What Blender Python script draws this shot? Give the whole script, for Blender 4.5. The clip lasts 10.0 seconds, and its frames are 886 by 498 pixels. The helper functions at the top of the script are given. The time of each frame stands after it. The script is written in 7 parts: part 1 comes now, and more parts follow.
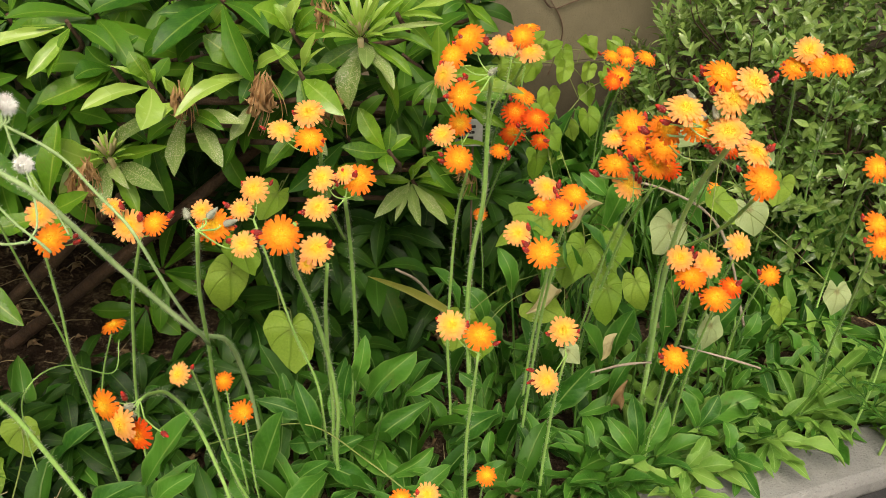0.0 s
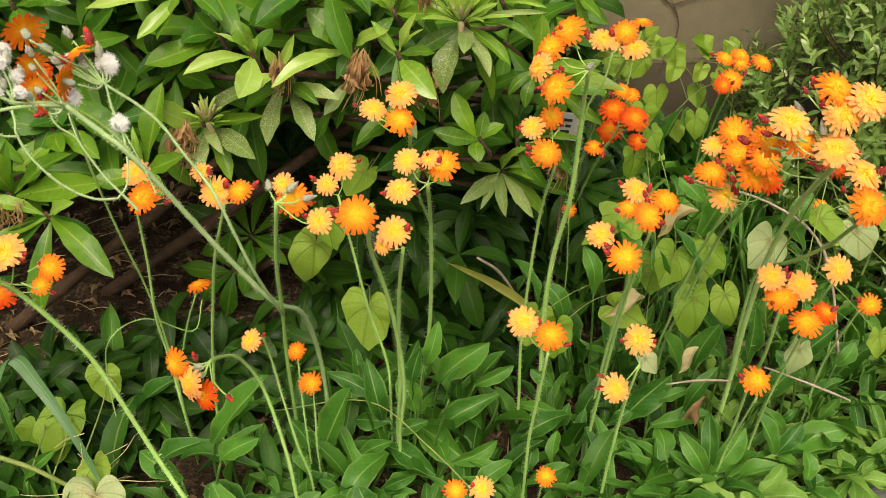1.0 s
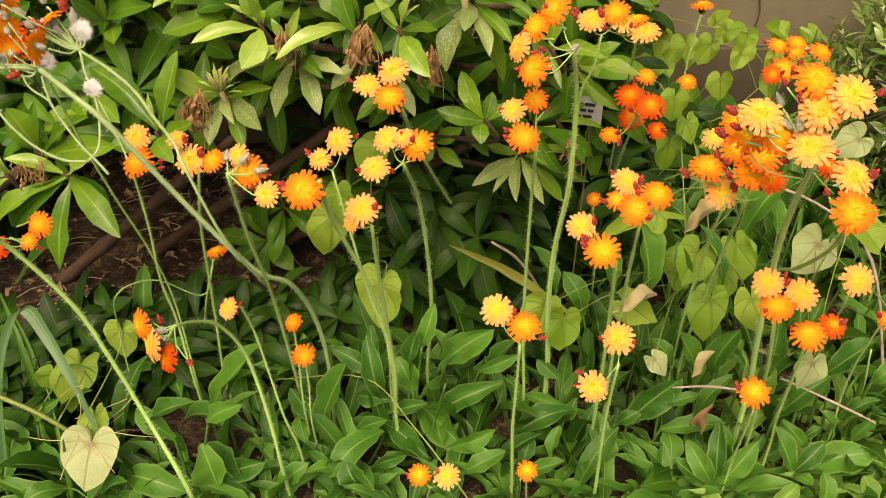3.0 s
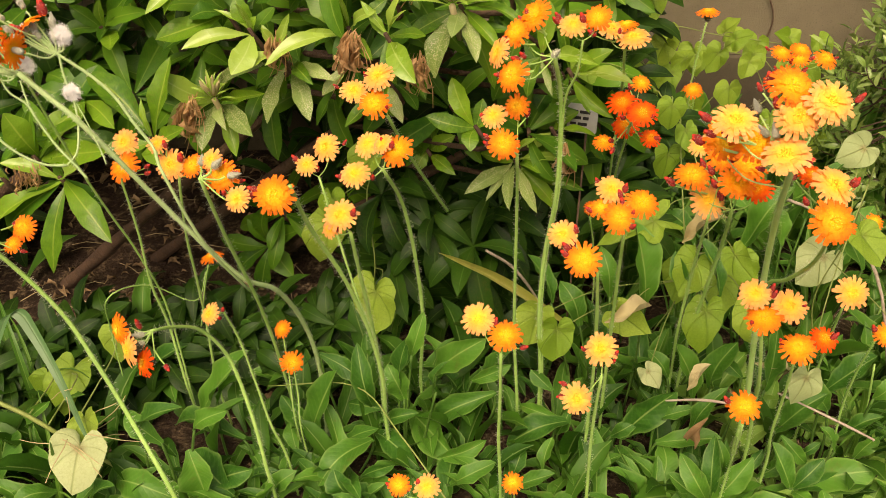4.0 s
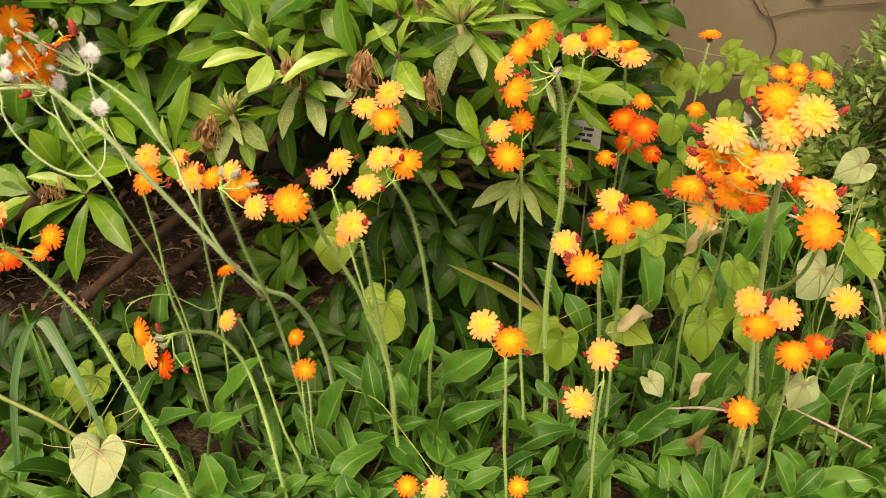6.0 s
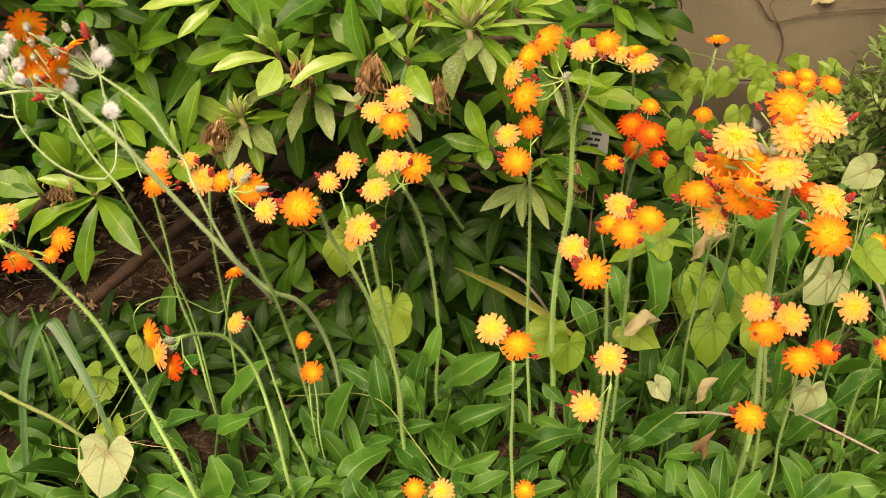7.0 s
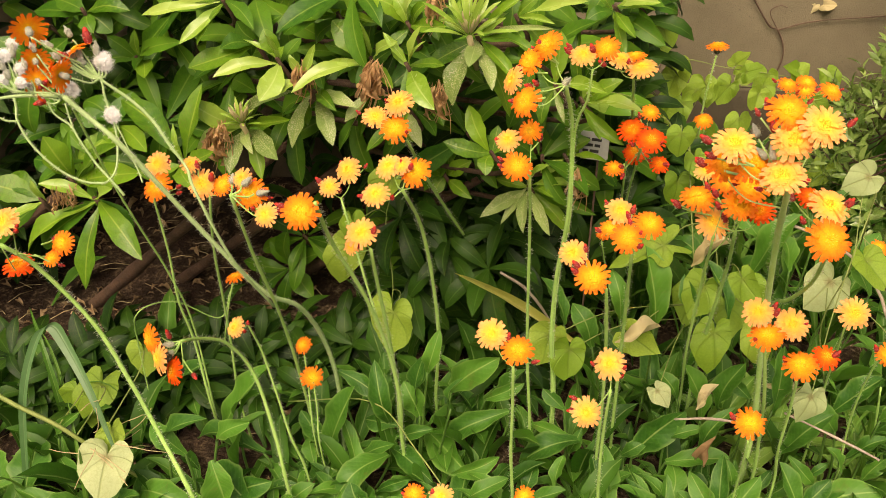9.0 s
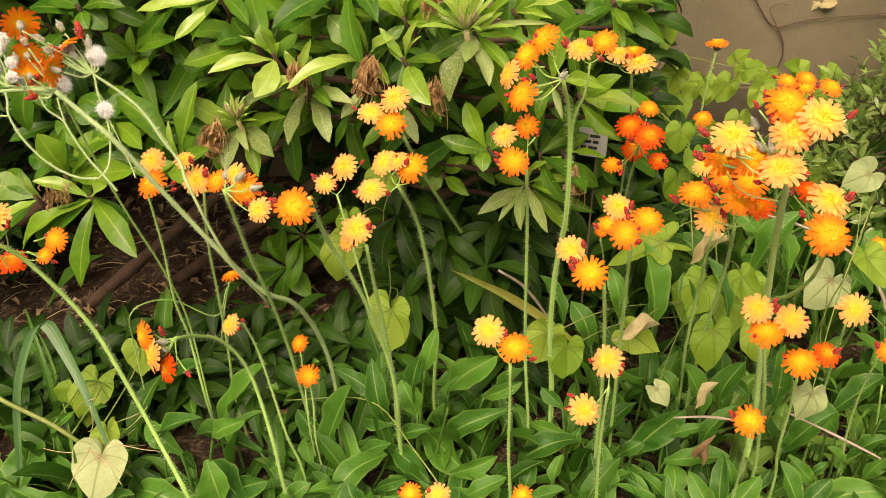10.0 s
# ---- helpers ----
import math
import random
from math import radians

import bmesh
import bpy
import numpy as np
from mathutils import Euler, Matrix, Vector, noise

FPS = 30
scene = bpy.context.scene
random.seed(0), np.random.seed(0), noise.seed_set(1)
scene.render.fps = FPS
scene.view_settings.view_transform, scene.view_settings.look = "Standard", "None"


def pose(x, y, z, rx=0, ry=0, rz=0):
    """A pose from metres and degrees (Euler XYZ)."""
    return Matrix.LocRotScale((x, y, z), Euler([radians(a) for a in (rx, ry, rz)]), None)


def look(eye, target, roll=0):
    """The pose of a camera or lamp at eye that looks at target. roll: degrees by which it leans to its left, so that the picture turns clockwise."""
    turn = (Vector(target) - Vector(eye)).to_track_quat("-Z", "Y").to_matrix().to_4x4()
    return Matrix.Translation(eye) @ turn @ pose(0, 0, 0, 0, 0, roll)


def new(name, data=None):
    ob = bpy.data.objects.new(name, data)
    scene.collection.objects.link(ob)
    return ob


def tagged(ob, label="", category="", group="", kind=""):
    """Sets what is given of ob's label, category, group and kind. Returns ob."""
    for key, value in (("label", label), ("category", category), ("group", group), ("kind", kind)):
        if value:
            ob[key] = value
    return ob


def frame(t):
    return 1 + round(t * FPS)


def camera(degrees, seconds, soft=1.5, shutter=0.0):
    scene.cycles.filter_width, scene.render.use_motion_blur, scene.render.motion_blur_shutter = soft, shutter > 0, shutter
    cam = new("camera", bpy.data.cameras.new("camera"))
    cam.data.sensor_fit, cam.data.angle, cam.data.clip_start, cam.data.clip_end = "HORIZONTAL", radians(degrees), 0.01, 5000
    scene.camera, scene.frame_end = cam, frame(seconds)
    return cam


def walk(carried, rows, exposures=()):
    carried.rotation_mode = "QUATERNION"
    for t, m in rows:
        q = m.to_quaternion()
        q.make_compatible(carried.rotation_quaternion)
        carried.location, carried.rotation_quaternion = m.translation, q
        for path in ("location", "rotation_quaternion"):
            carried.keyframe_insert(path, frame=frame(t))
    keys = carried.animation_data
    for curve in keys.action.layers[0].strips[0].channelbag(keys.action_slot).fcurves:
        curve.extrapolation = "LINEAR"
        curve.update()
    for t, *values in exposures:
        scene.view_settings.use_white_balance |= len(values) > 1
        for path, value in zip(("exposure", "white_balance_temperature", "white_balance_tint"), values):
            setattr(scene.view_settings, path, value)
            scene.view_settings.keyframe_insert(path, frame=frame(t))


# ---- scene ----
# An orange-hawkweed bed between a kerb and a rendered wall, filmed from arm's length.

# ---------------------------------------------------------------- camera
cam = camera(55.7, 10.0, soft=0.5)
GROUND = 0.10
PATH = [
    (0, (0.002, 0.005, 0.662), (0.001, 1.769, -0.279), 0.2),
    (0.5, (0.036, -0.001, 0.665), (-0.153, 1.75, -0.284), 0.6),
    (1, (0.014, 0.015, 0.662), (-0.214, 1.745, -0.316), 2.2),
    (1.5, (-0.006, 0.017, 0.664), (-0.226, 1.733, -0.339), 4.0),
    (2, (0.042, 0.032, 0.662), (-0.306, 1.716, -0.359), 2.5),
    (2.5, (0.082, 0.033, 0.663), (-0.354, 1.695, -0.361), 1.7),
    (3, (0.105, 0.047, 0.66), (-0.387, 1.691, -0.366), 1.3),
    (4.5, (0.14, 0.062, 0.656), (-0.435, 1.697, -0.342), 0.5),
    (5, (0.142, 0.056, 0.659), (-0.437, 1.694, -0.33), 0.4),
    (5.5, (0.145, 0.044, 0.659), (-0.443, 1.691, -0.312), 0.4),
    (7, (0.143, 0.036, 0.661), (-0.465, 1.685, -0.293), 0.5),
    (7.5, (0.141, 0.036, 0.66), (-0.467, 1.689, -0.289), 0.7),
    (8, (0.142, 0.035, 0.66), (-0.467, 1.69, -0.282), 0.7),
    (8.5, (0.144, 0.034, 0.659), (-0.47, 1.691, -0.277), 0.6),
    (9, (0.144, 0.035, 0.66), (-0.469, 1.691, -0.279), 0.6),
    (9.5, (0.144, 0.035, 0.656), (-0.468, 1.695, -0.277), 0.7),
    (10, (0.146, 0.039, 0.654), (-0.47, 1.696, -0.281), 0.5),
]
DOWN = Vector((0, 0, GROUND))
walk(cam, [(t, look(Vector(e) - DOWN, Vector(g) - DOWN, r)) for t, e, g, r in PATH],
     exposures=[(0, 0.4, 6900, 7), (1, 0.48, 7050, 7), (2.5, 0.6, 7800, 15), (5, 0.63, 8150, 18), (10, 0.7, 7900, 17.5)])

# ---------------------------------------------------------------- light
SUN_ELEVATION, SUN_AZIMUTH = 52.0, 176.0      # azimuth clockwise from +y
world = bpy.data.worlds.new("sky")
scene.world = world
world.use_nodes = True
sky = world.node_tree.nodes.new("ShaderNodeTexSky")
sky.sky_type = "NISHITA"
sky.sun_disc = False
sky.sun_elevation = radians(SUN_ELEVATION)
sky.sun_rotation = radians(SUN_AZIMUTH)
sky.dust_density = 8.0
sky.ozone_density = 0.4
backing = world.node_tree.nodes["Background"]
backing.inputs["Strength"].default_value = 0.098
world.node_tree.links.new(sky.outputs["Color"], backing.inputs["Color"])
sun_data = bpy.data.lights.new("sun", "SUN")
sun_data.energy, sun_data.angle, sun_data.color = 1.9, radians(44), (1.0, 0.94, 0.84)
sun = new("sun", sun_data)
a, e = radians(SUN_AZIMUTH), radians(SUN_ELEVATION)
sun.matrix_world = look(Vector((math.sin(a) * math.cos(e), math.cos(a) * math.cos(e), math.sin(e))) * 10, (0, 0, 0))

# ---------------------------------------------------------------- bed axes
TURN = radians(20)                      # the kerb and the wall run along this line
U = Vector((math.cos(TURN), math.sin(TURN), 0))
N = Vector((-math.sin(TURN), math.cos(TURN), 0))
KERB_OUT, KERB_IN, WALL = 0.425, 0.492, 1.156


def bed(u, n, z=0.0):
    return U * u + N * n + Vector((0, 0, z))


def soil_height(u, n):
    k = min(max((n - 0.6) / 0.5, 0), 1)
    return 0.06 * k * k * (3 - 2 * k) + 0.008 * noise.noise((u * 14, n * 14, 0)) + 0.004 * noise.noise((u * 60, n * 60, 3))


def soil_at(x, y):
    p = Vector((x, y, 0))
    return soil_height(p.dot(U), p.dot(N))


# ---------------------------------------------------------------- materials
class Nodes:
    """A small wrapper to write node trees briefly."""

    def __init__(self, name):
        self.mat = bpy.data.materials.new(name)
        self.mat.use_nodes = True
        self.tree = self.mat.node_tree
        self.bsdf = self.tree.nodes["Principled BSDF"]
        self.out = self.tree.nodes["Material Output"]

    def add(self, kind, **values):
        node = self.tree.nodes.new(kind)
        for key, value in values.items():
            node.inputs[key.replace("_", " ")].default_value = value
        return node

    def link(self, a, b):
        self.tree.links.new(a, b)

    def value(self, socket, v):
        if isinstance(v, (int, float)):
            socket.default_value = v
        else:
            self.link(v, socket)

    def math(self, op, a, b=0.0, c=0.0, clamp=False):
        node = self.tree.nodes.new("ShaderNodeMath")
        node.operation, node.use_clamp = op, clamp
        for socket, v in zip(node.inputs, (a, b, c)):
            self.value(socket, v)
        return node.outputs[0]

    def mix(self, k, a, b, blend="MIX"):
        node = self.tree.nodes.new("ShaderNodeMix")
        node.data_type, node.blend_type = "RGBA", blend
        self.value(node.inputs[0], k)
        for socket, v in ((node.inputs[6], a), (node.inputs[7], b)):
            if isinstance(v, tuple):
                socket.default_value = (*v, 1)
            else:
                self.link(v, socket)
        return node.outputs[2]

    def coords(self, which="Object"):
        return self.add("ShaderNodeTexCoord").outputs[which]

    def noise(self, vector, scale, detail=4.0, rough=0.55):
        node = self.add("ShaderNodeTexNoise", Scale=scale, Detail=detail, Roughness=rough)
        self.link(vector, node.inputs["Vector"])
        return node.outputs["Fac"]

    def ramp(self, k, *stops):
        node = self.tree.nodes.new("ShaderNodeValToRGB")
        els = node.color_ramp.elements
        while len(els) < len(stops):
            els.new(0.5)
        for el, (pos, col) in zip(els, stops):
            el.position, el.color = pos, (*col, 1)
        self.link(k, node.inputs[0])
        return node.outputs["Color"]

    def bump(self, height, strength, distance=0.002):
        node = self.add("ShaderNodeBump", Strength=strength, Distance=distance)
        self.link(height, node.inputs["Height"])
        self.link(node.outputs[0], self.bsdf.inputs["Normal"])
        return node.outputs[0]

    def finish(self, colour, rough=0.6, specular=0.5):
        self.link(colour, self.bsdf.inputs["Base Color"])
        self.value(self.bsdf.inputs["Roughness"], rough)
        self.bsdf.inputs["Specular IOR Level"].default_value = specular
        return self.mat

    def thin(self, colour, share, normal=None):
        """Lets part of the light through a leaf or petal."""
        through_node = self.add("ShaderNodeBsdfTranslucent")
        self.link(colour, through_node.inputs["Color"])
        if normal:
            self.link(normal, through_node.inputs["Normal"])
        blend = self.add("ShaderNodeMixShader", Fac=share)
        self.link(self.bsdf.outputs[0], blend.inputs[1])
        self.link(through_node.outputs[0], blend.inputs[2])
        self.link(blend.outputs[0], self.out.inputs["Surface"])


def leaf_material(name, dark, light, rib, rough, specular=0.5, share=0.25, joined=False, veins=9.0, rib_width=0.05, spots=0.3,
                  spot=(0.16, 0.09, 0.03), vein_bump=0.5, radial=False, rim=0.0, heart=(0.3, 0.2, 0.08), rust=0.0, grain=0.35):
    g = Nodes(name)
    uv = g.coords("UV")
    sep = g.add("ShaderNodeSeparateXYZ")
    g.link(uv, sep.inputs[0])
    across = g.math("ABSOLUTE", g.math("SUBTRACT", sep.outputs[0], 0.5))
    place = g.coords("Object")
    chance = g.add("ShaderNodeNewGeometry").outputs["Random Per Island"] if joined else g.add("ShaderNodeObjectInfo").outputs["Random"]
    offset = g.add("ShaderNodeVectorMath")
    offset.operation = "ADD"
    g.link(place, offset.inputs[0])
    shift = g.add("ShaderNodeCombineXYZ")
    g.link(g.math("MULTIPLY", chance, 7.0), shift.inputs[0])
    g.link(shift.outputs[0], offset.inputs[1])
    where = offset.outputs[0]
    cloud = g.noise(where, 28.0, 3)
    tone = g.math("ADD", g.math("MULTIPLY", chance, 0.75), g.math("MULTIPLY", g.math("SUBTRACT", cloud, 0.5), 0.9), clamp=True)
    colour = g.mix(tone, dark, light)
    # fine mottling
    fine = g.noise(where, 260.0, 3)
    colour = g.mix(g.math("MULTIPLY", g.math("SUBTRACT", fine, 0.42, clamp=True), 0.9), colour, light)
    # side veins and midrib
    wave = g.math("SINE", g.math("MULTIPLY", g.math("SUBTRACT", sep.outputs[1], g.math("MULTIPLY", across, 0.55)), veins * 6.283))
    vein = g.math("SUBTRACT", 1.0, g.math("POWER", g.math("ABSOLUTE", wave), 0.35)) if veins else g.math("MULTIPLY", wave, 0.0)
    if radial:
        # veins that fan out from the stalk, with a stained middle
        px, py = g.math("SUBTRACT", sep.outputs[0], 0.5), g.math("SUBTRACT", sep.outputs[1], 0.2)
        near = g.math("SQRT", g.math("ADD", g.math("MULTIPLY", px, px), g.math("MULTIPLY", py, py)))
        bend = g.math("SUBTRACT", 1.0, g.math("MULTIPLY", near, 1.05))
        turn = g.math("DIVIDE", g.math("ARCTAN2", px, g.math("ADD", py, 0.02)), bend)
        fan = g.math("ABSOLUTE", g.math("SINE", g.math("MULTIPLY", turn, 3.2)))
        vein = g.math("SUBTRACT", 1.0, g.math("MULTIPLY", g.math("MULTIPLY", fan, near), 20.0), clamp=True)
        net = g.math("SUBTRACT", 1.0, g.math("MULTIPLY", g.math("ABSOLUTE", g.math("SUBTRACT", g.noise(where, 9.0, 2), 0.5)), 22.0), clamp=True)
        colour = g.mix(g.math("MULTIPLY", vein, 0.25), colour, rib)
        colour = g.mix(g.math("MULTIPLY", net, 0.3), colour, rib)
        colour = g.mix(g.math("SUBTRACT", 0.75, g.math("MULTIPLY", near, 9.0), clamp=True), colour, heart)
    colour = g.mix(g.math("MULTIPLY", vein, 0.07), colour, rib)
    middle = g.math("SUBTRACT", 1.0, g.math("DIVIDE", across, rib_width), clamp=True)
    colour = g.mix(g.math("MULTIPLY", middle, 0.6), colour, rib)
    if rim:
        edge = g.math("MULTIPLY", g.math("SUBTRACT", across, 0.4, clamp=True), 8.0, clamp=True)
        colour = g.mix(g.math("MULTIPLY", edge, rim), colour, rib)
    # blemishes on some leaves only
    speck = g.noise(where, 70.0, 5, 0.7)
    old = g.math("GREATER_THAN", chance, 0.62)
    k = g.math("MULTIPLY", g.math("MULTIPLY", g.math("SUBTRACT", speck, 0.58, clamp=True), 7.0, clamp=True), g.math("MULTIPLY", old, spots), clamp=True)
    colour = g.mix(k, colour, spot)
    if rust:
        # fine rusty specks, thick in patches
        dots = g.math("MULTIPLY", g.math("SUBTRACT", g.noise(where, 760.0, 2, 0.6), 0.52, clamp=True), 14.0, clamp=True)
        patch = g.math("MULTIPLY", g.math("SUBTRACT", g.noise(where, 42.0, 3), 0.36, clamp=True), 5.0, clamp=True)
        colour = g.mix(g.math("MULTIPLY", g.math("MULTIPLY", dots, patch), rust), colour, spot)
    g.finish(colour, g.math("ADD", rough - 0.1, g.math("MULTIPLY", cloud, 0.25)), specular)
    if radial:
        vein = g.math("SUBTRACT", vein, g.math("MULTIPLY", fan, 0.8))
    height = g.math("ADD", g.math("MULTIPLY", g.math("MAXIMUM", vein, middle), -vein_bump), g.math("MULTIPLY", fine, grain))
    normal = g.bump(height, 0.55, 0.0012)
    lit = g.mix(0.6, colour, light)
    g.thin(lit, share, normal)
    return g.mat


def plain_material(name, dark, light, scale, rough, bump=0.4, distance=0.002, specular=0.4, fine=8.0, metal=0.0):
    g = Nodes(name)
    place = g.coords("Object")
    big, small = g.noise(place, scale, 5), g.noise(place, scale * fine, 4)
    k = g.math("ADD", g.math("MULTIPLY", big, 0.65), g.math("MULTIPLY", small, 0.35))
    colour = g.ramp(k, (0.3, dark), (0.7, light))
    g.finish(colour, g.math("ADD", rough - 0.1, g.math("MULTIPLY", small, 0.2)), specular)
    g.bsdf.inputs["Metallic"].default_value = metal
    g.bump(g.math("ADD", big, small), bump, distance)
    return g.mat


def petal_material(name, centre, middle, tip, share=0.3):
    g = Nodes(name)
    place = g.coords("Object")
    flat = g.add("ShaderNodeVectorMath")
    flat.operation = "MULTIPLY"
    flat.inputs[1].default_value = (1, 1, 0)
    g.link(place, flat.inputs[0])
    far = g.add("ShaderNodeVectorMath")
    far.operation = "LENGTH"
    g.link(flat.outputs[0], far.inputs[0])
    island = g.add("ShaderNodeNewGeometry").outputs["Random Per Island"]
    whole = g.add("ShaderNodeObjectInfo").outputs["Random"]
    streak = g.noise(place, 9.0, 3)
    r = g.math("ADD", far.outputs["Value"], g.math("MULTIPLY", g.math("SUBTRACT", streak, 0.5), 0.35))
    colour = g.ramp(r, (0.15, centre), (0.48, middle), (0.85, tip))
    shade = g.math("ADD", 0.86, g.math("ADD", g.math("MULTIPLY", island, 0.25), g.math("MULTIPLY", whole, 0.12)))
    bright = g.add("ShaderNodeHueSaturation")
    g.link(shade, bright.inputs["Value"])
    g.link(colour, bright.inputs["Color"])
    g.finish(bright.outputs[0], 0.62, 0.25)
    normal = g.bump(g.noise(place, 40.0, 2), 0.3, 0.02)
    g.thin(bright.outputs[0], share, normal)
    return g.mat


M = {}
M["bush_leaf"] = leaf_material("glossy evergreen leaf", (0.038, 0.132, 0.008), (0.2, 0.385, 0.023), (0.36, 0.47, 0.08), 0.3, 0.32, 0.26, spots=0.4, veins=8, vein_bump=0.03, rust=0.2, grain=1.0)
M["young_leaf"] = leaf_material("fresh evergreen leaf", (0.19, 0.37, 0.03), (0.43, 0.6, 0.12), (0.55, 0.66, 0.22), 0.24, 0.65, 0.32, spots=0.1, veins=8, vein_bump=0.03)
# dark green partly for old leaves, partly shade painted into low, deep whorls
M["old_shaded_leaf"] = leaf_material("old and shaded rust-speckled evergreen leaf", (0.02, 0.096, 0.007), (0.11, 0.26, 0.018), (0.22, 0.34, 0.055), 0.34, 0.2, 0.22, spots=0.25, veins=8, vein_bump=0.03, rust=0.1)
# same leaf painted much darker, for the shade inside the bush
M["bush_shade_fill"] = leaf_material("shade-darkened inner evergreen leaf", (0.005, 0.026, 0.003), (0.032, 0.1, 0.009), (0.08, 0.16, 0.028), 0.42, 0.18, 0.22, joined=True, spots=0.2, veins=8, vein_bump=0.03, rust=0.1)
M["speckled_leaf"] = leaf_material("pale rust-speckled evergreen leaf", (0.11, 0.2, 0.035), (0.26, 0.36, 0.1), (0.34, 0.42, 0.14), 0.45, 0.45, 0.2, spots=0.5, spot=(0.42, 0.42, 0.24), veins=8, vein_bump=0.03, rust=0.8)
M["rosette_leaf"] = leaf_material("hairy rosette leaf", (0.022, 0.105, 0.011), (0.105, 0.29, 0.03), (0.34, 0.5, 0.14), 0.42, 0.28, 0.28, spots=0.35, veins=5, vein_bump=0.22, rim=0.4, rib_width=0.045)
M["rosette_light"] = leaf_material("pale hairy rosette leaf", (0.085, 0.225, 0.025), (0.26, 0.44, 0.08), (0.42, 0.56, 0.18), 0.45, 0.3, 0.3, spots=0.35, veins=5, vein_bump=0.22, rim=0.4, rib_width=0.045)
# rosette green toned down to paint the shade low between the plants
M["rosette_shade_fill"] = leaf_material("undergrowth leaf in painted shade", (0.013, 0.065, 0.005), (0.062, 0.18, 0.016), (0.24, 0.36, 0.1), 0.45, 0.28, 0.25, joined=True, spots=0.25, veins=0)
M["heart_leaf"] = leaf_material("thin heart-shaped leaf", (0.16, 0.31, 0.022), (0.35, 0.5, 0.07), (0.15, 0.27, 0.025), 0.42, 0.35, 0.35, spots=0.5, veins=4, rib_width=0.02, radial=True, heart=(0.16, 0.2, 0.04), vein_bump=1.0)
M["pale_leaf"] = leaf_material("yellowing heart-shaped leaf", (0.34, 0.44, 0.19), (0.53, 0.61, 0.31), (0.3, 0.36, 0.12), 0.45, 0.35, 0.3, spots=0.4, veins=4, rib_width=0.015, radial=True, heart=(0.22, 0.08, 0.04), vein_bump=1.0)
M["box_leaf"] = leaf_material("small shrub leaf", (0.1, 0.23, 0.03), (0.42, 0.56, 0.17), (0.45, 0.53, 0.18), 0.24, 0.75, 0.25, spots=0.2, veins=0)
# darker copy of the shrub leaf; the shaded gaps are put into its colour
M["box_shade_fill"] = leaf_material("small shrub leaf, massed and darkened for shade", (0.045, 0.125, 0.016), (0.33, 0.47, 0.12), (0.4, 0.48, 0.15), 0.24, 0.75, 0.25, joined=True, spots=0.2, veins=0)
M["grass"] = leaf_material("grass blade", (0.05, 0.16, 0.015), (0.14, 0.3, 0.04), (0.26, 0.4, 0.1), 0.45, 0.35, 0.3, spots=0.1, veins=0, rib_width=0.08)
M["blade"] = leaf_material("blue-green broad blade", (0.045, 0.125, 0.035), (0.1, 0.22, 0.075), (0.16, 0.27, 0.11), 0.4, 0.5, 0.2, spots=0.05, veins=0, rib_width=0.08)
M["dry_leaf"] = leaf_material("dry brown leaf", (0.22, 0.12, 0.05), (0.5, 0.34, 0.18), (0.25, 0.15, 0.07), 0.75, 0.2, 0.25, spots=0.8, veins=5)
M["yellow_blade"] = leaf_material("yellowing green blade", (0.3, 0.36, 0.05), (0.55, 0.54, 0.14), (0.62, 0.56, 0.2), 0.5, 0.3, 0.4, spots=0.4, veins=0, rib_width=0.2)
M["withered"] = leaf_material("withered pinkish-brown petals", (0.36, 0.2, 0.08), (0.66, 0.45, 0.24), (0.4, 0.23, 0.1), 0.75, 0.2, 0.35, joined=True, spots=0.5, veins=0)
M["dry_pale"] = leaf_material("dry straw-coloured leaf", (0.42, 0.35, 0.17), (0.62, 0.56, 0.32), (0.5, 0.42, 0.22), 0.7, 0.2, 0.25, spots=0.6, veins=0)
M["stem"] = plain_material("hairy sage-green stem", (0.24, 0.46, 0.085), (0.42, 0.66, 0.19), 60, 0.6, 0.3, 0.0008)
M["leaf_foot"] = plain_material("dark green leaf stalk", (0.03, 0.09, 0.012), (0.09, 0.19, 0.03), 80, 0.5, 0.3, 0.0008)
# lighter copy of the stem green, making up for shade under the big clusters
M["stem_brightened"] = plain_material("thick pale green stem brightened against shade", (0.36, 0.64, 0.15), (0.58, 0.82, 0.32), 60, 0.6, 0.3, 0.0008)
M["creeper"] = plain_material("green creeping stem", (0.14, 0.2, 0.04), (0.28, 0.34, 0.1), 60, 0.6, 0.3, 0.0008)
M["stem_pale"] = plain_material("pale green stem", (0.27, 0.42, 0.15), (0.43, 0.58, 0.28), 60, 0.6, 0.3, 0.0008)
hairy = Nodes("pale plant hair")
hair_colour = hairy.ramp(hairy.noise(hairy.coords("Object"), 200.0), (0.3, (0.68, 0.74, 0.5)), (0.7, (0.9, 0.92, 0.76)))
M["hair"] = hairy.finish(hair_colour, 0.7, 0.1)
hairy.thin(hair_colour, 0.5)
M["bud_calyx"] = plain_material("dark red hairy bud", (0.12, 0.015, 0.012), (0.5, 0.035, 0.025), 90, 0.65, 0.5, 0.002)
M["calyx"] = plain_material("dark hairy calyx", (0.03, 0.035, 0.015), (0.14, 0.15, 0.08), 120, 0.75, 0.6, 0.002)
M["spent"] = plain_material("grey-green spent calyx", (0.3, 0.33, 0.24), (0.6, 0.62, 0.5), 120, 0.8, 0.6, 0.002)
M["bud_red"] = plain_material("crimson bud", (0.4, 0.015, 0.012), (0.75, 0.05, 0.02), 60, 0.5, 0.4, 0.001)
M["petal_p"] = petal_material("pale orange florets", (1.0, 0.7, 0.06), (1.0, 0.56, 0.1), (1.0, 0.47, 0.17), 0.34)
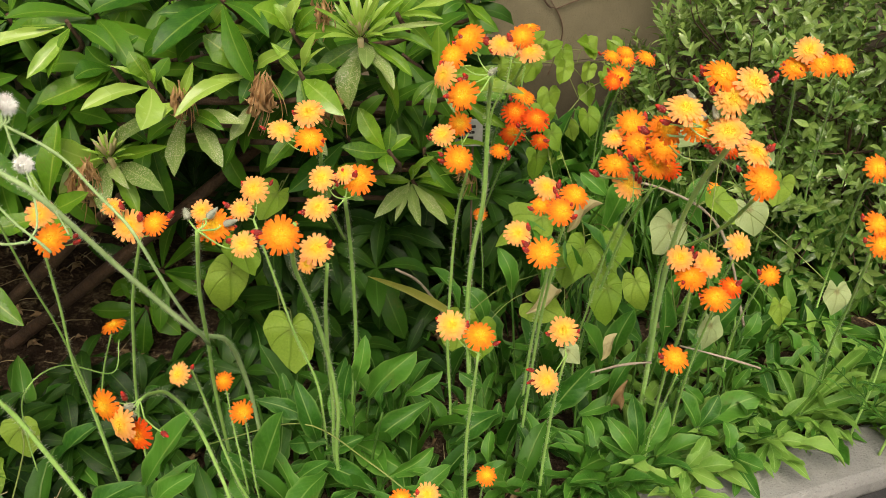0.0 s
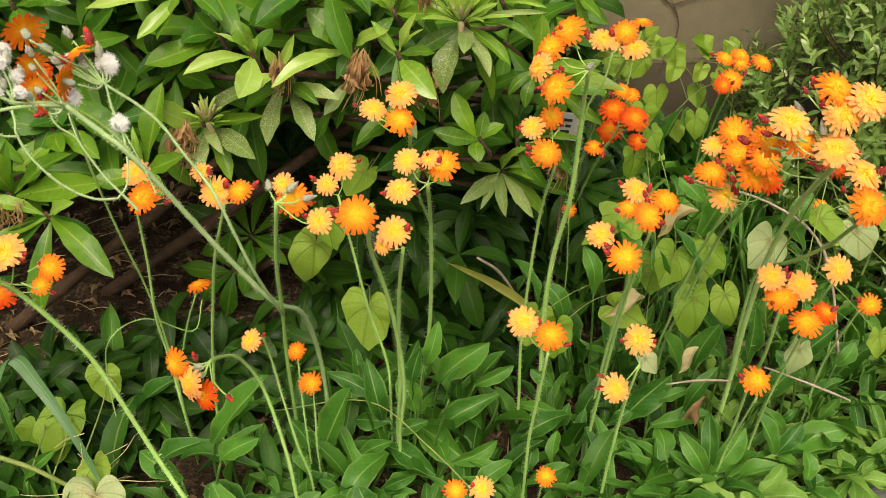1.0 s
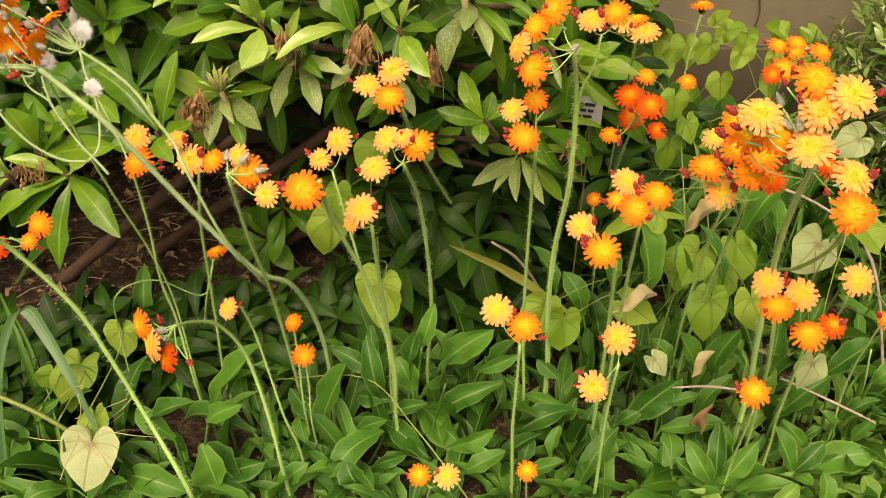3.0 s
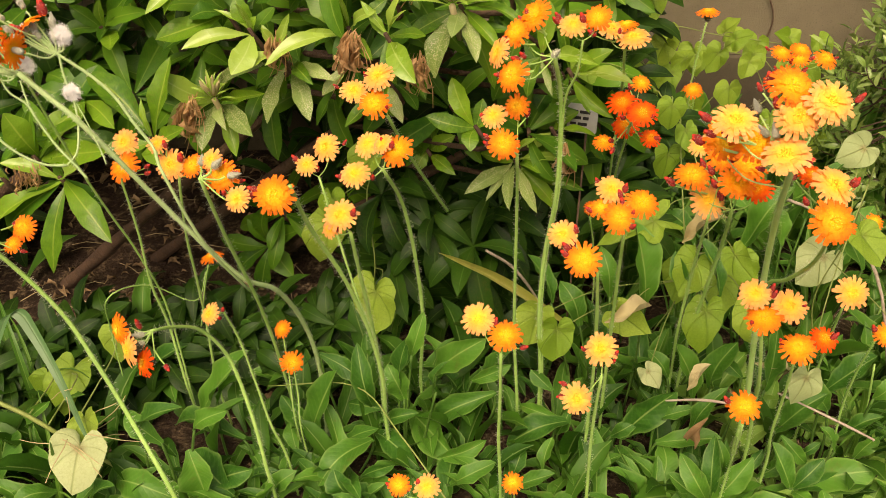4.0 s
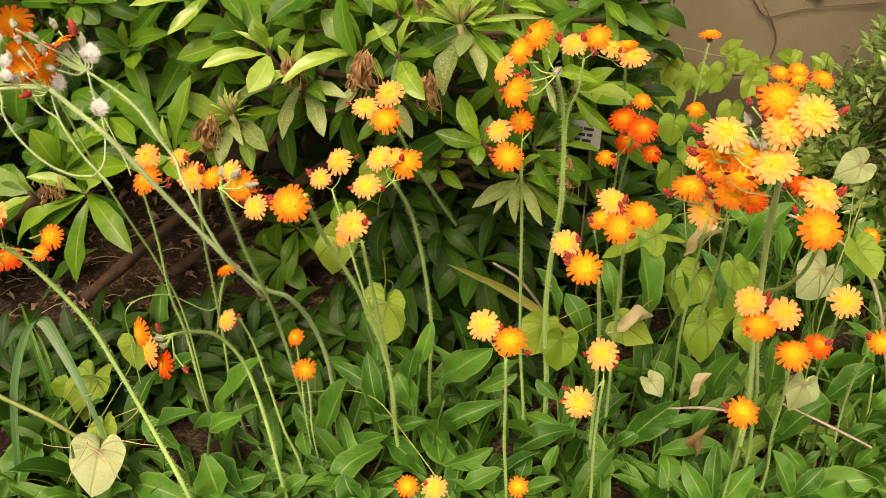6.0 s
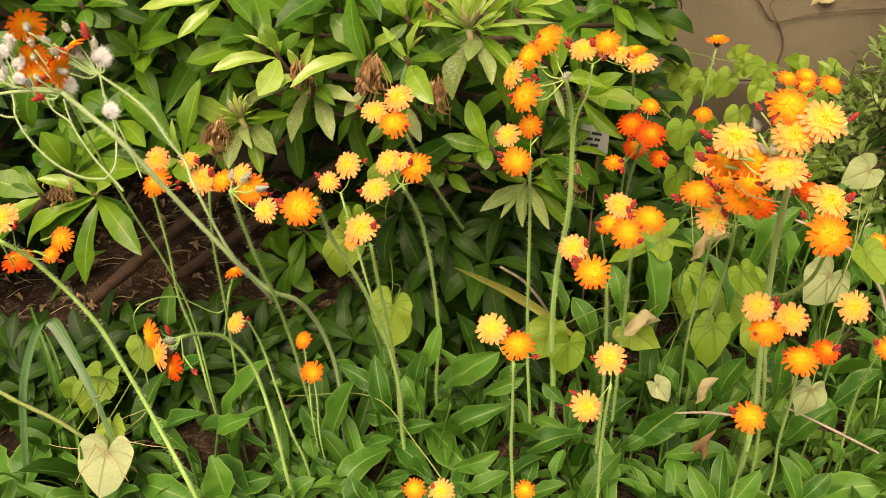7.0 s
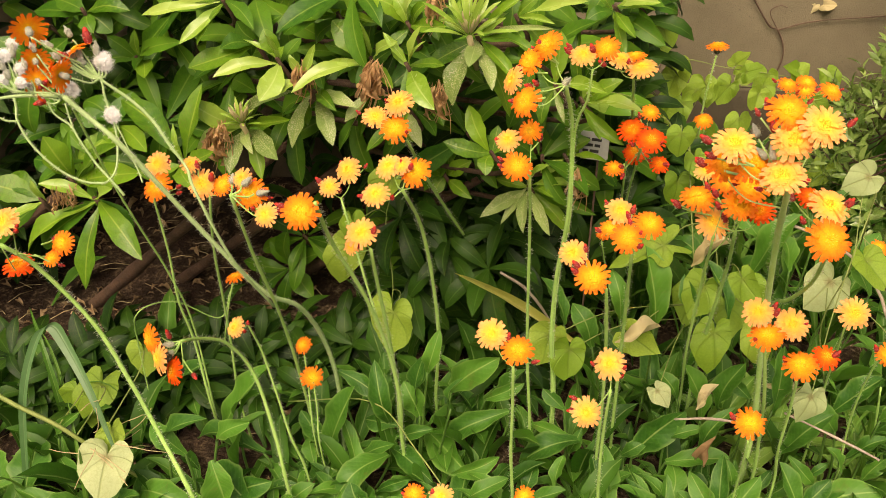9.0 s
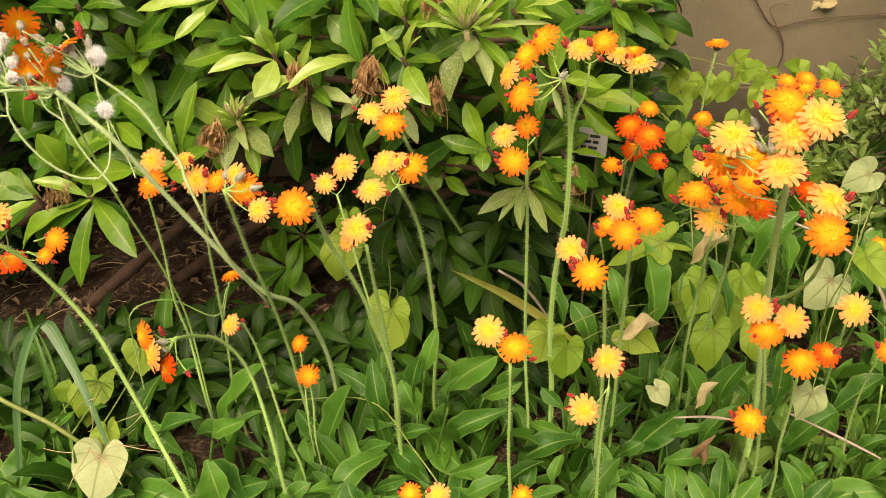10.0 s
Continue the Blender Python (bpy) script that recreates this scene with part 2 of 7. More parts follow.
M["petal_o"] = petal_material("orange florets", (1.0, 0.64, 0.035), (1.0, 0.39, 0.018), (0.96, 0.22, 0.02), 0.34)
M["petal_d"] = petal_material("deep red-orange florets", (0.98, 0.4, 0.015), (0.92, 0.17, 0.008), (0.82, 0.08, 0.006), 0.34)
M["disc"] = plain_material("yellow flower centre", (1.0, 0.62, 0.04), (1.0, 0.78, 0.1), 3, 0.7, 0.3, 0.05)
M["pappus"] = plain_material("white seed down", (0.86, 0.86, 0.83), (0.95, 0.95, 0.93), 100, 0.9, 0.1, 0.001, 0.1)
M["wood"] = plain_material("dark shrub bark", (0.035, 0.02, 0.012), (0.12, 0.07, 0.04), 40, 0.8, 0.7, 0.003)
M["twig"] = plain_material("dry grey-brown twig", (0.22, 0.17, 0.12), (0.5, 0.43, 0.34), 60, 0.8, 0.5, 0.001)
M["straw"] = plain_material("dry straw", (0.4, 0.3, 0.14), (0.66, 0.55, 0.3), 60, 0.75, 0.4, 0.001)
M["vine"] = plain_material("brown vine stem", (0.05, 0.03, 0.02), (0.16, 0.1, 0.06), 70, 0.75, 0.5, 0.001)
M["plate"] = plain_material("weathered grey plastic label", (0.34, 0.36, 0.34), (0.48, 0.5, 0.47), 30, 0.5, 0.1, 0.0005)
M["ink"] = plain_material("black marker ink", (0.012, 0.012, 0.014), (0.03, 0.03, 0.03), 80, 0.5, 0.1, 0.0005)


def soil_material():
    g = Nodes("dark crumbly soil")
    place = g.coords("Object")
    big, mid, small = g.noise(place, 6, 5), g.noise(place, 45, 5, 0.7), g.noise(place, 240, 4, 0.7)
    k = g.math("ADD", g.math("MULTIPLY", mid, 0.6), g.math("MULTIPLY", small, 0.4))
    colour = g.ramp(k, (0.38, (0.012, 0.008, 0.005)), (0.5, (0.042, 0.027, 0.016)), (0.58, (0.19, 0.135, 0.078)), (0.67, (0.5, 0.4, 0.25)))
    colour = g.mix(g.math("MULTIPLY", g.math("SUBTRACT", big, 0.3, clamp=True), 1.3, clamp=True), colour, (0.05, 0.026, 0.016))
    g.finish(colour, 0.9, 0.2)
    g.bump(g.math("ADD", mid, g.math("MULTIPLY", small, 0.6)), 1.0, 0.01)
    return g.mat


def grit_material(name, dark, light, speck, scale, rough=0.85, amount=0.6, distance=0.002):
    g = Nodes(name)
    place = g.coords("Object")
    big, mid = g.noise(place, 2.2, 5), g.noise(place, 17, 5, 0.65)
    grain = g.noise(place, scale, 3, 0.7)
    k = g.math("ADD", g.math("MULTIPLY", big, 0.5), g.math("ADD", g.math("MULTIPLY", mid, 0.3), g.math("MULTIPLY", grain, 0.2)))
    colour = g.ramp(k, (0.36, dark), (0.64, light))
    pits = g.math("MULTIPLY", g.math("SUBTRACT", grain, 0.56, clamp=True), 6.0, clamp=True)
    colour = g.mix(g.math("MULTIPLY", pits, amount), colour, speck)
    g.finish(colour, rough, 0.25)
    g.bump(g.math("ADD", grain, g.math("MULTIPLY", mid, 0.15)), 0.6, distance)
    return g.mat


M["soil"] = soil_material()
M["wall"] = grit_material("grey-brown cement render", (0.145, 0.125, 0.078), (0.225, 0.195, 0.128), (0.06, 0.052, 0.032), 560, amount=0.75, distance=0.003)
M["footing"] = grit_material("damp mossy concrete footing", (0.055, 0.045, 0.03), (0.12, 0.1, 0.065), (0.03, 0.035, 0.015), 260)
M["kerb"] = grit_material("light concrete kerb", (0.18, 0.18, 0.175), (0.36, 0.355, 0.34), (0.09, 0.09, 0.085), 260, distance=0.004)
M["asphalt"] = grit_material("worn asphalt", (0.04, 0.04, 0.042), (0.075, 0.073, 0.07), (0.16, 0.155, 0.15), 300, 0.8, 0.5, 0.004)
M["litter"] = leaf_material("rotting brown leaf", (0.16, 0.1, 0.05), (0.46, 0.33, 0.18), (0.1, 0.06, 0.03), 0.8, 0.2, 0.15, joined=True, spots=0.8, veins=5)


# ---------------------------------------------------------------- mesh helpers
def mesh_of(name, verts, faces, material, uvs=None, smooth=True, slots=None):
    me = bpy.data.meshes.new(name)
    me.from_pydata([tuple(v) for v in verts], [], [tuple(f) for f in faces])
    for m in (material if isinstance(material, (list, tuple)) else [material]):
        me.materials.append(m)
    if uvs is not None:
        layer = me.uv_layers.new(name="UVMap")
        flat = np.asarray(uvs, dtype=np.float32)[[i for f in faces for i in f]]
        layer.data.foreach_set("uv", flat.ravel())
    if slots is not None:
        me.polygons.foreach_set("material_index", np.asarray(slots, dtype=np.int32))
    me.polygons.foreach_set("use_smooth", np.full(len(faces), smooth))
    me.update()
    return me


def put(name, me, parent=None, m=None, label=""):
    ob = new(name, me)
    if parent is not None:
        ob.parent = parent
    if m is not None:
        ob.matrix_basis = m
    if label:
        ob["label"] = label
    return ob


def root(name, at, label, category, group="", kind=""):
    ob = new(name)
    ob.empty_display_size = 0.02
    ob.matrix_basis = Matrix.Translation(at)
    return tagged(ob, label, category, group, kind)


def curve_points(points, steps):
    """A smooth line through a few points."""
    p = [Vector(q) for q in points]
    p = [p[0] * 2 - p[1]] + p + [p[-1] * 2 - p[-2]]
    out = []
    for i in range(1, len(p) - 2):
        for s in range(steps):
            t = s / steps
            a, b, c, d = p[i - 1:i + 3]
            out.append(0.5 * (2 * b + (c - a) * t + (2 * a - 5 * b + 4 * c - d) * t * t + (3 * b - a - 3 * c + d) * t ** 3))
    out.append(p[-2])
    return out


class Build:
    """Collects geometry for one mesh."""

    def __init__(self):
        self.v, self.f, self.uv, self.slot = [], [], [], []

    def tube(self, line, r0, r1, sides=6, slot=0, wobble=0.0):
        base = len(self.v)
        n = len(line)
        side = Vector((1, 0.13, 0.07))
        for i, p in enumerate(line):
            t = (line[min(i + 1, n - 1)] - line[max(i - 1, 0)]).normalized()
            side = (side - t * side.dot(t)).normalized()
            up = t.cross(side)
            r = r0 + (r1 - r0) * i / (n - 1)
            if wobble:
                r *= 1 + wobble * noise.noise(p * 90)
            for k in range(sides):
                w = 2 * math.pi * k / sides
                self.v.append(p + (side * math.cos(w) + up * math.sin(w)) * r)
                self.uv.append((k / sides, i / n))
        for i in range(n - 1):
            for k in range(sides):
                a, b = base + i * sides + k, base + i * sides + (k + 1) % sides
                self.f.append((a, b, b + sides, a + sides))
                self.slot.append(slot)
        self.f.append(tuple(base + k for k in reversed(range(sides))))
        self.f.append(tuple(base + (n - 1) * sides + k for k in range(sides)))
        self.slot += [slot, slot]

    def hairs(self, line, r, per_metre, length, slot, rng):
        n = len(line)
        total = sum((line[i + 1] - line[i]).length for i in range(n - 1))
        for _ in range(int(total * per_metre)):
            reach = rng.random() * total
            i = 0
            while i < n - 2 and reach > (line[i + 1] - line[i]).length:
                reach -= (line[i + 1] - line[i]).length
                i += 1
            p = line[i].lerp(line[i + 1], rng.random())
            t = (line[i + 1] - line[i]).normalized()
            o = Vector((rng.gauss(0, 1), rng.gauss(0, 1), rng.gauss(0, 1)))
            o = (o - t * o.dot(t)).normalized()
            w = t * (0.00011 if r < 0.0014 else 0.00014)
            tip = p + o * (r + length * rng.uniform(0.5, 1.1)) + t * rng.uniform(-0.3, 0.3) * length
            k = len(self.v)
            self.v += [p + o * r * 0.9 + w, p + o * r * 0.9 - w, tip]
            self.uv += [(0, 0)] * 3
            self.f.append((k, k + 1, k + 2))
            self.slot.append(slot)

    def place(self, template, m, slot=0):
        verts, faces, uvs = template
        k = len(self.v)
        self.v += [m @ v for v in verts]
        self.uv += uvs
        self.f += [tuple(i + k for i in f) for f in faces]
        self.slot += [slot] * len(faces)

    def ball(self, at, rx, rz, axis=(0, 0, 1), slot=0, rings=5, sides=8, bumps=0.0):
        q = Vector(axis).to_track_quat("Z", "Y").to_matrix().to_4x4()
        m = Matrix.Translation(at) @ q
        k = len(self.v)
        for i in range(rings + 1):
            th = math.pi * (0.04 + 0.92 * i / rings)
            for j in range(sides):
                ph = 2 * math.pi * j / sides
                s = 1 + bumps * math.sin(j * 2.3 + i)
                self.v.append(m @ Vector((rx * s * math.sin(th) * math.cos(ph), rx * s * math.sin(th) * math.sin(ph), -rz * math.cos(th))))
                self.uv.append((0, 0))
        for i in range(rings):
            for j in range(sides):
                a, b = k + i * sides + j, k + i * sides + (j + 1) % sides
                self.f.append((a, b, b + sides, a + sides))
                self.slot.append(slot)
        self.f += [tuple(k + j for j in reversed(range(sides))), tuple(k + rings * sides + j for j in range(sides))]
        self.slot += [slot, slot]

    def mesh(self, name, material, smooth=True, uv=True):
        return mesh_of(name, self.v, self.f, material, self.uv if uv else None, smooth, self.slot)


# leaf outlines: half width along the length, 0 at the stalk to 1 at the tip
def elliptic(t):
    return max(0.05 if t < 0.12 else 0.0, math.sin(math.pi * min(1, max(0, (t - 0.06) / 0.94)) ** 1.4) ** 0.66)


def spatulate(t):
    return 0.2 + 0.8 * math.sin(math.pi * 0.5 * min(1, t / 0.62)) ** 1.6 if t < 0.62 else math.cos(math.pi * 0.5 * (t - 0.62) / 0.38) ** 0.52


def strap(t):
    return min(1, 0.5 + t * 2) * (1 - max(0, t - 0.45) / 0.55) ** 0.7


def oval(t):
    return max(0.06, math.sin(math.pi * min(1, t ** 0.85)) ** 0.75)


def lance(t):
    return 0.1 + 0.9 * math.sin(math.pi * 0.5 * t / 0.6) ** 1.25 if t < 0.6 else max(0, math.cos(math.pi * 0.5 * (t - 0.6) / 0.4)) ** 0.82


def oblong(t):
    return 0.24 + 0.76 * math.sin(math.pi * 0.5 * t / 0.58) ** 1.4 if t < 0.58 else max(0, math.cos(math.pi * 0.5 * (t - 0.58) / 0.42)) ** 0.66


def spanned_leaf(length, width, outline, fold, arch, wave, twist, steps=12, cells=4, seed=0):
    """A leaf whose midrib spans from the origin to +y: arched, folded, twisted along its length, with a wavy margin."""
    rng = random.Random(seed)
    verts, faces, uvs = [], [], []
    ph, sway, late = rng.random() * 6, rng.uniform(-0.06, 0.06), rng.uniform(0.8, 1.5)
    for i in range(steps + 1):
        t = i / steps
        w = width * 0.5 * outline(t)
        turn = twist * (t - 0.3)
        for j in range(cells + 1):
            s = 2 * j / cells - 1
            lift = fold * w * abs(s) ** 1.4
            ripple = wave * width * abs(s) ** 1.5 * math.sin(ph + t * 13 + (2.4 if s > 0 else 0)) * math.sin(math.pi * t)
            side = s * w * (1 + 0.05 * math.sin(ph * 3 + t * 23 + s * 2))
            x = side * math.cos(turn) - lift * math.sin(turn)
            z = side * math.sin(turn) + lift * math.cos(turn) + ripple
            verts.append(Vector((x + sway * length * math.sin(math.pi * t), length * t, z + arch * length * math.sin(math.pi * t ** late))))
            uvs.append((0.5 + s * 0.5, t))
    for i in range(steps):
        for j in range(cells):
            a = i * (cells + 1) + j
            faces.append((a, a + 1, a + cells + 2, a + cells + 1))
    return verts, faces, uvs


def span(a, b, width, size, up, roll=0.0):
    """A pose that lays a spanned leaf of that length and width from a to b."""
    reach = Vector(b) - Vector(a)
    return aim(a, reach, up, roll) @ Matrix.Diagonal((width / size[1], reach.length / size[0], reach.length / size[0], 1))


def leaf_template(length, width, outline, fold=0.25, droop=0.25, wave=0.0, steps=9, cells=4, seed=0, curl=0.0):
    """A leaf along +y with its upper side up: folded along the midrib, bent along its length, with a wavy margin."""
    rng = random.Random(seed)
    verts, faces, uvs = [], [], []
    ph = rng.random() * 6
    side = rng.uniform(-1, 1) * 0.10
    y = z = x = 0.0
    for i in range(steps + 1):
        t = i / steps
        ang = 0.35 * droop - droop * 1.9 * t * t
        if i:
            y += length / steps * math.cos(ang)
            z += length / steps * math.sin(ang)
            x += side * length / steps * t
        w = width * 0.5 * outline(t)
        for j in range(cells + 1):
            s = 2 * j / cells - 1
            lift = fold * w * (abs(s) ** 1.3) - curl * w * abs(s) ** 3
            ripple = wave * width * abs(s) * math.sin(ph + t * 15 + (2.1 if s > 0 else 0)) * math.sin(math.pi * t)
            jag = 1 + 0.05 * math.sin(ph * 3 + t * 31 + s * 2)
            verts.append(Vector((x + s * w * jag * (1 - 0.12 * fold), y, z + lift + ripple)))
            uvs.append((0.5 + s * 0.5, t))
    for i in range(steps):
        for j in range(cells):
            a = i * (cells + 1) + j
            faces.append((a, a + 1, a + cells + 2, a + cells + 1))
    return verts, faces, uvs


def heart_template(size, fold=0.3, droop=0.3, seed=0, lobes=0.0):
    """A heart-shaped leaf: stalk joins at the origin, the tip lies along +y."""
    rng = random.Random(seed)
    verts, faces, uvs = [], [], []
    rings, spokes = 4, 32
    verts.append(Vector((0, 0, 0)))
    uvs.append((0.5, 0.2))
    skew, lop, broad = rng.uniform(-0.22, 0.22), rng.uniform(-0.14, 0.14), rng.uniform(0.86, 1.12)
    waves = [(k, rng.uniform(0, 6.28), rng.uniform(0.01, 0.035)) for k in (2, 3, 5, 9)]
    # half outline of a heart, from the tip round to the notch: degrees, reach
    reach = ((0, 1.0), (12, 0.86), (30, 0.72), (55, 0.62), (85, 0.57), (115, 0.56), (140, 0.55), (158, 0.47), (170, 0.3), (180, 0.1))
    for r in range(1, rings + 1):
        for k in range(spokes):
            th = 2 * math.pi * k / spokes        # 0 at the tip
            deg = min(th, 2 * math.pi - th) * 180 / math.pi
            rad = next(p[1] + (q[1] - p[1]) * (deg - p[0]) / (q[0] - p[0]) for p, q in zip(reach, reach[1:]) if deg <= q[0] + 1e-6)
            rr = rad * (1 + lobes * math.cos(5 * th) + lop * math.sin(th) + sum(w * math.sin(k2 * th + ph) for k2, ph, w in waves)) * r / rings * size * 0.72
            c = math.cos(th)
            x, y = (math.sin(th) * rr + skew * rr * c) * broad, c * rr
            z = fold * abs(x + skew * 0.2 * size) * 0.6 - droop * (rr / size) ** 2 * size * 0.9 + 0.055 * size * (r / rings) ** 2 * math.sin(th * 4 + seed * 1.7) + 0.05 * size * (r / rings) * math.sin(th * 2 + seed * 2.9 + r)
            verts.append(Vector((x, y, z)))
            uvs.append((0.5 + x / size * 0.6, 0.2 + y / size * 0.7))
    for k in range(spokes):
        faces.append((0, 1 + (k + 1) % spokes, 1 + k))
    for r in range(rings - 1):
        for k in range(spokes):
            a, b = 1 + r * spokes + k, 1 + r * spokes + (k + 1) % spokes
            faces.append((a, b, b + spokes, a + spokes))
    return verts, faces, uvs


def aim(at, way, up=(0, 0, 1), roll=0.0, scale=1.0):
    """A pose at a point with +y along way and +z near up."""
    y = Vector(way).normalized()
    z = Vector(up)
    z = z - y * z.dot(y)
    if z.length < 1e-4:
        z = Vector((0.3, 0.2, 1)) - y * Vector((0.3, 0.2, 1)).dot(y)
    z.normalize()
    x = y.cross(z)
    m = Matrix((x, y, z)).transposed().to_4x4()
    return Matrix.Translation(at) @ m @ Matrix.Rotation(roll, 4, "Y") @ Matrix.Scale(scale, 4)


def template_mesh(name, template, material):
    return mesh_of(name, template[0], template[1], material, template[2])


# ---------------------------------------------------------------- setting
def grid_sheet(name, u_lines, n_lines, height, material):
    verts = [bed(u, n, height(u, n)) for n in n_lines for u in u_lines]
    w = len(u_lines)
    faces = [(j * w + i, j * w + i + 1, (j + 1) * w + i + 1, (j + 1) * w + i) for j in range(len(n_lines) - 1) for i in range(w - 1)]
    return mesh_of(name, verts, faces, material)


def box_along(b, u0, u1, n0, n1, z0, z1, bevel=0.0, cuts=1):
    """A bar along the bed with bevelled top edges."""
    prof = [(n0, z0), (n0, z1 - bevel), (n0 + bevel * 0.35, z1 - bevel * 0.35), (n0 + bevel, z1), (n1 - bevel, z1),
            (n1 - bevel * 0.35, z1 - bevel * 0.35), (n1, z1 - bevel), (n1, z0)]
    k, c = len(b.v), len(prof)
    for i in range(cuts + 1):
        u = u0 + (u1 - u0) * i / cuts
        for n, z in prof:
            b.v.append(bed(u, n, z))
            b.uv.append((0, 0))
    for i in range(cuts):
        for j in range(c):
            a, d = k + i * c + j, k + i * c + (j + 1) % c
            b.f.append((a, a + c, d + c, d))
            b.slot.append(0)
    b.f += [tuple(k + j for j in range(c)), tuple(k + cuts * c + j for j in reversed(range(c)))]
    b.slot += [0, 0]


fine_u = [-60, -20, -6, -3, -2] + [-1.6 + 0.02 * i for i in range(161)] + [2, 3, 6, 20, 60]
fine_n = [-60, -20, -5, -1.5, 0.3, KERB_IN - 0.01] + [KERB_IN + 0.02 * i for i in range(33)] + [1.15, 1.3, 2, 5, 20, 60]


def ground_height(u, n):
    if n < KERB_IN:
        return -0.14
    if n > 1.29:
        return 0.05
    return soil_height(u, n)


tagged(put("ground", grid_sheet("ground", fine_u, fine_n, ground_height, M["soil"])),
       "dark crumbly garden soil with dry litter", "soil", kind="structure")
road = Build()
box_along(road, -60, 60, -6.0, KERB_OUT - 0.002, -0.13, -0.012, 0.004, 1)
tagged(put("road", road.mesh("road", M["asphalt"])), "dark grey worn asphalt beside the kerb", "road", kind="structure")
kerb = root("kerb", (0, 0, 0), "light grey concrete kerb of long blocks edging the bed", "kerb", kind="structure")
for i in range(-24, 24):
    b = Build()
    box_along(b, i * 0.6 + 0.153, i * 0.6 + 0.747, KERB_OUT, KERB_IN, -0.13, 0.004 + 0.0015 * (i % 2), 0.008, 1)
    put("kerb_block", b.mesh("kerb_block", M["kerb"], smooth=False), kerb)
wall = root("wall_north", bed(0, WALL, 0), "grey-brown cement-rendered garden wall on a darker footing", "wall", kind="structure")
b = Build()
box_along(b, -14, 14, WALL, WALL + 0.15, 0.205, 1.5, 0.006, 12)
put("render", b.mesh("render", M["wall"], smooth=False), wall, Matrix.Translation(-bed(0, WALL, 0)))
b = Build()
box_along(b, -14, 14, WALL - 0.004, WALL + 0.15, -0.12, 0.204, 0.003, 12)
put("footing", b.mesh("footing", M["footing"], smooth=False), wall, Matrix.Translation(-bed(0, WALL, 0)))

# ---------------------------------------------------------------- evergreen bush
rng = random.Random(11)
BUSH = {}
for key, mat_name, size, width, fold, droop in (("m", "bush_leaf", 0.049, 0.0172, 0.28, 0.3), ("d", "old_shaded_leaf", 0.052, 0.0175, 0.25, 0.42)):
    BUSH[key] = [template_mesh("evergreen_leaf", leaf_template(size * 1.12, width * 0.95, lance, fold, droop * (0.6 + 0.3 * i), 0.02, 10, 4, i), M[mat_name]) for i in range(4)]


def whorl_leaves(rng, kind, axis):
    """Directions, leaf kinds and sizes of one leaf whorl."""
    axis = Vector(axis).normalized()
    side = axis.orthogonal().normalized()
    up = axis.cross(side)
    start = rng.random() * 6.28
    rows = {"m": ((3, 134, "d", 1.0), (6, 98, "m", 1.05), (5, 68, "m", 0.95), (3, 32, "y", 0.6)),
            "d": ((5, 102, "d", 1.05), (4, 66, "d", 0.95))}[kind]
    k = 0
    for count, lean, leaf_kind, size in rows:
        for i in range(count):
            w = start + 6.283 * i / count + k * 0.9 + rng.uniform(-0.25, 0.25)
            e = radians(lean + rng.uniform(-14, 14))
            way = axis * math.cos(e) + (side * math.cos(w) + up * math.sin(w)) * math.sin(e)
            yield way, leaf_kind, size * rng.uniform(0.68, 1.2), rng.uniform(-0.4, 0.4)
        k += 1


bush_base = bed(-0.28, 0.93, 0.04)
bush = root("evergreen_bush", bush_base, "broad evergreen bush with whorls of glossy oblong leaves and withered flowers", "bush")
to_bush = Matrix.Translation(-bush_base)
# whorls set back in the bush, all in the dark leaf to suggest shade
DEEP = [
    (-0.104, 0.635, 0.379), (-0.141, 0.614, 0.377), (-0.247, 0.665, 0.359), (-0.206, 0.644, 0.357), (-0.261, 0.636, 0.298), (-0.28, 0.617, 0.407),
    (-0.17, 0.589, 0.426), (-0.073, 0.694, 0.39), (-0.033, 0.662, 0.362), (-0.018, 0.645, 0.281), (-0.085, 0.641, 0.294), (-0.405, 0.652, 0.353)]
DEEP += [
    (-0.12, 0.623, 0.415), (-0.163, 0.623, 0.405), (-0.361, 0.637, 0.401), (-0.435, 0.604, 0.305), (-0.414, 0.529, 0.265), (-0.462, 0.564, 0.282),
    (-0.351, 0.626, 0.276), (-0.372, 0.584, 0.288), (-0.007, 0.725, 0.307), (-0.016, 0.773, 0.364), (-0.002, 0.852, 0.373), (0.016, 0.88, 0.375)]
DEEP += [
    (-0.204, 0.65, 0.305), (-0.132, 0.659, 0.327), (-0.293, 0.694, 0.127), (-0.232, 0.73, 0.128), (-0.109, 0.742, 0.16), (-0.086, 0.761, 0.181),
    (0.016, 0.765, 0.257), (-0.024, 0.774, 0.174), (-0.28, 0.665, 0.378), (-0.362, 0.676, 0.319), (-0.31, 0.66, 0.35), (-0.23, 0.655, 0.415)]
DEEP += [(-0.06, 0.68, 0.43), (-0.33, 0.64, 0.32), (-0.19, 0.66, 0.33), (-0.05, 0.7, 0.33), (-0.42, 0.66, 0.4), (-0.5, 0.6, 0.36), (-0.48, 0.62, 0.42)]


def bush_shoot(c, axis):
    back = c + Vector((0.3 * (bush_base.x - c.x), 0.09, -0.05))
    b = Build()
    b.tube([to_bush @ p for p in curve_points([c + axis * 0.006, c - axis * 0.03, back], 4)], 0.0018, 0.003, 6)
    return put("shoot", b.mesh("shoot", M["wood"]), bush)


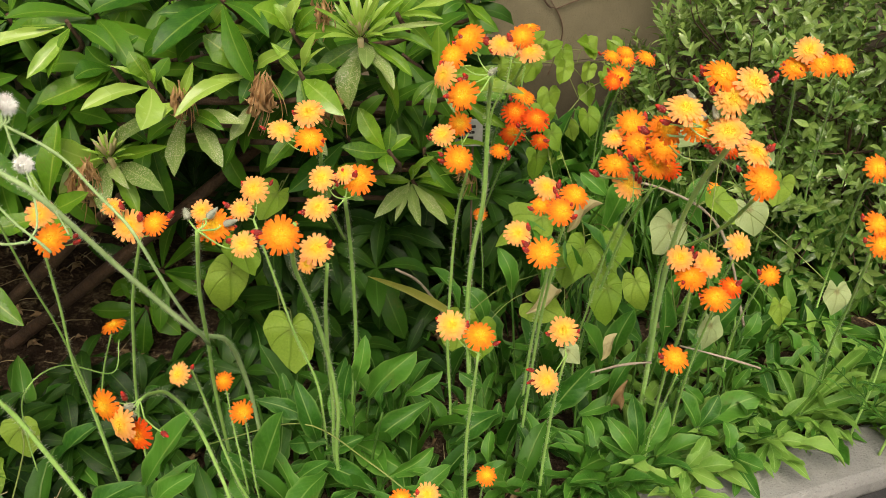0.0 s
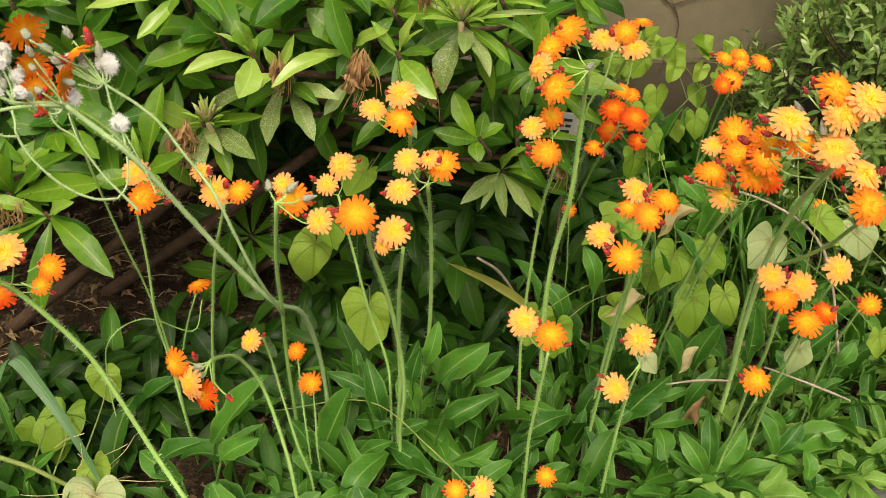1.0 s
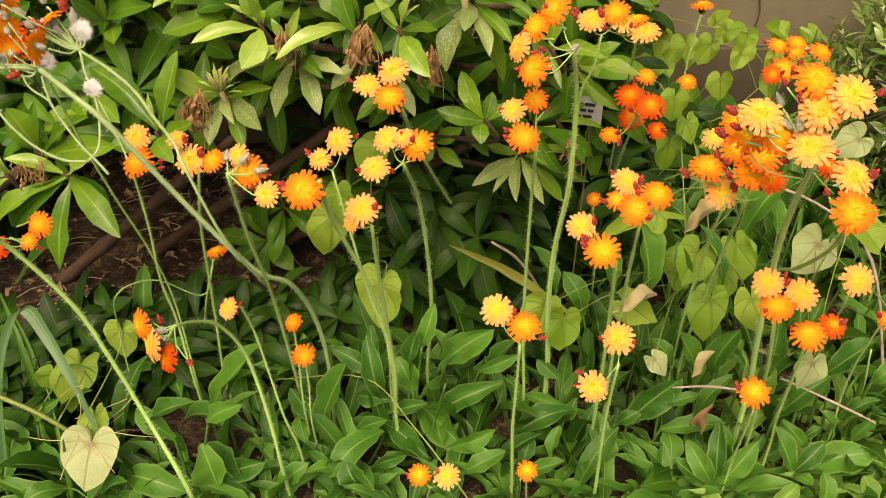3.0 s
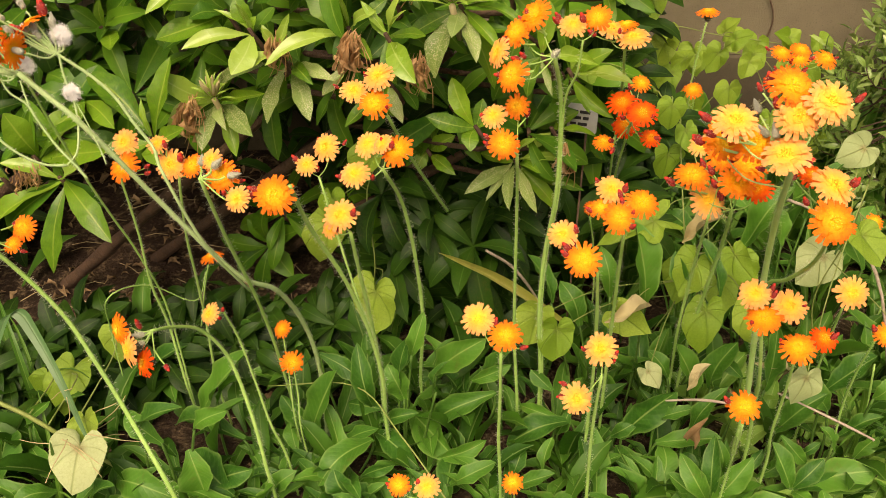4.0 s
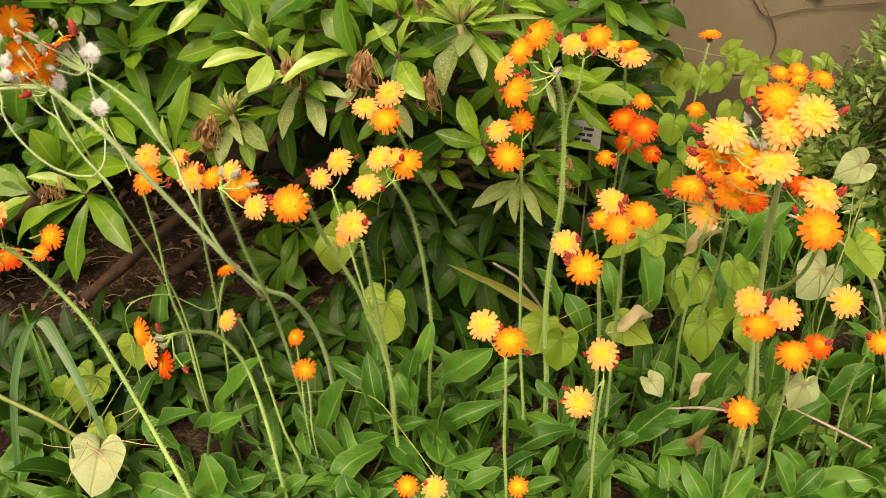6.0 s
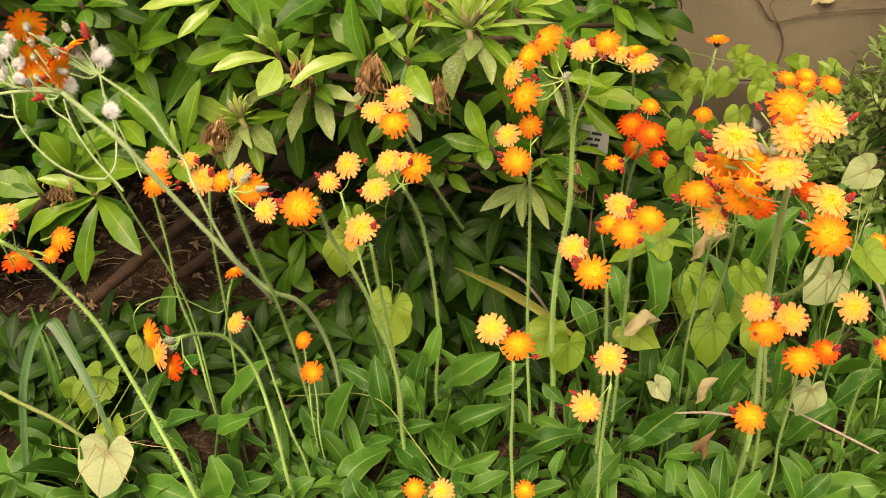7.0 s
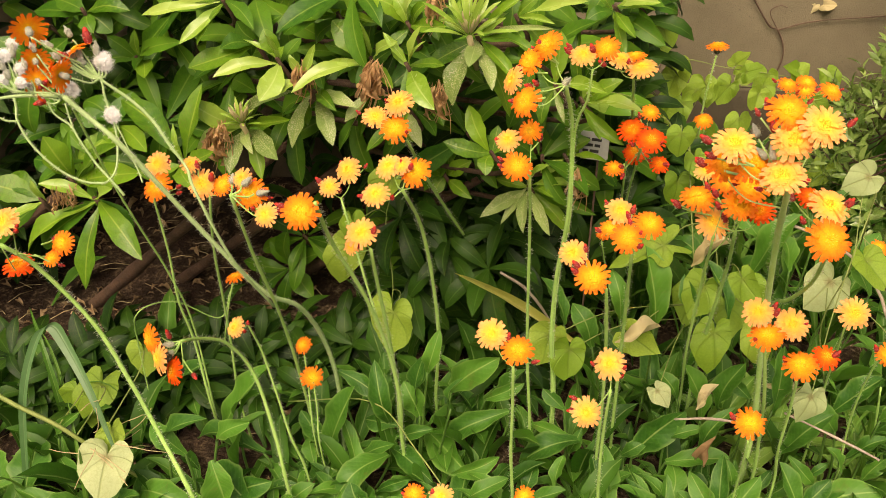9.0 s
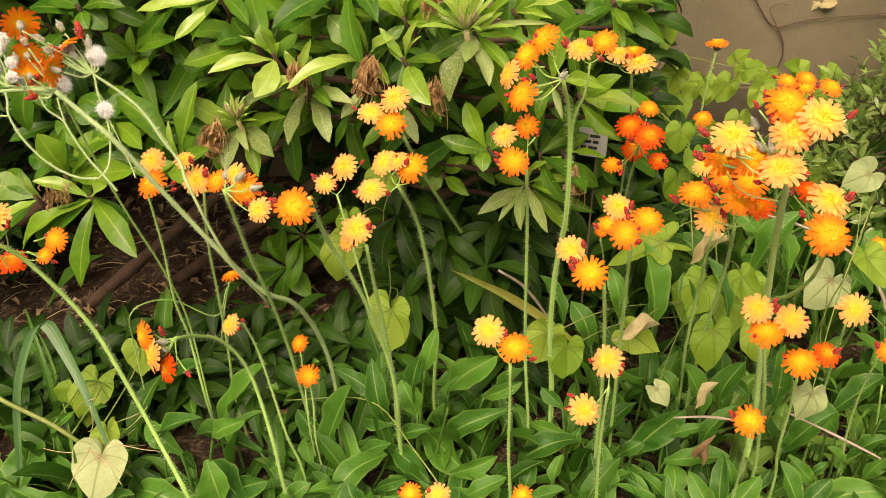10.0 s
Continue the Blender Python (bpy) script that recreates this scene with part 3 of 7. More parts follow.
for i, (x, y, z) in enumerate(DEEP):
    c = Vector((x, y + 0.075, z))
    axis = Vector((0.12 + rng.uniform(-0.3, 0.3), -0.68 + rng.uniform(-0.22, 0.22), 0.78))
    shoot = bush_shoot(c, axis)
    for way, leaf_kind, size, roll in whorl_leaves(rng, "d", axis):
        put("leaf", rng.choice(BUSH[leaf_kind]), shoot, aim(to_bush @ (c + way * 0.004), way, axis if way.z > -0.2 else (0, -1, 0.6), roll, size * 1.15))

LANCE = (0.06, 0.0165)
FRONT = {}
for key, mat_name in (("y", "young_leaf"), ("m", "bush_leaf"), ("d", "old_shaded_leaf"), ("o", "speckled_leaf")):
    FRONT[key] = [template_mesh("evergreen_leaf", spanned_leaf(*LANCE, lance, 0.22 + 0.12 * (i % 3), 0.04 + 0.035 * (i % 4), 0.075, (i % 5 - 2) * 0.2, 14, 4, i + 3), M[mat_name]) for i in range(8)]


def bush_whorl(centre, leaves):
    """A leaf whorl at the end of a shoot: the tip, width and age of each leaf, dark ones also for shade."""
    c = Vector(centre)
    shoot = bush_shoot(c, Vector((0.1, -0.6, 0.8)))
    for x, y, z, width, age in leaves:
        tip = Vector((x, y, z))
        start = c.lerp(tip, 0.04) + Vector((rng.uniform(-0.002, 0.002), 0.002, rng.uniform(-0.002, 0.002)))
        up = Vector((0.1 + rng.uniform(-0.3, 0.3), -0.68, 0.7 + rng.uniform(-0.2, 0.2)))
        put("leaf", rng.choice(FRONT[age]), shoot, span(to_bush @ start, to_bush @ tip, width * rng.uniform(0.82, 0.95), LANCE, up, rng.uniform(-0.2, 0.2)))


bush_whorl((-0.401, 0.670, 0.342), [(-0.349, 0.660, 0.390, 0.0180, "d"), (-0.400, 0.670, 0.371, 0.0105, "m"), (-0.425, 0.660, 0.365, 0.0168, "d"), (-0.333, 0.650, 0.371, 0.0180, "d"),
            (-0.372, 0.640, 0.336, 0.0198, "m"), (-0.434, 0.650, 0.340, 0.0182, "d")])
bush_whorl((-0.285, 0.650, 0.410), [(-0.309, 0.615, 0.379, 0.0133, "y"), (-0.295, 0.620, 0.378, 0.0152, "m"), (-0.356, 0.630, 0.396, 0.0140, "y"), (-0.244, 0.630, 0.394, 0.0150, "d"),
            (-0.322, 0.650, 0.410, 0.0144, "m")])
bush_whorl((-0.259, 0.655, 0.374), [(-0.311, 0.625, 0.356, 0.0276, "m"), (-0.283, 0.635, 0.373, 0.0204, "d"), (-0.323, 0.655, 0.374, 0.0204, "d"), (-0.277, 0.655, 0.393, 0.0180, "d"),
            (-0.238, 0.665, 0.399, 0.0153, "d")])
bush_whorl((-0.312, 0.600, 0.276), [(-0.385, 0.620, 0.321, 0.0280, "m"), (-0.295, 0.620, 0.345, 0.0240, "m"), (-0.315, 0.600, 0.314, 0.0073, "y"), (-0.347, 0.580, 0.270, 0.0207, "m"),
            (-0.269, 0.590, 0.298, 0.0170, "m"), (-0.279, 0.570, 0.269, 0.0182, "m")])
bush_whorl((-0.277, 0.648, 0.299), [(-0.307, 0.613, 0.331, 0.0207, "y"), (-0.304, 0.613, 0.286, 0.0180, "y"), (-0.308, 0.628, 0.268, 0.0158, "m"), (-0.250, 0.638, 0.327, 0.0112, "d"),
            (-0.218, 0.633, 0.319, 0.0102, "m"), (-0.210, 0.628, 0.347, 0.0158, "o"), (-0.269, 0.608, 0.270, 0.0176, "o"), (-0.249, 0.618, 0.288, 0.0103, "o"),
            (-0.218, 0.608, 0.291, 0.0182, "o"), (-0.249, 0.628, 0.260, 0.0158, "m"), (-0.269, 0.638, 0.328, 0.0078, "y"), (-0.274, 0.628, 0.324, 0.0072, "y")])
bush_whorl((-0.396, 0.620, 0.294), [(-0.431, 0.610, 0.304, 0.0212, "d"), (-0.429, 0.600, 0.264, 0.0255, "m"), (-0.373, 0.590, 0.288, 0.0184, "m"), (-0.348, 0.600, 0.282, 0.0207, "m"),
            (-0.437, 0.630, 0.310, 0.0240, "d")])
bush_whorl((-0.421, 0.580, 0.251), [(-0.429, 0.565, 0.298, 0.0297, "m"), (-0.413, 0.580, 0.301, 0.0109, "d"), (-0.352, 0.570, 0.299, 0.0182, "m"), (-0.323, 0.560, 0.282, 0.0255, "m"),
            (-0.462, 0.580, 0.266, 0.0240, "d")])
bush_whorl((-0.377, 0.560, 0.247), [(-0.420, 0.540, 0.264, 0.0143, "y"), (-0.338, 0.540, 0.273, 0.0123, "y"), (-0.440, 0.530, 0.197, 0.0202, "m"), (-0.442, 0.550, 0.192, 0.0257, "d"),
            (-0.381, 0.530, 0.171, 0.0225, "m"), (-0.311, 0.530, 0.215, 0.0240, "m"), (-0.340, 0.560, 0.228, 0.0184, "d"), (-0.428, 0.570, 0.207, 0.0214, "d")])
bush_whorl((-0.429, 0.550, 0.242), [(-0.480, 0.540, 0.255, 0.0283, "m"), (-0.427, 0.540, 0.268, 0.0085, "y"), (-0.449, 0.520, 0.231, 0.0134, "y"), (-0.471, 0.560, 0.258, 0.0212, "m"),
            (-0.492, 0.540, 0.188, 0.0262, "d")])
bush_whorl((-0.223, 0.630, 0.369), [(-0.265, 0.595, 0.361, 0.0153, "y"), (-0.249, 0.620, 0.388, 0.0055, "y"), (-0.235, 0.630, 0.396, 0.0173, "m"), (-0.223, 0.595, 0.346, 0.0228, "y"),
            (-0.217, 0.630, 0.383, 0.0112, "m"), (-0.222, 0.610, 0.397, 0.0060, "y"), (-0.212, 0.650, 0.386, 0.0153, "d")])
bush_whorl((-0.202, 0.630, 0.356), [(-0.227, 0.610, 0.343, 0.0146, "y"), (-0.208, 0.620, 0.377, 0.0105, "y"), (-0.213, 0.630, 0.377, 0.0070, "y"), (-0.188, 0.630, 0.388, 0.0082, "y"),
            (-0.194, 0.640, 0.371, 0.0132, "m")])
bush_whorl((-0.150, 0.655, 0.371), [(-0.202, 0.610, 0.351, 0.0143, "y"), (-0.182, 0.635, 0.372, 0.0080, "y"), (-0.185, 0.655, 0.402, 0.0252, "m"), (-0.168, 0.645, 0.403, 0.0143, "m"),
            (-0.150, 0.635, 0.408, 0.0046, "y"), (-0.113, 0.625, 0.398, 0.0133, "y"), (-0.204, 0.675, 0.376, 0.0180, "d"), (-0.122, 0.635, 0.357, 0.0120, "m"),
            (-0.182, 0.655, 0.355, 0.0133, "d")])
bush_whorl((-0.108, 0.630, 0.377), [(-0.092, 0.620, 0.413, 0.0100, "y"), (-0.084, 0.610, 0.405, 0.0048, "y"), (-0.071, 0.595, 0.358, 0.0214, "y"), (-0.096, 0.620, 0.346, 0.0150, "m"),
            (-0.125, 0.640, 0.391, 0.0102, "m"), (-0.080, 0.640, 0.379, 0.0140, "m"), (-0.128, 0.630, 0.403, 0.0075, "y")])
bush_whorl((-0.115, 0.650, 0.404), [(-0.141, 0.640, 0.426, 0.0210, "m"), (-0.092, 0.640, 0.428, 0.0115, "m"), (-0.075, 0.630, 0.412, 0.0132, "m"), (-0.127, 0.650, 0.427, 0.0130, "y"),
            (-0.104, 0.640, 0.433, 0.0153, "y"), (-0.128, 0.640, 0.389, 0.0120, "m")])
bush_whorl((-0.186, 0.670, 0.401), [(-0.221, 0.650, 0.401, 0.0134, "m"), (-0.143, 0.650, 0.404, 0.0082, "m"), (-0.202, 0.670, 0.419, 0.0163, "m"), (-0.170, 0.680, 0.420, 0.0163, "m"),
            (-0.215, 0.680, 0.374, 0.0182, "d")])
bush_whorl((-0.107, 0.630, 0.342), [(-0.088, 0.610, 0.320, 0.0122, "o"), (-0.099, 0.620, 0.320, 0.0140, "m"), (-0.136, 0.610, 0.310, 0.0143, "m"), (-0.087, 0.640, 0.320, 0.0130, "d"),
            (-0.130, 0.640, 0.306, 0.0133, "d")])
bush_whorl((-0.205, 0.655, 0.337), [(-0.214, 0.625, 0.296, 0.0204, "o"), (-0.174, 0.625, 0.304, 0.0170, "o"), (-0.169, 0.625, 0.335, 0.0125, "m"), (-0.155, 0.635, 0.337, 0.0133, "o"),
            (-0.221, 0.665, 0.303, 0.0158, "d"), (-0.246, 0.665, 0.308, 0.0144, "d")])
bush_whorl((-0.153, 0.660, 0.346), [(-0.170, 0.640, 0.321, 0.0120, "o"), (-0.182, 0.650, 0.289, 0.0110, "d"), (-0.165, 0.660, 0.302, 0.0133, "d"), (-0.133, 0.660, 0.317, 0.0130, "d")])
bush_whorl((-0.062, 0.660, 0.398), [(-0.057, 0.630, 0.383, 0.0140, "o"), (-0.036, 0.625, 0.368, 0.0150, "o"), (-0.022, 0.640, 0.374, 0.0128, "m"), (-0.004, 0.640, 0.393, 0.0099, "m"),
            (0.002, 0.650, 0.413, 0.0056, "o"), (-0.073, 0.640, 0.347, 0.0235, "o"), (-0.100, 0.650, 0.373, 0.0180, "m"), (-0.025, 0.660, 0.432, 0.0104, "m"),
            (-0.093, 0.660, 0.413, 0.0110, "m"), (-0.035, 0.650, 0.418, 0.0074, "y"), (-0.037, 0.680, 0.330, 0.0170, "m")])
bush_whorl((-0.036, 0.680, 0.410), [(0.026, 0.650, 0.435, 0.0099, "y"), (0.001, 0.660, 0.414, 0.0068, "y"), (-0.017, 0.680, 0.430, 0.0096, "m"), (-0.007, 0.690, 0.381, 0.0112, "m")])
bush_whorl((-0.003, 0.690, 0.356), [(0.047, 0.650, 0.369, 0.0132, "y"), (0.012, 0.670, 0.334, 0.0068, "o"), (-0.025, 0.680, 0.337, 0.0102, "m"), (-0.003, 0.700, 0.400, 0.0173, "m"),
            (-0.010, 0.680, 0.327, 0.0120, "m"), (-0.045, 0.700, 0.333, 0.0130, "d")])
bush_whorl((0.013, 0.720, 0.337), [(0.070, 0.690, 0.345, 0.0163, "y"), (0.049, 0.710, 0.363, 0.0173, "m"), (0.006, 0.730, 0.396, 0.0115, "m"), (0.037, 0.700, 0.313, 0.0091, "m"),
            (0.057, 0.700, 0.311, 0.0133, "m"), (0.012, 0.720, 0.293, 0.0153, "d")])
bush_whorl((0.001, 0.730, 0.281), [(0.043, 0.710, 0.290, 0.0099, "m"), (0.022, 0.740, 0.298, 0.0122, "m"), (-0.017, 0.720, 0.267, 0.0146, "y"), (-0.005, 0.730, 0.248, 0.0146, "m")])
bush_whorl((-0.044, 0.655, 0.304), [(-0.081, 0.640, 0.316, 0.0180, "m"), (-0.068, 0.665, 0.341, 0.0194, "m"), (-0.042, 0.635, 0.294, 0.0153, "m"), (-0.025, 0.665, 0.317, 0.0124, "m"),
            (-0.042, 0.665, 0.327, 0.0133, "m")])
bush_whorl((-0.101, 0.700, 0.257), [(-0.068, 0.680, 0.250, 0.0138, "m"), (-0.072, 0.690, 0.282, 0.0170, "m"), (-0.117, 0.690, 0.269, 0.0133, "m"), (-0.107, 0.690, 0.244, 0.0158, "m"),
            (-0.100, 0.700, 0.283, 0.0133, "m"), (-0.126, 0.700, 0.246, 0.0146, "d")])
bush_whorl((-0.028, 0.725, 0.248), [(-0.060, 0.680, 0.233, 0.0158, "o"), (-0.042, 0.685, 0.227, 0.0087, "o"), (-0.018, 0.675, 0.227, 0.0122, "o"), (0.006, 0.675, 0.229, 0.0127, "o"),
            (0.033, 0.695, 0.274, 0.0087, "y"), (0.003, 0.695, 0.256, 0.0092, "m"), (-0.018, 0.705, 0.274, 0.0120, "y"), (-0.005, 0.705, 0.283, 0.0102, "y"),
            (0.014, 0.725, 0.209, 0.0153, "m"), (0.036, 0.725, 0.232, 0.0133, "m"), (-0.060, 0.725, 0.253, 0.0134, "m")])
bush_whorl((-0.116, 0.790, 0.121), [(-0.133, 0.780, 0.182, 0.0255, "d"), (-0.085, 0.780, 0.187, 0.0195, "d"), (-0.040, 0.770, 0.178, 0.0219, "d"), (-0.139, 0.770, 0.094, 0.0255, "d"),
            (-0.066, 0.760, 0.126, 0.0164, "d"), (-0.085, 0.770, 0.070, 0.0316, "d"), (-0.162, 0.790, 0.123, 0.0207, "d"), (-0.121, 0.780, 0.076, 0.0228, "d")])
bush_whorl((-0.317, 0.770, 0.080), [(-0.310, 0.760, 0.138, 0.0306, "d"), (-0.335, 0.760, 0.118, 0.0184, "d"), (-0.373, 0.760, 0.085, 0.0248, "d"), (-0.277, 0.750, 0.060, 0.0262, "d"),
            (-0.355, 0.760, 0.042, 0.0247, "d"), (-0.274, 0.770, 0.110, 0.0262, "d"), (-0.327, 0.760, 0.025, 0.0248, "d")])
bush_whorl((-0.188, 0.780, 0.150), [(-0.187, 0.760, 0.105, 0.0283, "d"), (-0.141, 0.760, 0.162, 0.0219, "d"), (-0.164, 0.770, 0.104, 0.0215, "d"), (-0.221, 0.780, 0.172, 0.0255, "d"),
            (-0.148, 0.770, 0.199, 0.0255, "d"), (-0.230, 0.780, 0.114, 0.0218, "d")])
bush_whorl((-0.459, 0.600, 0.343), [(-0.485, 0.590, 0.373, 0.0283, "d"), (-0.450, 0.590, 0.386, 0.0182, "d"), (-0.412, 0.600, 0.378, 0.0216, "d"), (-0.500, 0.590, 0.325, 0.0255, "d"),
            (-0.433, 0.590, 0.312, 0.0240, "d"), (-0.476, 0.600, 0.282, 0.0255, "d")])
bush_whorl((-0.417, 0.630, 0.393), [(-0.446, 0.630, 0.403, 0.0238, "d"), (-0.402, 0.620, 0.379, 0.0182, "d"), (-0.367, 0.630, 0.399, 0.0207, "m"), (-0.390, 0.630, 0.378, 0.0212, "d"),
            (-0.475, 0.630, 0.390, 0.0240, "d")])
bush_whorl((0.021, 0.800, 0.399), [(0.064, 0.770, 0.414, 0.0133, "y"), (0.047, 0.770, 0.383, 0.0120, "m"), (0.000, 0.780, 0.391, 0.0143, "d"), (0.060, 0.780, 0.405, 0.0091, "m"),
            (0.038, 0.780, 0.363, 0.0112, "m"), (0.004, 0.800, 0.412, 0.0122, "m")])
# thick limbs
for u, n, top in ((-0.5, 0.9, (-0.36, 0.72, 0.3)), (-0.3, 0.85, (-0.2, 0.73, 0.32)), (-0.22, 0.9, (-0.1, 0.76, 0.33)), (-0.1, 0.9, (-0.03, 0.78, 0.27)), (-0.62, 0.85, (-0.52, 0.7, 0.3))):
    b = Build()
    p0 = bed(u, n, 0.0)
    mid = p0.lerp(Vector(top), 0.5) + Vector((0.02, -0.03, 0.02))
    b.tube([to_bush @ p for p in curve_points([p0, mid, top], 6)], 0.008, 0.004, 8, wobble=0.5)
    put("branch", b.mesh("branch", M["wood"]), bush)
# inner foliage behind and below the front whorls, its colour darkened as shade
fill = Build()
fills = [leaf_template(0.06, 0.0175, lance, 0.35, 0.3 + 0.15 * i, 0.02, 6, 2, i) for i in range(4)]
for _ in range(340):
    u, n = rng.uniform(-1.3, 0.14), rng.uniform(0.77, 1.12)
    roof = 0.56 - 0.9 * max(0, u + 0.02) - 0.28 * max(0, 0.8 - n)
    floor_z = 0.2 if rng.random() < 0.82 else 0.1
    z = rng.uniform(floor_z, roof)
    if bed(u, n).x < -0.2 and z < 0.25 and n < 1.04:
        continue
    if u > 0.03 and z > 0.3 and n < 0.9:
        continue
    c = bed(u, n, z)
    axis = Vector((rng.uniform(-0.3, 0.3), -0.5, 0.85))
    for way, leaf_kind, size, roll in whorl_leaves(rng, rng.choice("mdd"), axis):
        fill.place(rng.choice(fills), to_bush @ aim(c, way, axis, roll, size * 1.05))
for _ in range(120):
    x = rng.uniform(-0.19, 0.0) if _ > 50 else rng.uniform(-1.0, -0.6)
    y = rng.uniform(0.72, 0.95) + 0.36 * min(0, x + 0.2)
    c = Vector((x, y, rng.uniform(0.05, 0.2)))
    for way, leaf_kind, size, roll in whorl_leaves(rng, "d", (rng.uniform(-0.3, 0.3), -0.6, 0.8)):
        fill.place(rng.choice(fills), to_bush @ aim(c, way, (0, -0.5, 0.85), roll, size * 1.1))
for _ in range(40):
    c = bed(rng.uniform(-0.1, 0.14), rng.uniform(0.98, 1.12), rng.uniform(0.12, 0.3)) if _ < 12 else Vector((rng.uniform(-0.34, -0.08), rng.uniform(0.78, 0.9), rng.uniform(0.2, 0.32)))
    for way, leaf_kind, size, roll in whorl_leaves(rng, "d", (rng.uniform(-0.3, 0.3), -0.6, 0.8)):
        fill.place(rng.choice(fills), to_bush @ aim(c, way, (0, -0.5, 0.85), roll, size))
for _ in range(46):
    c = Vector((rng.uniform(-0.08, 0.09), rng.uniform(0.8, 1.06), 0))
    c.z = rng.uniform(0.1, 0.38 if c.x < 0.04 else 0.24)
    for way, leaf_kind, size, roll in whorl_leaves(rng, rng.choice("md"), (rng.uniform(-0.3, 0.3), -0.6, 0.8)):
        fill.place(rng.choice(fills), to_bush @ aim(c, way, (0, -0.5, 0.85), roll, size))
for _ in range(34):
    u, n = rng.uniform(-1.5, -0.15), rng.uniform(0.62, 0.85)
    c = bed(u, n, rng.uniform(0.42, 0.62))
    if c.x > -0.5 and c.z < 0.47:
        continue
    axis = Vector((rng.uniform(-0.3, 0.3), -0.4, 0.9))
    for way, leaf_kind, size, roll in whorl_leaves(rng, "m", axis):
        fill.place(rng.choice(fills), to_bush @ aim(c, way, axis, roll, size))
# bush carried on mostly out of view to the left, added to shade the soil
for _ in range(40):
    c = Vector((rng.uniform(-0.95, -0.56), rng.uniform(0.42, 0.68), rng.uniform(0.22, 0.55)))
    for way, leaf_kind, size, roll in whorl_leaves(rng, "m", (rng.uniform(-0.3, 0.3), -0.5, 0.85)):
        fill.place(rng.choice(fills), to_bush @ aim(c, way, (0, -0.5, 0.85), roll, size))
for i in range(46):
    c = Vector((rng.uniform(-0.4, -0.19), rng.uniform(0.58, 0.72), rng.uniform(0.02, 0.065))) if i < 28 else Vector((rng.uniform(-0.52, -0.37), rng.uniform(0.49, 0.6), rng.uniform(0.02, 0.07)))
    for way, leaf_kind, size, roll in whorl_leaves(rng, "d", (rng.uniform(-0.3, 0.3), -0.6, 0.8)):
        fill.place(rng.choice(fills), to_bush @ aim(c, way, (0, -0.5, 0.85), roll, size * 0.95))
tagged(put("foliage", fill.mesh("foliage", M["bush_shade_fill"]), bush), kind="stuff")

# withered flower clusters hanging in the bush
for x, y, z, s in ((-0.133, 0.63, 0.366, 1.15), (-0.140, 0.628, 0.364, 1.0), (-0.087, 0.645, 0.352, 1.1), (-0.201, 0.63, 0.36, 0.95), (-0.287, 0.62, 0.292, 1.15), (-0.281, 0.622, 0.3, 0.9), (0.022, 0.69, 0.275, 0.9), (-0.405, 0.545, 0.248, 0.5), (-0.395, 0.55, 0.25, 0.45), (-0.088, 0.64, 0.421, 0.8)):
    b = Build()
    thin = leaf_template(0.022, 0.0036, elliptic, 1.7, 1.0, 0.6, 7, 2, int(x * 1000))
    for i in range(22):
        w = rng.random() * 6.28
        way = Vector((0.36 * math.cos(w), 0.3 * math.sin(w) - 0.15, -rng.uniform(0.7, 1.3)))
        b.place(thin, aim((rng.uniform(-0.006, 0.006), rng.uniform(-0.006, 0.006), rng.uniform(-0.01, 0.008)), way, (0, -1, 0.2), rng.uniform(-1, 1), s * rng.uniform(0.6, 1.2)))
    for i in range(6):
        end = Vector((rng.uniform(-0.012, 0.012), rng.uniform(-0.012, 0.006), -rng.uniform(0.02, 0.04))) * s
        b.tube(curve_points([(0, 0, 0.006), end * 0.5 + Vector((0.004, 0, 0)), end], 3), 0.0005, 0.0003, 4)
    put("withered_flower", b.mesh("withered_flower", M["withered"]), bush, Matrix.Translation(Vector((x, y, z + 0.008)) - bush_base), "withered brown flower cluster")

# spiky young shoots with narrow upright leaves and seed pods
spike = [template_mesh("narrow_leaf", leaf_template(0.034, 0.0042, elliptic, 0.5, 0.15 + 0.15 * i, 0.05, 7, 2, i), M["young_leaf"]) for i in range(3)]
for x, y, z, size in ((-0.062, 0.645, 0.402, 1.25), (-0.264, 0.628, 0.31, 0.6)):
    c = Vector((x, y, z)) - bush_base
    b = Build()
    b.tube([c + Vector((0, 0.02, -0.03)), c + Vector((0, 0.006, -0.01)), c], 0.0022, 0.0026, 6)
    for i in range(9):
        w = i * 2.4
        way = Vector((0.5 * math.cos(w), 0.5 * math.sin(w) - 0.25, 1)).normalized()
        b.ball(c + way * 0.012, 0.0016, 0.008, way, 0, 5, 6, 0.1)
    young = put("young_shoot", b.mesh("young_shoot", M["dry_pale"]), bush, None, "spiky young shoot with straw-coloured seed pods")
    for i in range(22):
        w, e = i * 2.4, radians(12 + 3.0 * i)
        way = Vector((math.cos(w) * math.sin(e), math.sin(w) * math.sin(e) - 0.2, math.cos(e)))
        put("leaf", rng.choice(spike), young, aim(c + way * 0.003, way, (0, -0.7, 0.7), rng.uniform(-0.5, 0.5), size * rng.uniform(0.7, 1.15)))

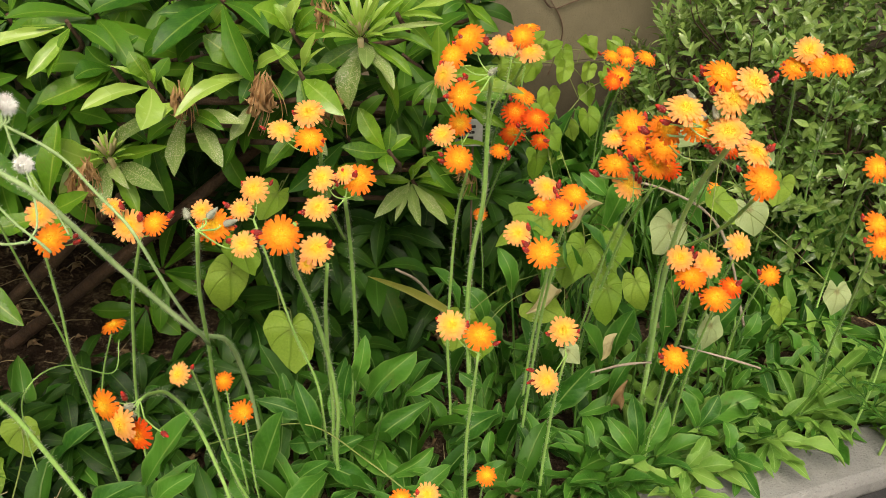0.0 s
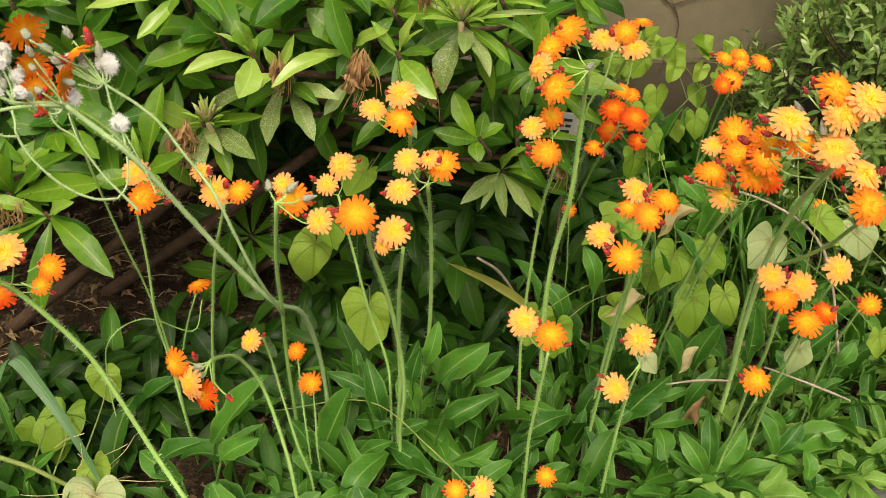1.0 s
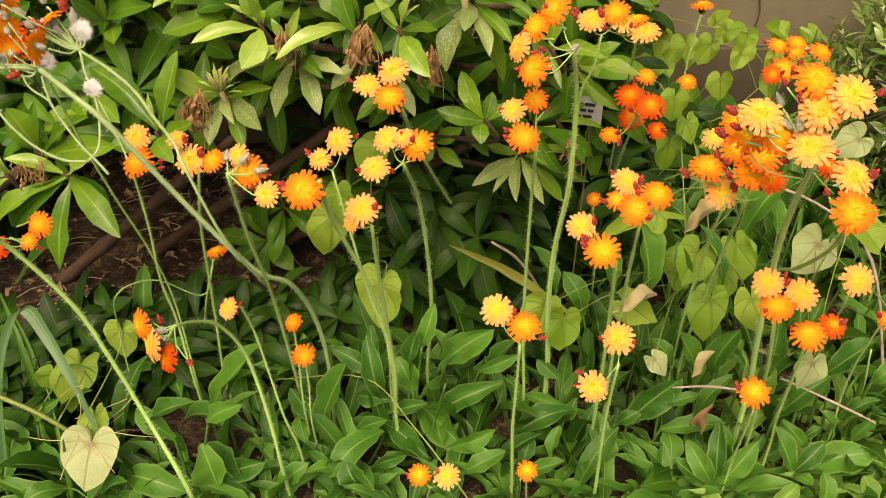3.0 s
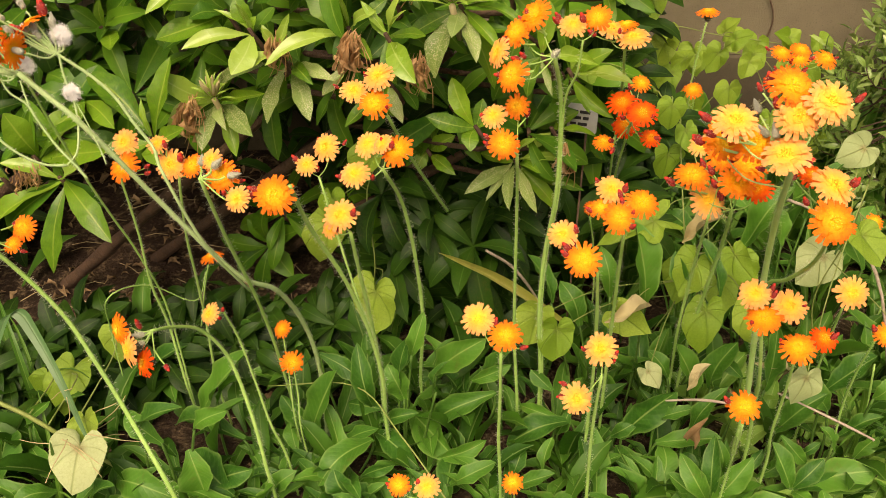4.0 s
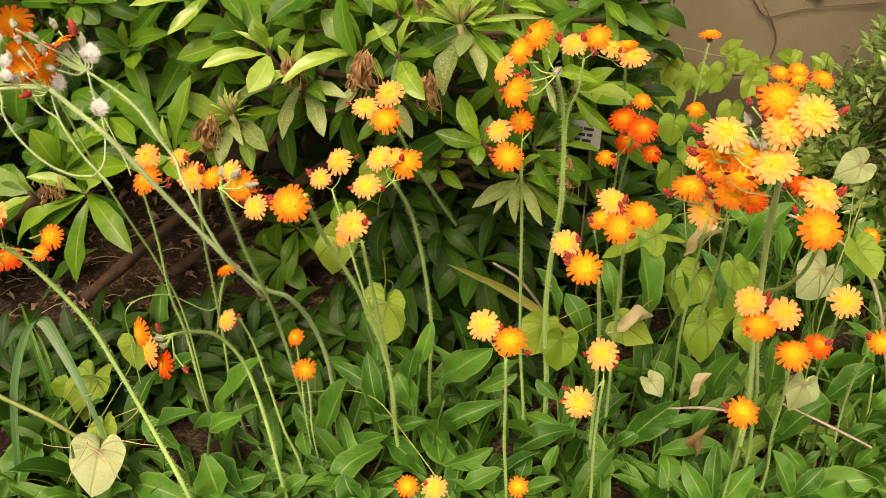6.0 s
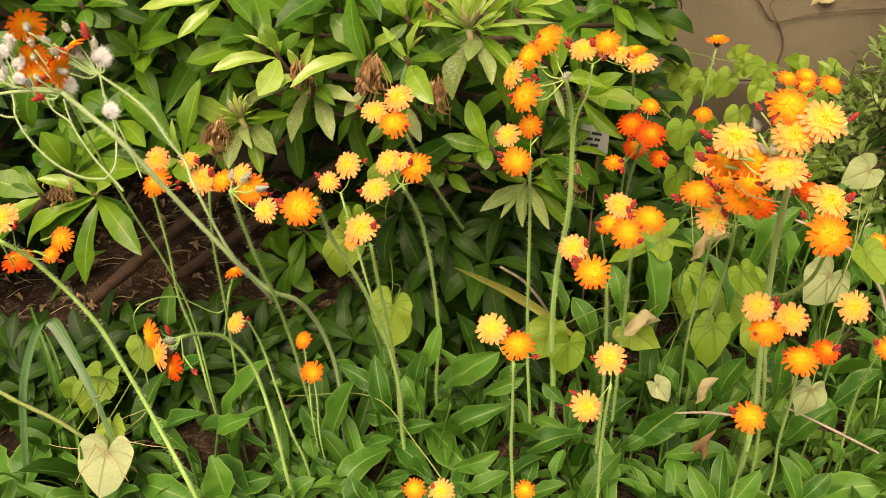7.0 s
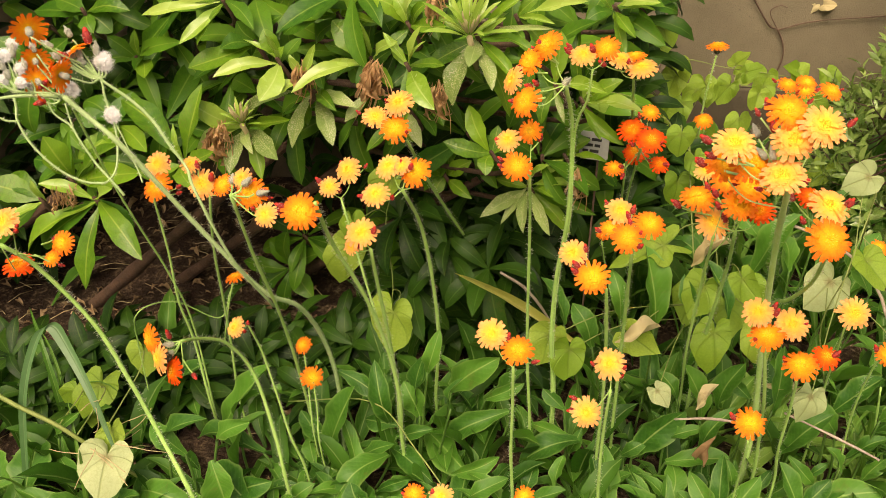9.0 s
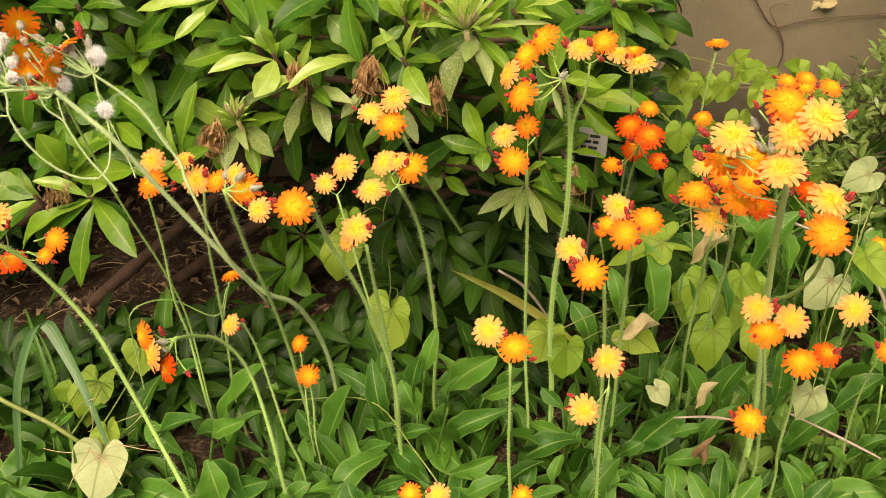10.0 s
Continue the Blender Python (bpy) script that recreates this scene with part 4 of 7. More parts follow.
# ---------------------------------------------------------------- small-leaved shrub by the wall
rng = random.Random(23)
box_base = Vector((0.62, 1.16, 0.04))
shrub = root("small_leaved_shrub", box_base, "dense shrub of small pale-green glossy leaves before the wall", "shrub")
BOX = [template_mesh("small_leaf", leaf_template(0.0205, 0.0078, oval, 0.3, 0.2, 0.0, 5, 2, i), M["box_leaf"]) for i in range(3)]
box_t = [leaf_template(0.0205, 0.0078, oval, 0.3, 0.2, 0.0, 3, 2, i) for i in range(3)]
fill = Build()
stems = Build()
LOBES = (((0.40, 1.08, 0.22), 0.17), ((0.55, 1.12, 0.3), 0.22), ((0.5, 0.97, 0.12), 0.16), ((0.72, 1.12, 0.3), 0.25), ((0.62, 1.0, 0.16), 0.2), ((0.36, 1.18, 0.2), 0.12), ((0.95, 1.2, 0.3), 0.28), ((0.45, 1.2, 0.36), 0.14))
made = 0
for j, (centre, size) in enumerate(LOBES):
    centre = Vector(centre)
    for _ in range(int(9500 * size * size)):
        o = Vector((rng.gauss(0, 1), rng.gauss(0, 1), rng.gauss(0, 1))).normalized()
        r = size * rng.uniform(0.72, 1.06) * (1 + 0.22 * noise.noise(o * 2.5 + centre * 7))
        tip = centre + o * r
        if tip.z < 0.02 or tip.dot(N) > WALL - 0.03:
            continue
        axis = (o + Vector((0, -0.1, 0.8))).normalized()
        side = axis.orthogonal().normalized()
        up = axis.cross(side)
        root_p = tip - axis * 0.03
        if rng.random() < 0.25:
            stems.tube([p - box_base for p in curve_points([centre + o * r * 0.5, root_p, tip], 2)], 0.0012, 0.0006, 4)
        front = j < 4 and o.y < -0.2 and made < 296 and tip.x < 0.62 and rng.random() < 0.5
        for i in range(7):
            w = i * 2.4 + rng.random() * 0.5
            e = radians(68 - 7 * i + rng.uniform(-12, 12))
            way = axis * math.cos(e) + (side * math.cos(w) + up * math.sin(w)) * math.sin(e)
            m = aim(root_p + axis * 0.005 * i - box_base, way, axis, rng.uniform(-0.3, 0.3), rng.uniform(0.7, 1.15))
            if front:
                put("leaf", rng.choice(BOX), shrub, m)
                made += 1
            else:
                fill.place(rng.choice(box_t), m)
tagged(put("foliage", fill.mesh("foliage", M["box_shade_fill"]), shrub), kind="stuff")
tagged(put("twig_mass", stems.mesh("twig_mass", M["wood"]), shrub), kind="stuff")

# ---------------------------------------------------------------- hawkweed rosettes
rng = random.Random(5)
ROSETTE, ROSETTE_LIGHT = [], []
for i in range(20):
    (ROSETTE if i < 10 else ROSETTE_LIGHT).append(template_mesh("rosette_leaf", leaf_template(0.074 + 0.006 * (i % 4), 0.0178 + 0.002 * (i % 3), oblong, 0.45 + 0.14 * (i % 3), 0.12 + 0.15 * (i % 5), 0.2, 10, 4, i + 40), M["rosette_leaf" if i < 10 else "rosette_light"]))


def rosette(at, count, size, lean, light=False):
    base = Vector((at[0], at[1], soil_at(at[0], at[1]) - 0.003))
    thing = root("hawkweed_rosette", base, "ground rosette of pale yellow-green hairy leaves beside the kerb" if light else "ground rosette of long hairy green hawkweed leaves", "leaf rosette", "leaf rosettes in the bed")
    start = rng.random() * 6.28
    for i in range(count):
        w = start + i * 2.4 + rng.uniform(-0.6, 0.6)
        e = radians(lean + rng.uniform(-28, 22) + 14 * (i / count))
        way = Vector((math.cos(w) * math.cos(e), math.sin(w) * math.cos(e), math.sin(e)))
        put("leaf", rng.choice(ROSETTE_LIGHT if light else ROSETTE), thing, aim(Vector((way.x, way.y, 0)) * 0.004, way, (0, 0, 1), rng.uniform(-0.45, 0.45), size * rng.uniform(0.7, 1.2)))


n = KERB_IN + 0.014
row = 0
while n < 0.83:
    u = -0.62 + 0.03 * (row % 2)
    while u < 0.86:
        uu, nn = u + rng.uniform(-0.018, 0.018), n + rng.uniform(-0.014, 0.014)
        p = bed(uu, nn)
        dark_gap = p.x < -0.27 and nn > 0.72
        if p.x < -0.24 and rng.random() < 0.55:
            dark_gap = True
        if not dark_gap and rng.random() < (0.95 if nn < 0.7 else 0.7):
            rosette((p.x, p.y), rng.randint(6, 9), rng.uniform(0.6, 0.85) if nn < 0.62 else rng.uniform(0.75, 1.05), 36 if nn < 0.6 else 48, uu > 0.4 and nn < 0.66 and rng.random() < 0.75)
        u += 0.056
    n += 0.05
    row += 1

# leaves that hang out over the kerb
u = -0.6
while u < 0.9:
    p = bed(u, KERB_IN + rng.uniform(0.004, 0.014))
    rosette((p.x, p.y), rng.randint(7, 10), rng.uniform(0.6, 0.85), 20, u > 0.36 and rng.random() < 0.8)
    u += 0.04

# full rosettes spread flat against the kerb
for x, y, count, size, lean, light in ((0.362, 0.68, 18, 0.82, 24, True), (0.186, 0.612, 15, 0.85, 34, False), (0.314, 0.625, 10, 0.62, 16, True), (0.218, 0.577, 14, 0.7, 22, True), (0.429, 0.713, 16, 0.85, 30, True), (0.285, 0.649, 12, 0.75, 28, False), (0.142, 0.585, 12, 0.8, 34, False), (0.469, 0.723, 14, 0.8, 28, True)):
    rosette((x, y), count, size, lean, light)

# broad leaves standing over the others
BROAD = (0.075, 0.02)
BROAD_LIGHT, BROAD_LEAVES = ([template_mesh("rosette_leaf", spanned_leaf(*BROAD, oblong, 0.45 + 0.22 * (i % 3), 0.06 + 0.06 * (i % 4), 0.17, (i % 5 - 2) * 0.4, 14, 4, i + 70), M[look_of]) for i in range(8)] for look_of in ("rosette_light", "rosette_leaf"))


def broad_rosette(leaves, light=False):
    """A rosette from the foot, tip and width of each leaf."""
    feet = [Vector(leaf[:3]) for leaf in leaves]
    at = sum(feet, Vector()) / len(feet)
    at.z = soil_at(at.x, at.y) - 0.003
    thing = root("hawkweed_rosette", at, "flat rosette of pale yellow-green hawkweed leaves spilling over the kerb" if light else "rosette of broad glossy dark green hawkweed leaves with pale hairy margins", "leaf rosette", "leaf rosettes in the bed")
    for foot, leaf in zip(feet, leaves):
        tip = Vector(leaf[3:6])
        up = Vector((rng.uniform(-0.3, 0.3), -0.5 + rng.uniform(-0.2, 0.2), 0.85))
        put("leaf", rng.choice(BROAD_LIGHT if light else BROAD_LEAVES), thing, span(foot - at, tip - at, leaf[6] * 0.88, BROAD, up, rng.uniform(-0.35, 0.35)))
        stalk = Build()
        low = Vector((foot.x * 0.6 + at.x * 0.4, foot.y * 0.6 + at.y * 0.4 + 0.006, soil_at(foot.x, foot.y) - 0.002))
        stalk.tube([p - at for p in curve_points([foot + (tip - foot) * 0.02, foot.lerp(low, 0.25) - (tip - foot) * 0.08, foot.lerp(low, 0.6) - (tip - foot) * 0.1, low], 3)], 0.0012, 0.0014, 5)
        put("leaf_stalk", stalk.mesh("leaf_stalk", M["leaf_foot"]), thing)


broad_rosette([(-0.266, 0.470, 0.061, -0.223, 0.474, 0.114, 0.0194), (-0.296, 0.461, 0.022, -0.234, 0.457, 0.026, 0.0291), (-0.222, 0.470, 0.073, -0.210, 0.466, 0.033, 0.0329),
               (-0.247, 0.470, 0.071, -0.281, 0.474, 0.093, 0.0215), (-0.213, 0.470, 0.097, -0.181, 0.474, 0.123, 0.0190)])
broad_rosette([(-0.381, 0.415, 0.022, -0.398, 0.459, 0.052, 0.0437), (-0.371, 0.455, 0.063, -0.343, 0.459, 0.097, 0.0126), (-0.376, 0.455, 0.041, -0.340, 0.443, 0.026, 0.0189),
               (-0.403, 0.421, 0.022, -0.431, 0.437, 0.045, 0.0291), (-0.334, 0.433, 0.022, -0.354, 0.404, 0.026, 0.0228), (-0.300, 0.429, 0.022, -0.274, 0.438, 0.045, 0.0190)])
broad_rosette([(-0.227, 0.507, 0.022, -0.196, 0.524, 0.092, 0.0189), (-0.203, 0.520, 0.046, -0.278, 0.524, 0.035, 0.0248), (-0.242, 0.520, 0.066, -0.189, 0.524, 0.143, 0.0253),
               (-0.226, 0.520, 0.080, -0.199, 0.524, 0.112, 0.0153), (-0.216, 0.485, 0.022, -0.179, 0.492, 0.045, 0.0241), (-0.193, 0.480, 0.022, -0.240, 0.492, 0.045, 0.0367),
               (-0.184, 0.513, 0.022, -0.203, 0.524, 0.030, 0.0139)])
broad_rosette([(-0.161, 0.560, 0.029, -0.133, 0.564, 0.108, 0.0291), (-0.164, 0.560, 0.029, -0.190, 0.564, 0.065, 0.0201), (-0.166, 0.542, 0.022, -0.184, 0.564, 0.035, 0.0164),
               (-0.100, 0.560, 0.044, -0.129, 0.509, 0.026, 0.0291), (-0.136, 0.560, 0.023, -0.096, 0.564, 0.054, 0.0145), (-0.159, 0.513, 0.022, -0.160, 0.516, 0.045, 0.0158),
               (-0.103, 0.512, 0.022, -0.116, 0.515, 0.045, 0.0266), (-0.101, 0.536, 0.022, -0.070, 0.537, 0.045, 0.0129), (-0.165, 0.499, 0.022, -0.144, 0.503, 0.045, 0.0190),
               (-0.131, 0.519, 0.022, -0.150, 0.515, 0.045, 0.0152)])
broad_rosette([(-0.110, 0.585, 0.028, -0.055, 0.557, 0.026, 0.0240), (-0.104, 0.585, 0.043, -0.068, 0.589, 0.060, 0.0153), (-0.102, 0.585, 0.057, -0.137, 0.589, 0.051, 0.0195),
               (-0.110, 0.585, 0.058, -0.125, 0.589, 0.122, 0.0221), (-0.080, 0.585, 0.074, -0.097, 0.589, 0.106, 0.0255), (-0.084, 0.585, 0.077, -0.077, 0.589, 0.140, 0.0158),
               (-0.073, 0.585, 0.124, -0.063, 0.589, 0.169, 0.0167), (-0.160, 0.585, 0.103, -0.117, 0.581, 0.088, 0.0188), (-0.051, 0.585, 0.090, -0.041, 0.589, 0.124, 0.0102)])
broad_rosette([(-0.067, 0.630, 0.071, -0.022, 0.634, 0.121, 0.0304), (-0.010, 0.630, 0.067, -0.063, 0.619, 0.026, 0.0253), (-0.088, 0.626, 0.022, -0.029, 0.578, 0.026, 0.0329),
               (-0.047, 0.577, 0.022, -0.006, 0.592, 0.045, 0.0177), (-0.026, 0.552, 0.022, 0.009, 0.569, 0.045, 0.0189), (-0.101, 0.630, 0.062, -0.087, 0.634, 0.115, 0.0173),
               (-0.033, 0.630, 0.074, 0.002, 0.634, 0.099, 0.0151)])
broad_rosette([(0.058, 0.640, 0.046, 0.007, 0.611, 0.026, 0.0266), (0.051, 0.640, 0.044, 0.009, 0.644, 0.047, 0.0135), (0.047, 0.640, 0.027, 0.056, 0.644, 0.056, 0.0140),
               (0.021, 0.576, 0.022, 0.025, 0.597, 0.045, 0.0167), (0.022, 0.567, 0.022, 0.059, 0.573, 0.045, 0.0152), (0.039, 0.640, 0.075, 0.017, 0.644, 0.090, 0.0153),
               (0.067, 0.626, 0.022, 0.082, 0.644, 0.033, 0.0133), (0.084, 0.595, 0.022, 0.108, 0.614, 0.045, 0.0167), (0.046, 0.595, 0.022, 0.047, 0.615, 0.045, 0.0153),
               (0.094, 0.640, 0.039, 0.116, 0.644, 0.061, 0.0153)])
broad_rosette([(0.103, 0.640, 0.041, 0.143, 0.644, 0.101, 0.0306), (0.133, 0.640, 0.044, 0.186, 0.644, 0.062, 0.0215), (0.142, 0.610, 0.022, 0.138, 0.644, 0.042, 0.0235),
               (0.170, 0.628, 0.022, 0.155, 0.644, 0.037, 0.0178), (0.159, 0.640, 0.065, 0.182, 0.644, 0.117, 0.0161), (0.120, 0.616, 0.022, 0.100, 0.644, 0.027, 0.0183),
               (0.190, 0.640, 0.025, 0.181, 0.644, 0.063, 0.0139), (0.130, 0.640, 0.070, 0.160, 0.644, 0.088, 0.0133)])
broad_rosette([(0.156, 0.680, 0.067, 0.133, 0.684, 0.121, 0.0255), (0.170, 0.680, 0.082, 0.184, 0.684, 0.135, 0.0269), (0.213, 0.680, 0.093, 0.211, 0.684, 0.160, 0.0178),
               (0.133, 0.680, 0.085, 0.112, 0.684, 0.108, 0.0173), (0.193, 0.680, 0.102, 0.171, 0.684, 0.118, 0.0153)])
broad_rosette([(0.225, 0.660, 0.068, 0.258, 0.664, 0.116, 0.0231), (0.232, 0.660, 0.066, 0.256, 0.656, 0.045, 0.0148), (0.251, 0.660, 0.050, 0.264, 0.664, 0.065, 0.0091),
               (0.275, 0.660, 0.061, 0.259, 0.664, 0.081, 0.0139), (0.249, 0.656, 0.022, 0.303, 0.664, 0.052, 0.0173), (0.221, 0.651, 0.022, 0.241, 0.664, 0.039, 0.0148),
               (0.209, 0.650, 0.022, 0.222, 0.664, 0.044, 0.0116)])
broad_rosette([(0.263, 0.700, 0.093, 0.294, 0.704, 0.135, 0.0247), (0.283, 0.700, 0.046, 0.314, 0.704, 0.075, 0.0140), (0.301, 0.700, 0.026, 0.315, 0.704, 0.053, 0.0161),
               (0.269, 0.700, 0.072, 0.245, 0.704, 0.100, 0.0215), (0.300, 0.700, 0.094, 0.312, 0.704, 0.119, 0.0165)])
broad_rosette([(0.101, 0.720, 0.132, 0.082, 0.730, 0.208, 0.0316), (0.139, 0.720, 0.148, 0.120, 0.730, 0.186, 0.0181), (0.163, 0.720, 0.153, 0.134, 0.730, 0.206, 0.0165),
               (0.046, 0.720, 0.093, 0.021, 0.730, 0.133, 0.0258), (0.017, 0.720, 0.112, -0.012, 0.730, 0.155, 0.0226), (0.070, 0.720, 0.131, 0.055, 0.730, 0.178, 0.0204)])
broad_rosette([(0.180, 0.840, 0.140, 0.216, 0.850, 0.210, 0.0296), (0.215, 0.840, 0.150, 0.197, 0.850, 0.186, 0.0214), (0.265, 0.840, 0.161, 0.287, 0.850, 0.202, 0.0265),
               (0.230, 0.840, 0.182, 0.253, 0.850, 0.243, 0.0198), (0.135, 0.840, 0.137, 0.097, 0.850, 0.161, 0.0280), (0.291, 0.840, 0.138, 0.262, 0.850, 0.177, 0.0235),
               (0.183, 0.840, 0.179, 0.151, 0.850, 0.206, 0.0214)])
broad_rosette([(0.362, 0.672, 0.022, 0.435, 0.696, 0.050, 0.0149), (0.360, 0.669, 0.020, 0.412, 0.660, 0.020, 0.0140), (0.358, 0.668, 0.020, 0.370, 0.639, 0.012, 0.0143),
               (0.356, 0.668, 0.020, 0.341, 0.640, 0.014, 0.0133), (0.355, 0.669, 0.020, 0.320, 0.661, 0.020, 0.0118), (0.356, 0.671, 0.021, 0.341, 0.682, 0.035, 0.0125),
               (0.358, 0.673, 0.022, 0.369, 0.720, 0.060, 0.0140), (0.356, 0.672, 0.022, 0.338, 0.705, 0.060, 0.0126), (0.359, 0.672, 0.022, 0.398, 0.706, 0.060, 0.0144),
               (0.360, 0.671, 0.021, 0.399, 0.683, 0.040, 0.0142), (0.362, 0.670, 0.022, 0.437, 0.672, 0.050, 0.0168), (0.362, 0.673, 0.022, 0.442, 0.726, 0.060, 0.0141)], True)
broad_rosette([(0.319, 0.627, 0.021, 0.380, 0.603, 0.012, 0.0180), (0.317, 0.627, 0.022, 0.355, 0.619, 0.024, 0.0183), (0.315, 0.626, 0.021, 0.311, 0.595, 0.012, 0.0147),
               (0.313, 0.626, 0.021, 0.287, 0.595, 0.012, 0.0126), (0.313, 0.628, 0.022, 0.287, 0.636, 0.030, 0.0141), (0.314, 0.629, 0.023, 0.302, 0.642, 0.040, 0.0185),
               (0.317, 0.629, 0.022, 0.342, 0.649, 0.030, 0.0143)], True)
broad_rosette([(0.228, 0.591, 0.021, 0.267, 0.585, 0.030, 0.0174), (0.227, 0.590, 0.020, 0.254, 0.567, 0.022, 0.0152), (0.226, 0.592, 0.021, 0.249, 0.614, 0.040, 0.0158),
               (0.224, 0.590, 0.020, 0.210, 0.580, 0.020, 0.0155), (0.225, 0.590, 0.020, 0.218, 0.569, 0.012, 0.0122), (0.226, 0.591, 0.021, 0.240, 0.598, 0.035, 0.0146)], True)
broad_rosette([(0.273, 0.610, 0.020, 0.296, 0.587, 0.024, 0.0207), (0.273, 0.608, 0.020, 0.285, 0.560, 0.014, 0.0172), (0.273, 0.611, 0.021, 0.286, 0.612, 0.030, 0.0159),
               (0.271, 0.609, 0.020, 0.248, 0.585, 0.020, 0.0175), (0.272, 0.612, 0.022, 0.268, 0.630, 0.045, 0.0182), (0.272, 0.608, 0.019, 0.265, 0.567, 0.010, 0.0152)])
broad_rosette([(0.185, 0.608, 0.023, 0.179, 0.632, 0.075, 0.0179), (0.186, 0.607, 0.023, 0.210, 0.621, 0.070, 0.0220), (0.184, 0.605, 0.020, 0.173, 0.581, 0.015, 0.0134),
               (0.183, 0.607, 0.022, 0.154, 0.617, 0.060, 0.0209), (0.183, 0.606, 0.020, 0.153, 0.601, 0.020, 0.0179), (0.183, 0.606, 0.021, 0.147, 0.611, 0.040, 0.0179),
               (0.187, 0.607, 0.021, 0.217, 0.616, 0.040, 0.0180)])
broad_rosette([(0.251, 0.637, 0.032, 0.307, 0.650, 0.060, 0.0324), (0.248, 0.637, 0.032, 0.267, 0.650, 0.060, 0.0185), (0.246, 0.637, 0.032, 0.224, 0.645, 0.070, 0.0194),
               (0.250, 0.637, 0.031, 0.304, 0.652, 0.045, 0.0220), (0.248, 0.635, 0.030, 0.262, 0.622, 0.035, 0.0181)])

# taller upright leaves at the foot of the wall
for _ in range(34):
    p = bed(rng.uniform(0.27, 0.75), rng.uniform(0.8, 1.08))
    rosette((p.x, p.y), rng.randint(5, 8), rng.uniform(1.2, 1.75), 62)

# undergrowth between the rosettes and before the wall
fill = Build()
under = [leaf_template(0.08, 0.02, spatulate, 0.5, 0.2 + 0.15 * i, 0.06, 6, 2, i) for i in range(4)]
for _ in range(900):
    u, n = rng.uniform(-0.75, 0.95), rng.uniform(KERB_IN + 0.02, 1.1)
    p = bed(u, n)
    if p.x < -0.27 and n > 0.68 and rng.random() < 0.93:
        continue
    w, e = rng.random() * 6.28, radians(rng.uniform(15, 75))
    way = Vector((math.cos(w) * math.cos(e), math.sin(w) * math.cos(e), math.sin(e)))
    fill.place(rng.choice(under), aim((p.x, p.y, soil_height(u, n)), way, (0, 0, 1), rng.uniform(-0.5, 0.5), rng.uniform(0.55, 1.3)))
tagged(put("undergrowth", fill.mesh("undergrowth", M["rosette_shade_fill"])), "mixed low green leaves filling the bed", "undergrowth", kind="stuff")


# ---------------------------------------------------------------- hawkweed flowers
def florets_template(seed):
    """A flower head of strap florets in whorls, radius 1, facing +z."""
    rng = random.Random(seed)
    v, f = [], []
    for count, r_in, r_out, lift, wide in ((18, 0.1, 1.0, 0.0, 0.2), (16, 0.08, 0.8, 0.05, 0.19), (13, 0.06, 0.58, 0.08, 0.18), (10, 0.03, 0.38, 0.1, 0.16)):
        start = rng.random() * 6.28
        for i in range(count):
            w = start + 6.283 * i / count + rng.uniform(-0.07, 0.07)
            c, s = math.cos(w), math.sin(w)
            out = r_out * rng.uniform(0.88, 1.05)
            tilt = lift + rng.uniform(-0.05, 0.08)
            hw = wide * 0.5 * rng.uniform(0.85, 1.15)
            k = len(v)
            for t in (0.0, 0.45, 0.86):
                r = r_in + (out - r_in) * t
                z = 0.02 + tilt * math.sin(t * 2.2) - 0.16 * r * r * (1 if r_out > 0.8 else 0.3)
                g = hw * (0.75 + 0.3 * min(1, t * 1.6))
                for q in (-1, 1):
                    v.append(Vector((c * r - s * g * q, s * r + c * g * q, z)))
            # toothed tip
            z = 0.02 + tilt * math.sin(2.2) - 0.16 * out * out * (1 if r_out > 0.8 else 0.3) - 0.02
            for q, cut in ((-1.0, 0.96), (-0.5, 1.04), (0, 0.975), (0.5, 1.04), (1.0, 0.96)):
                r = out * cut
                v.append(Vector((c * r - s * hw * q, s * r + c * hw * q, z)))
            f += [(k, k + 1, k + 3, k + 2), (k + 2, k + 3, k + 5, k + 4), (k + 4, k + 8, k + 7, k + 6), (k + 4, k + 5, k + 8), (k + 5, k + 10, k + 9, k + 8)]
    # the closed middle under the florets
    k = len(v)
    v.append(Vector((0, 0, 0.1)))
    for i in range(16):
        w = 6.283 * i / 16
        v.append(Vector((0.5 * math.cos(w), 0.5 * math.sin(w), 0.015)))
    f += [(k, k + 1 + i, k + 1 + (i + 1) % 16) for i in range(16)]
    return v, f


def disc_mesh():
    rng = random.Random(3)
    b = Build()
    for i in range(18):
        r, w = 0.24 * math.sqrt(i / 18), i * 2.4
        p = Vector((r * math.cos(w), r * math.sin(w), 0.12))
        tip = p * 1.25 + Vector((0, 0, 0.06 + rng.uniform(0, 0.06) - 0.2 * r))
        b.tube([p, p.lerp(tip, 0.6), tip], 0.026, 0.018, 4)
    return b.mesh("flower_centre", M["disc"])


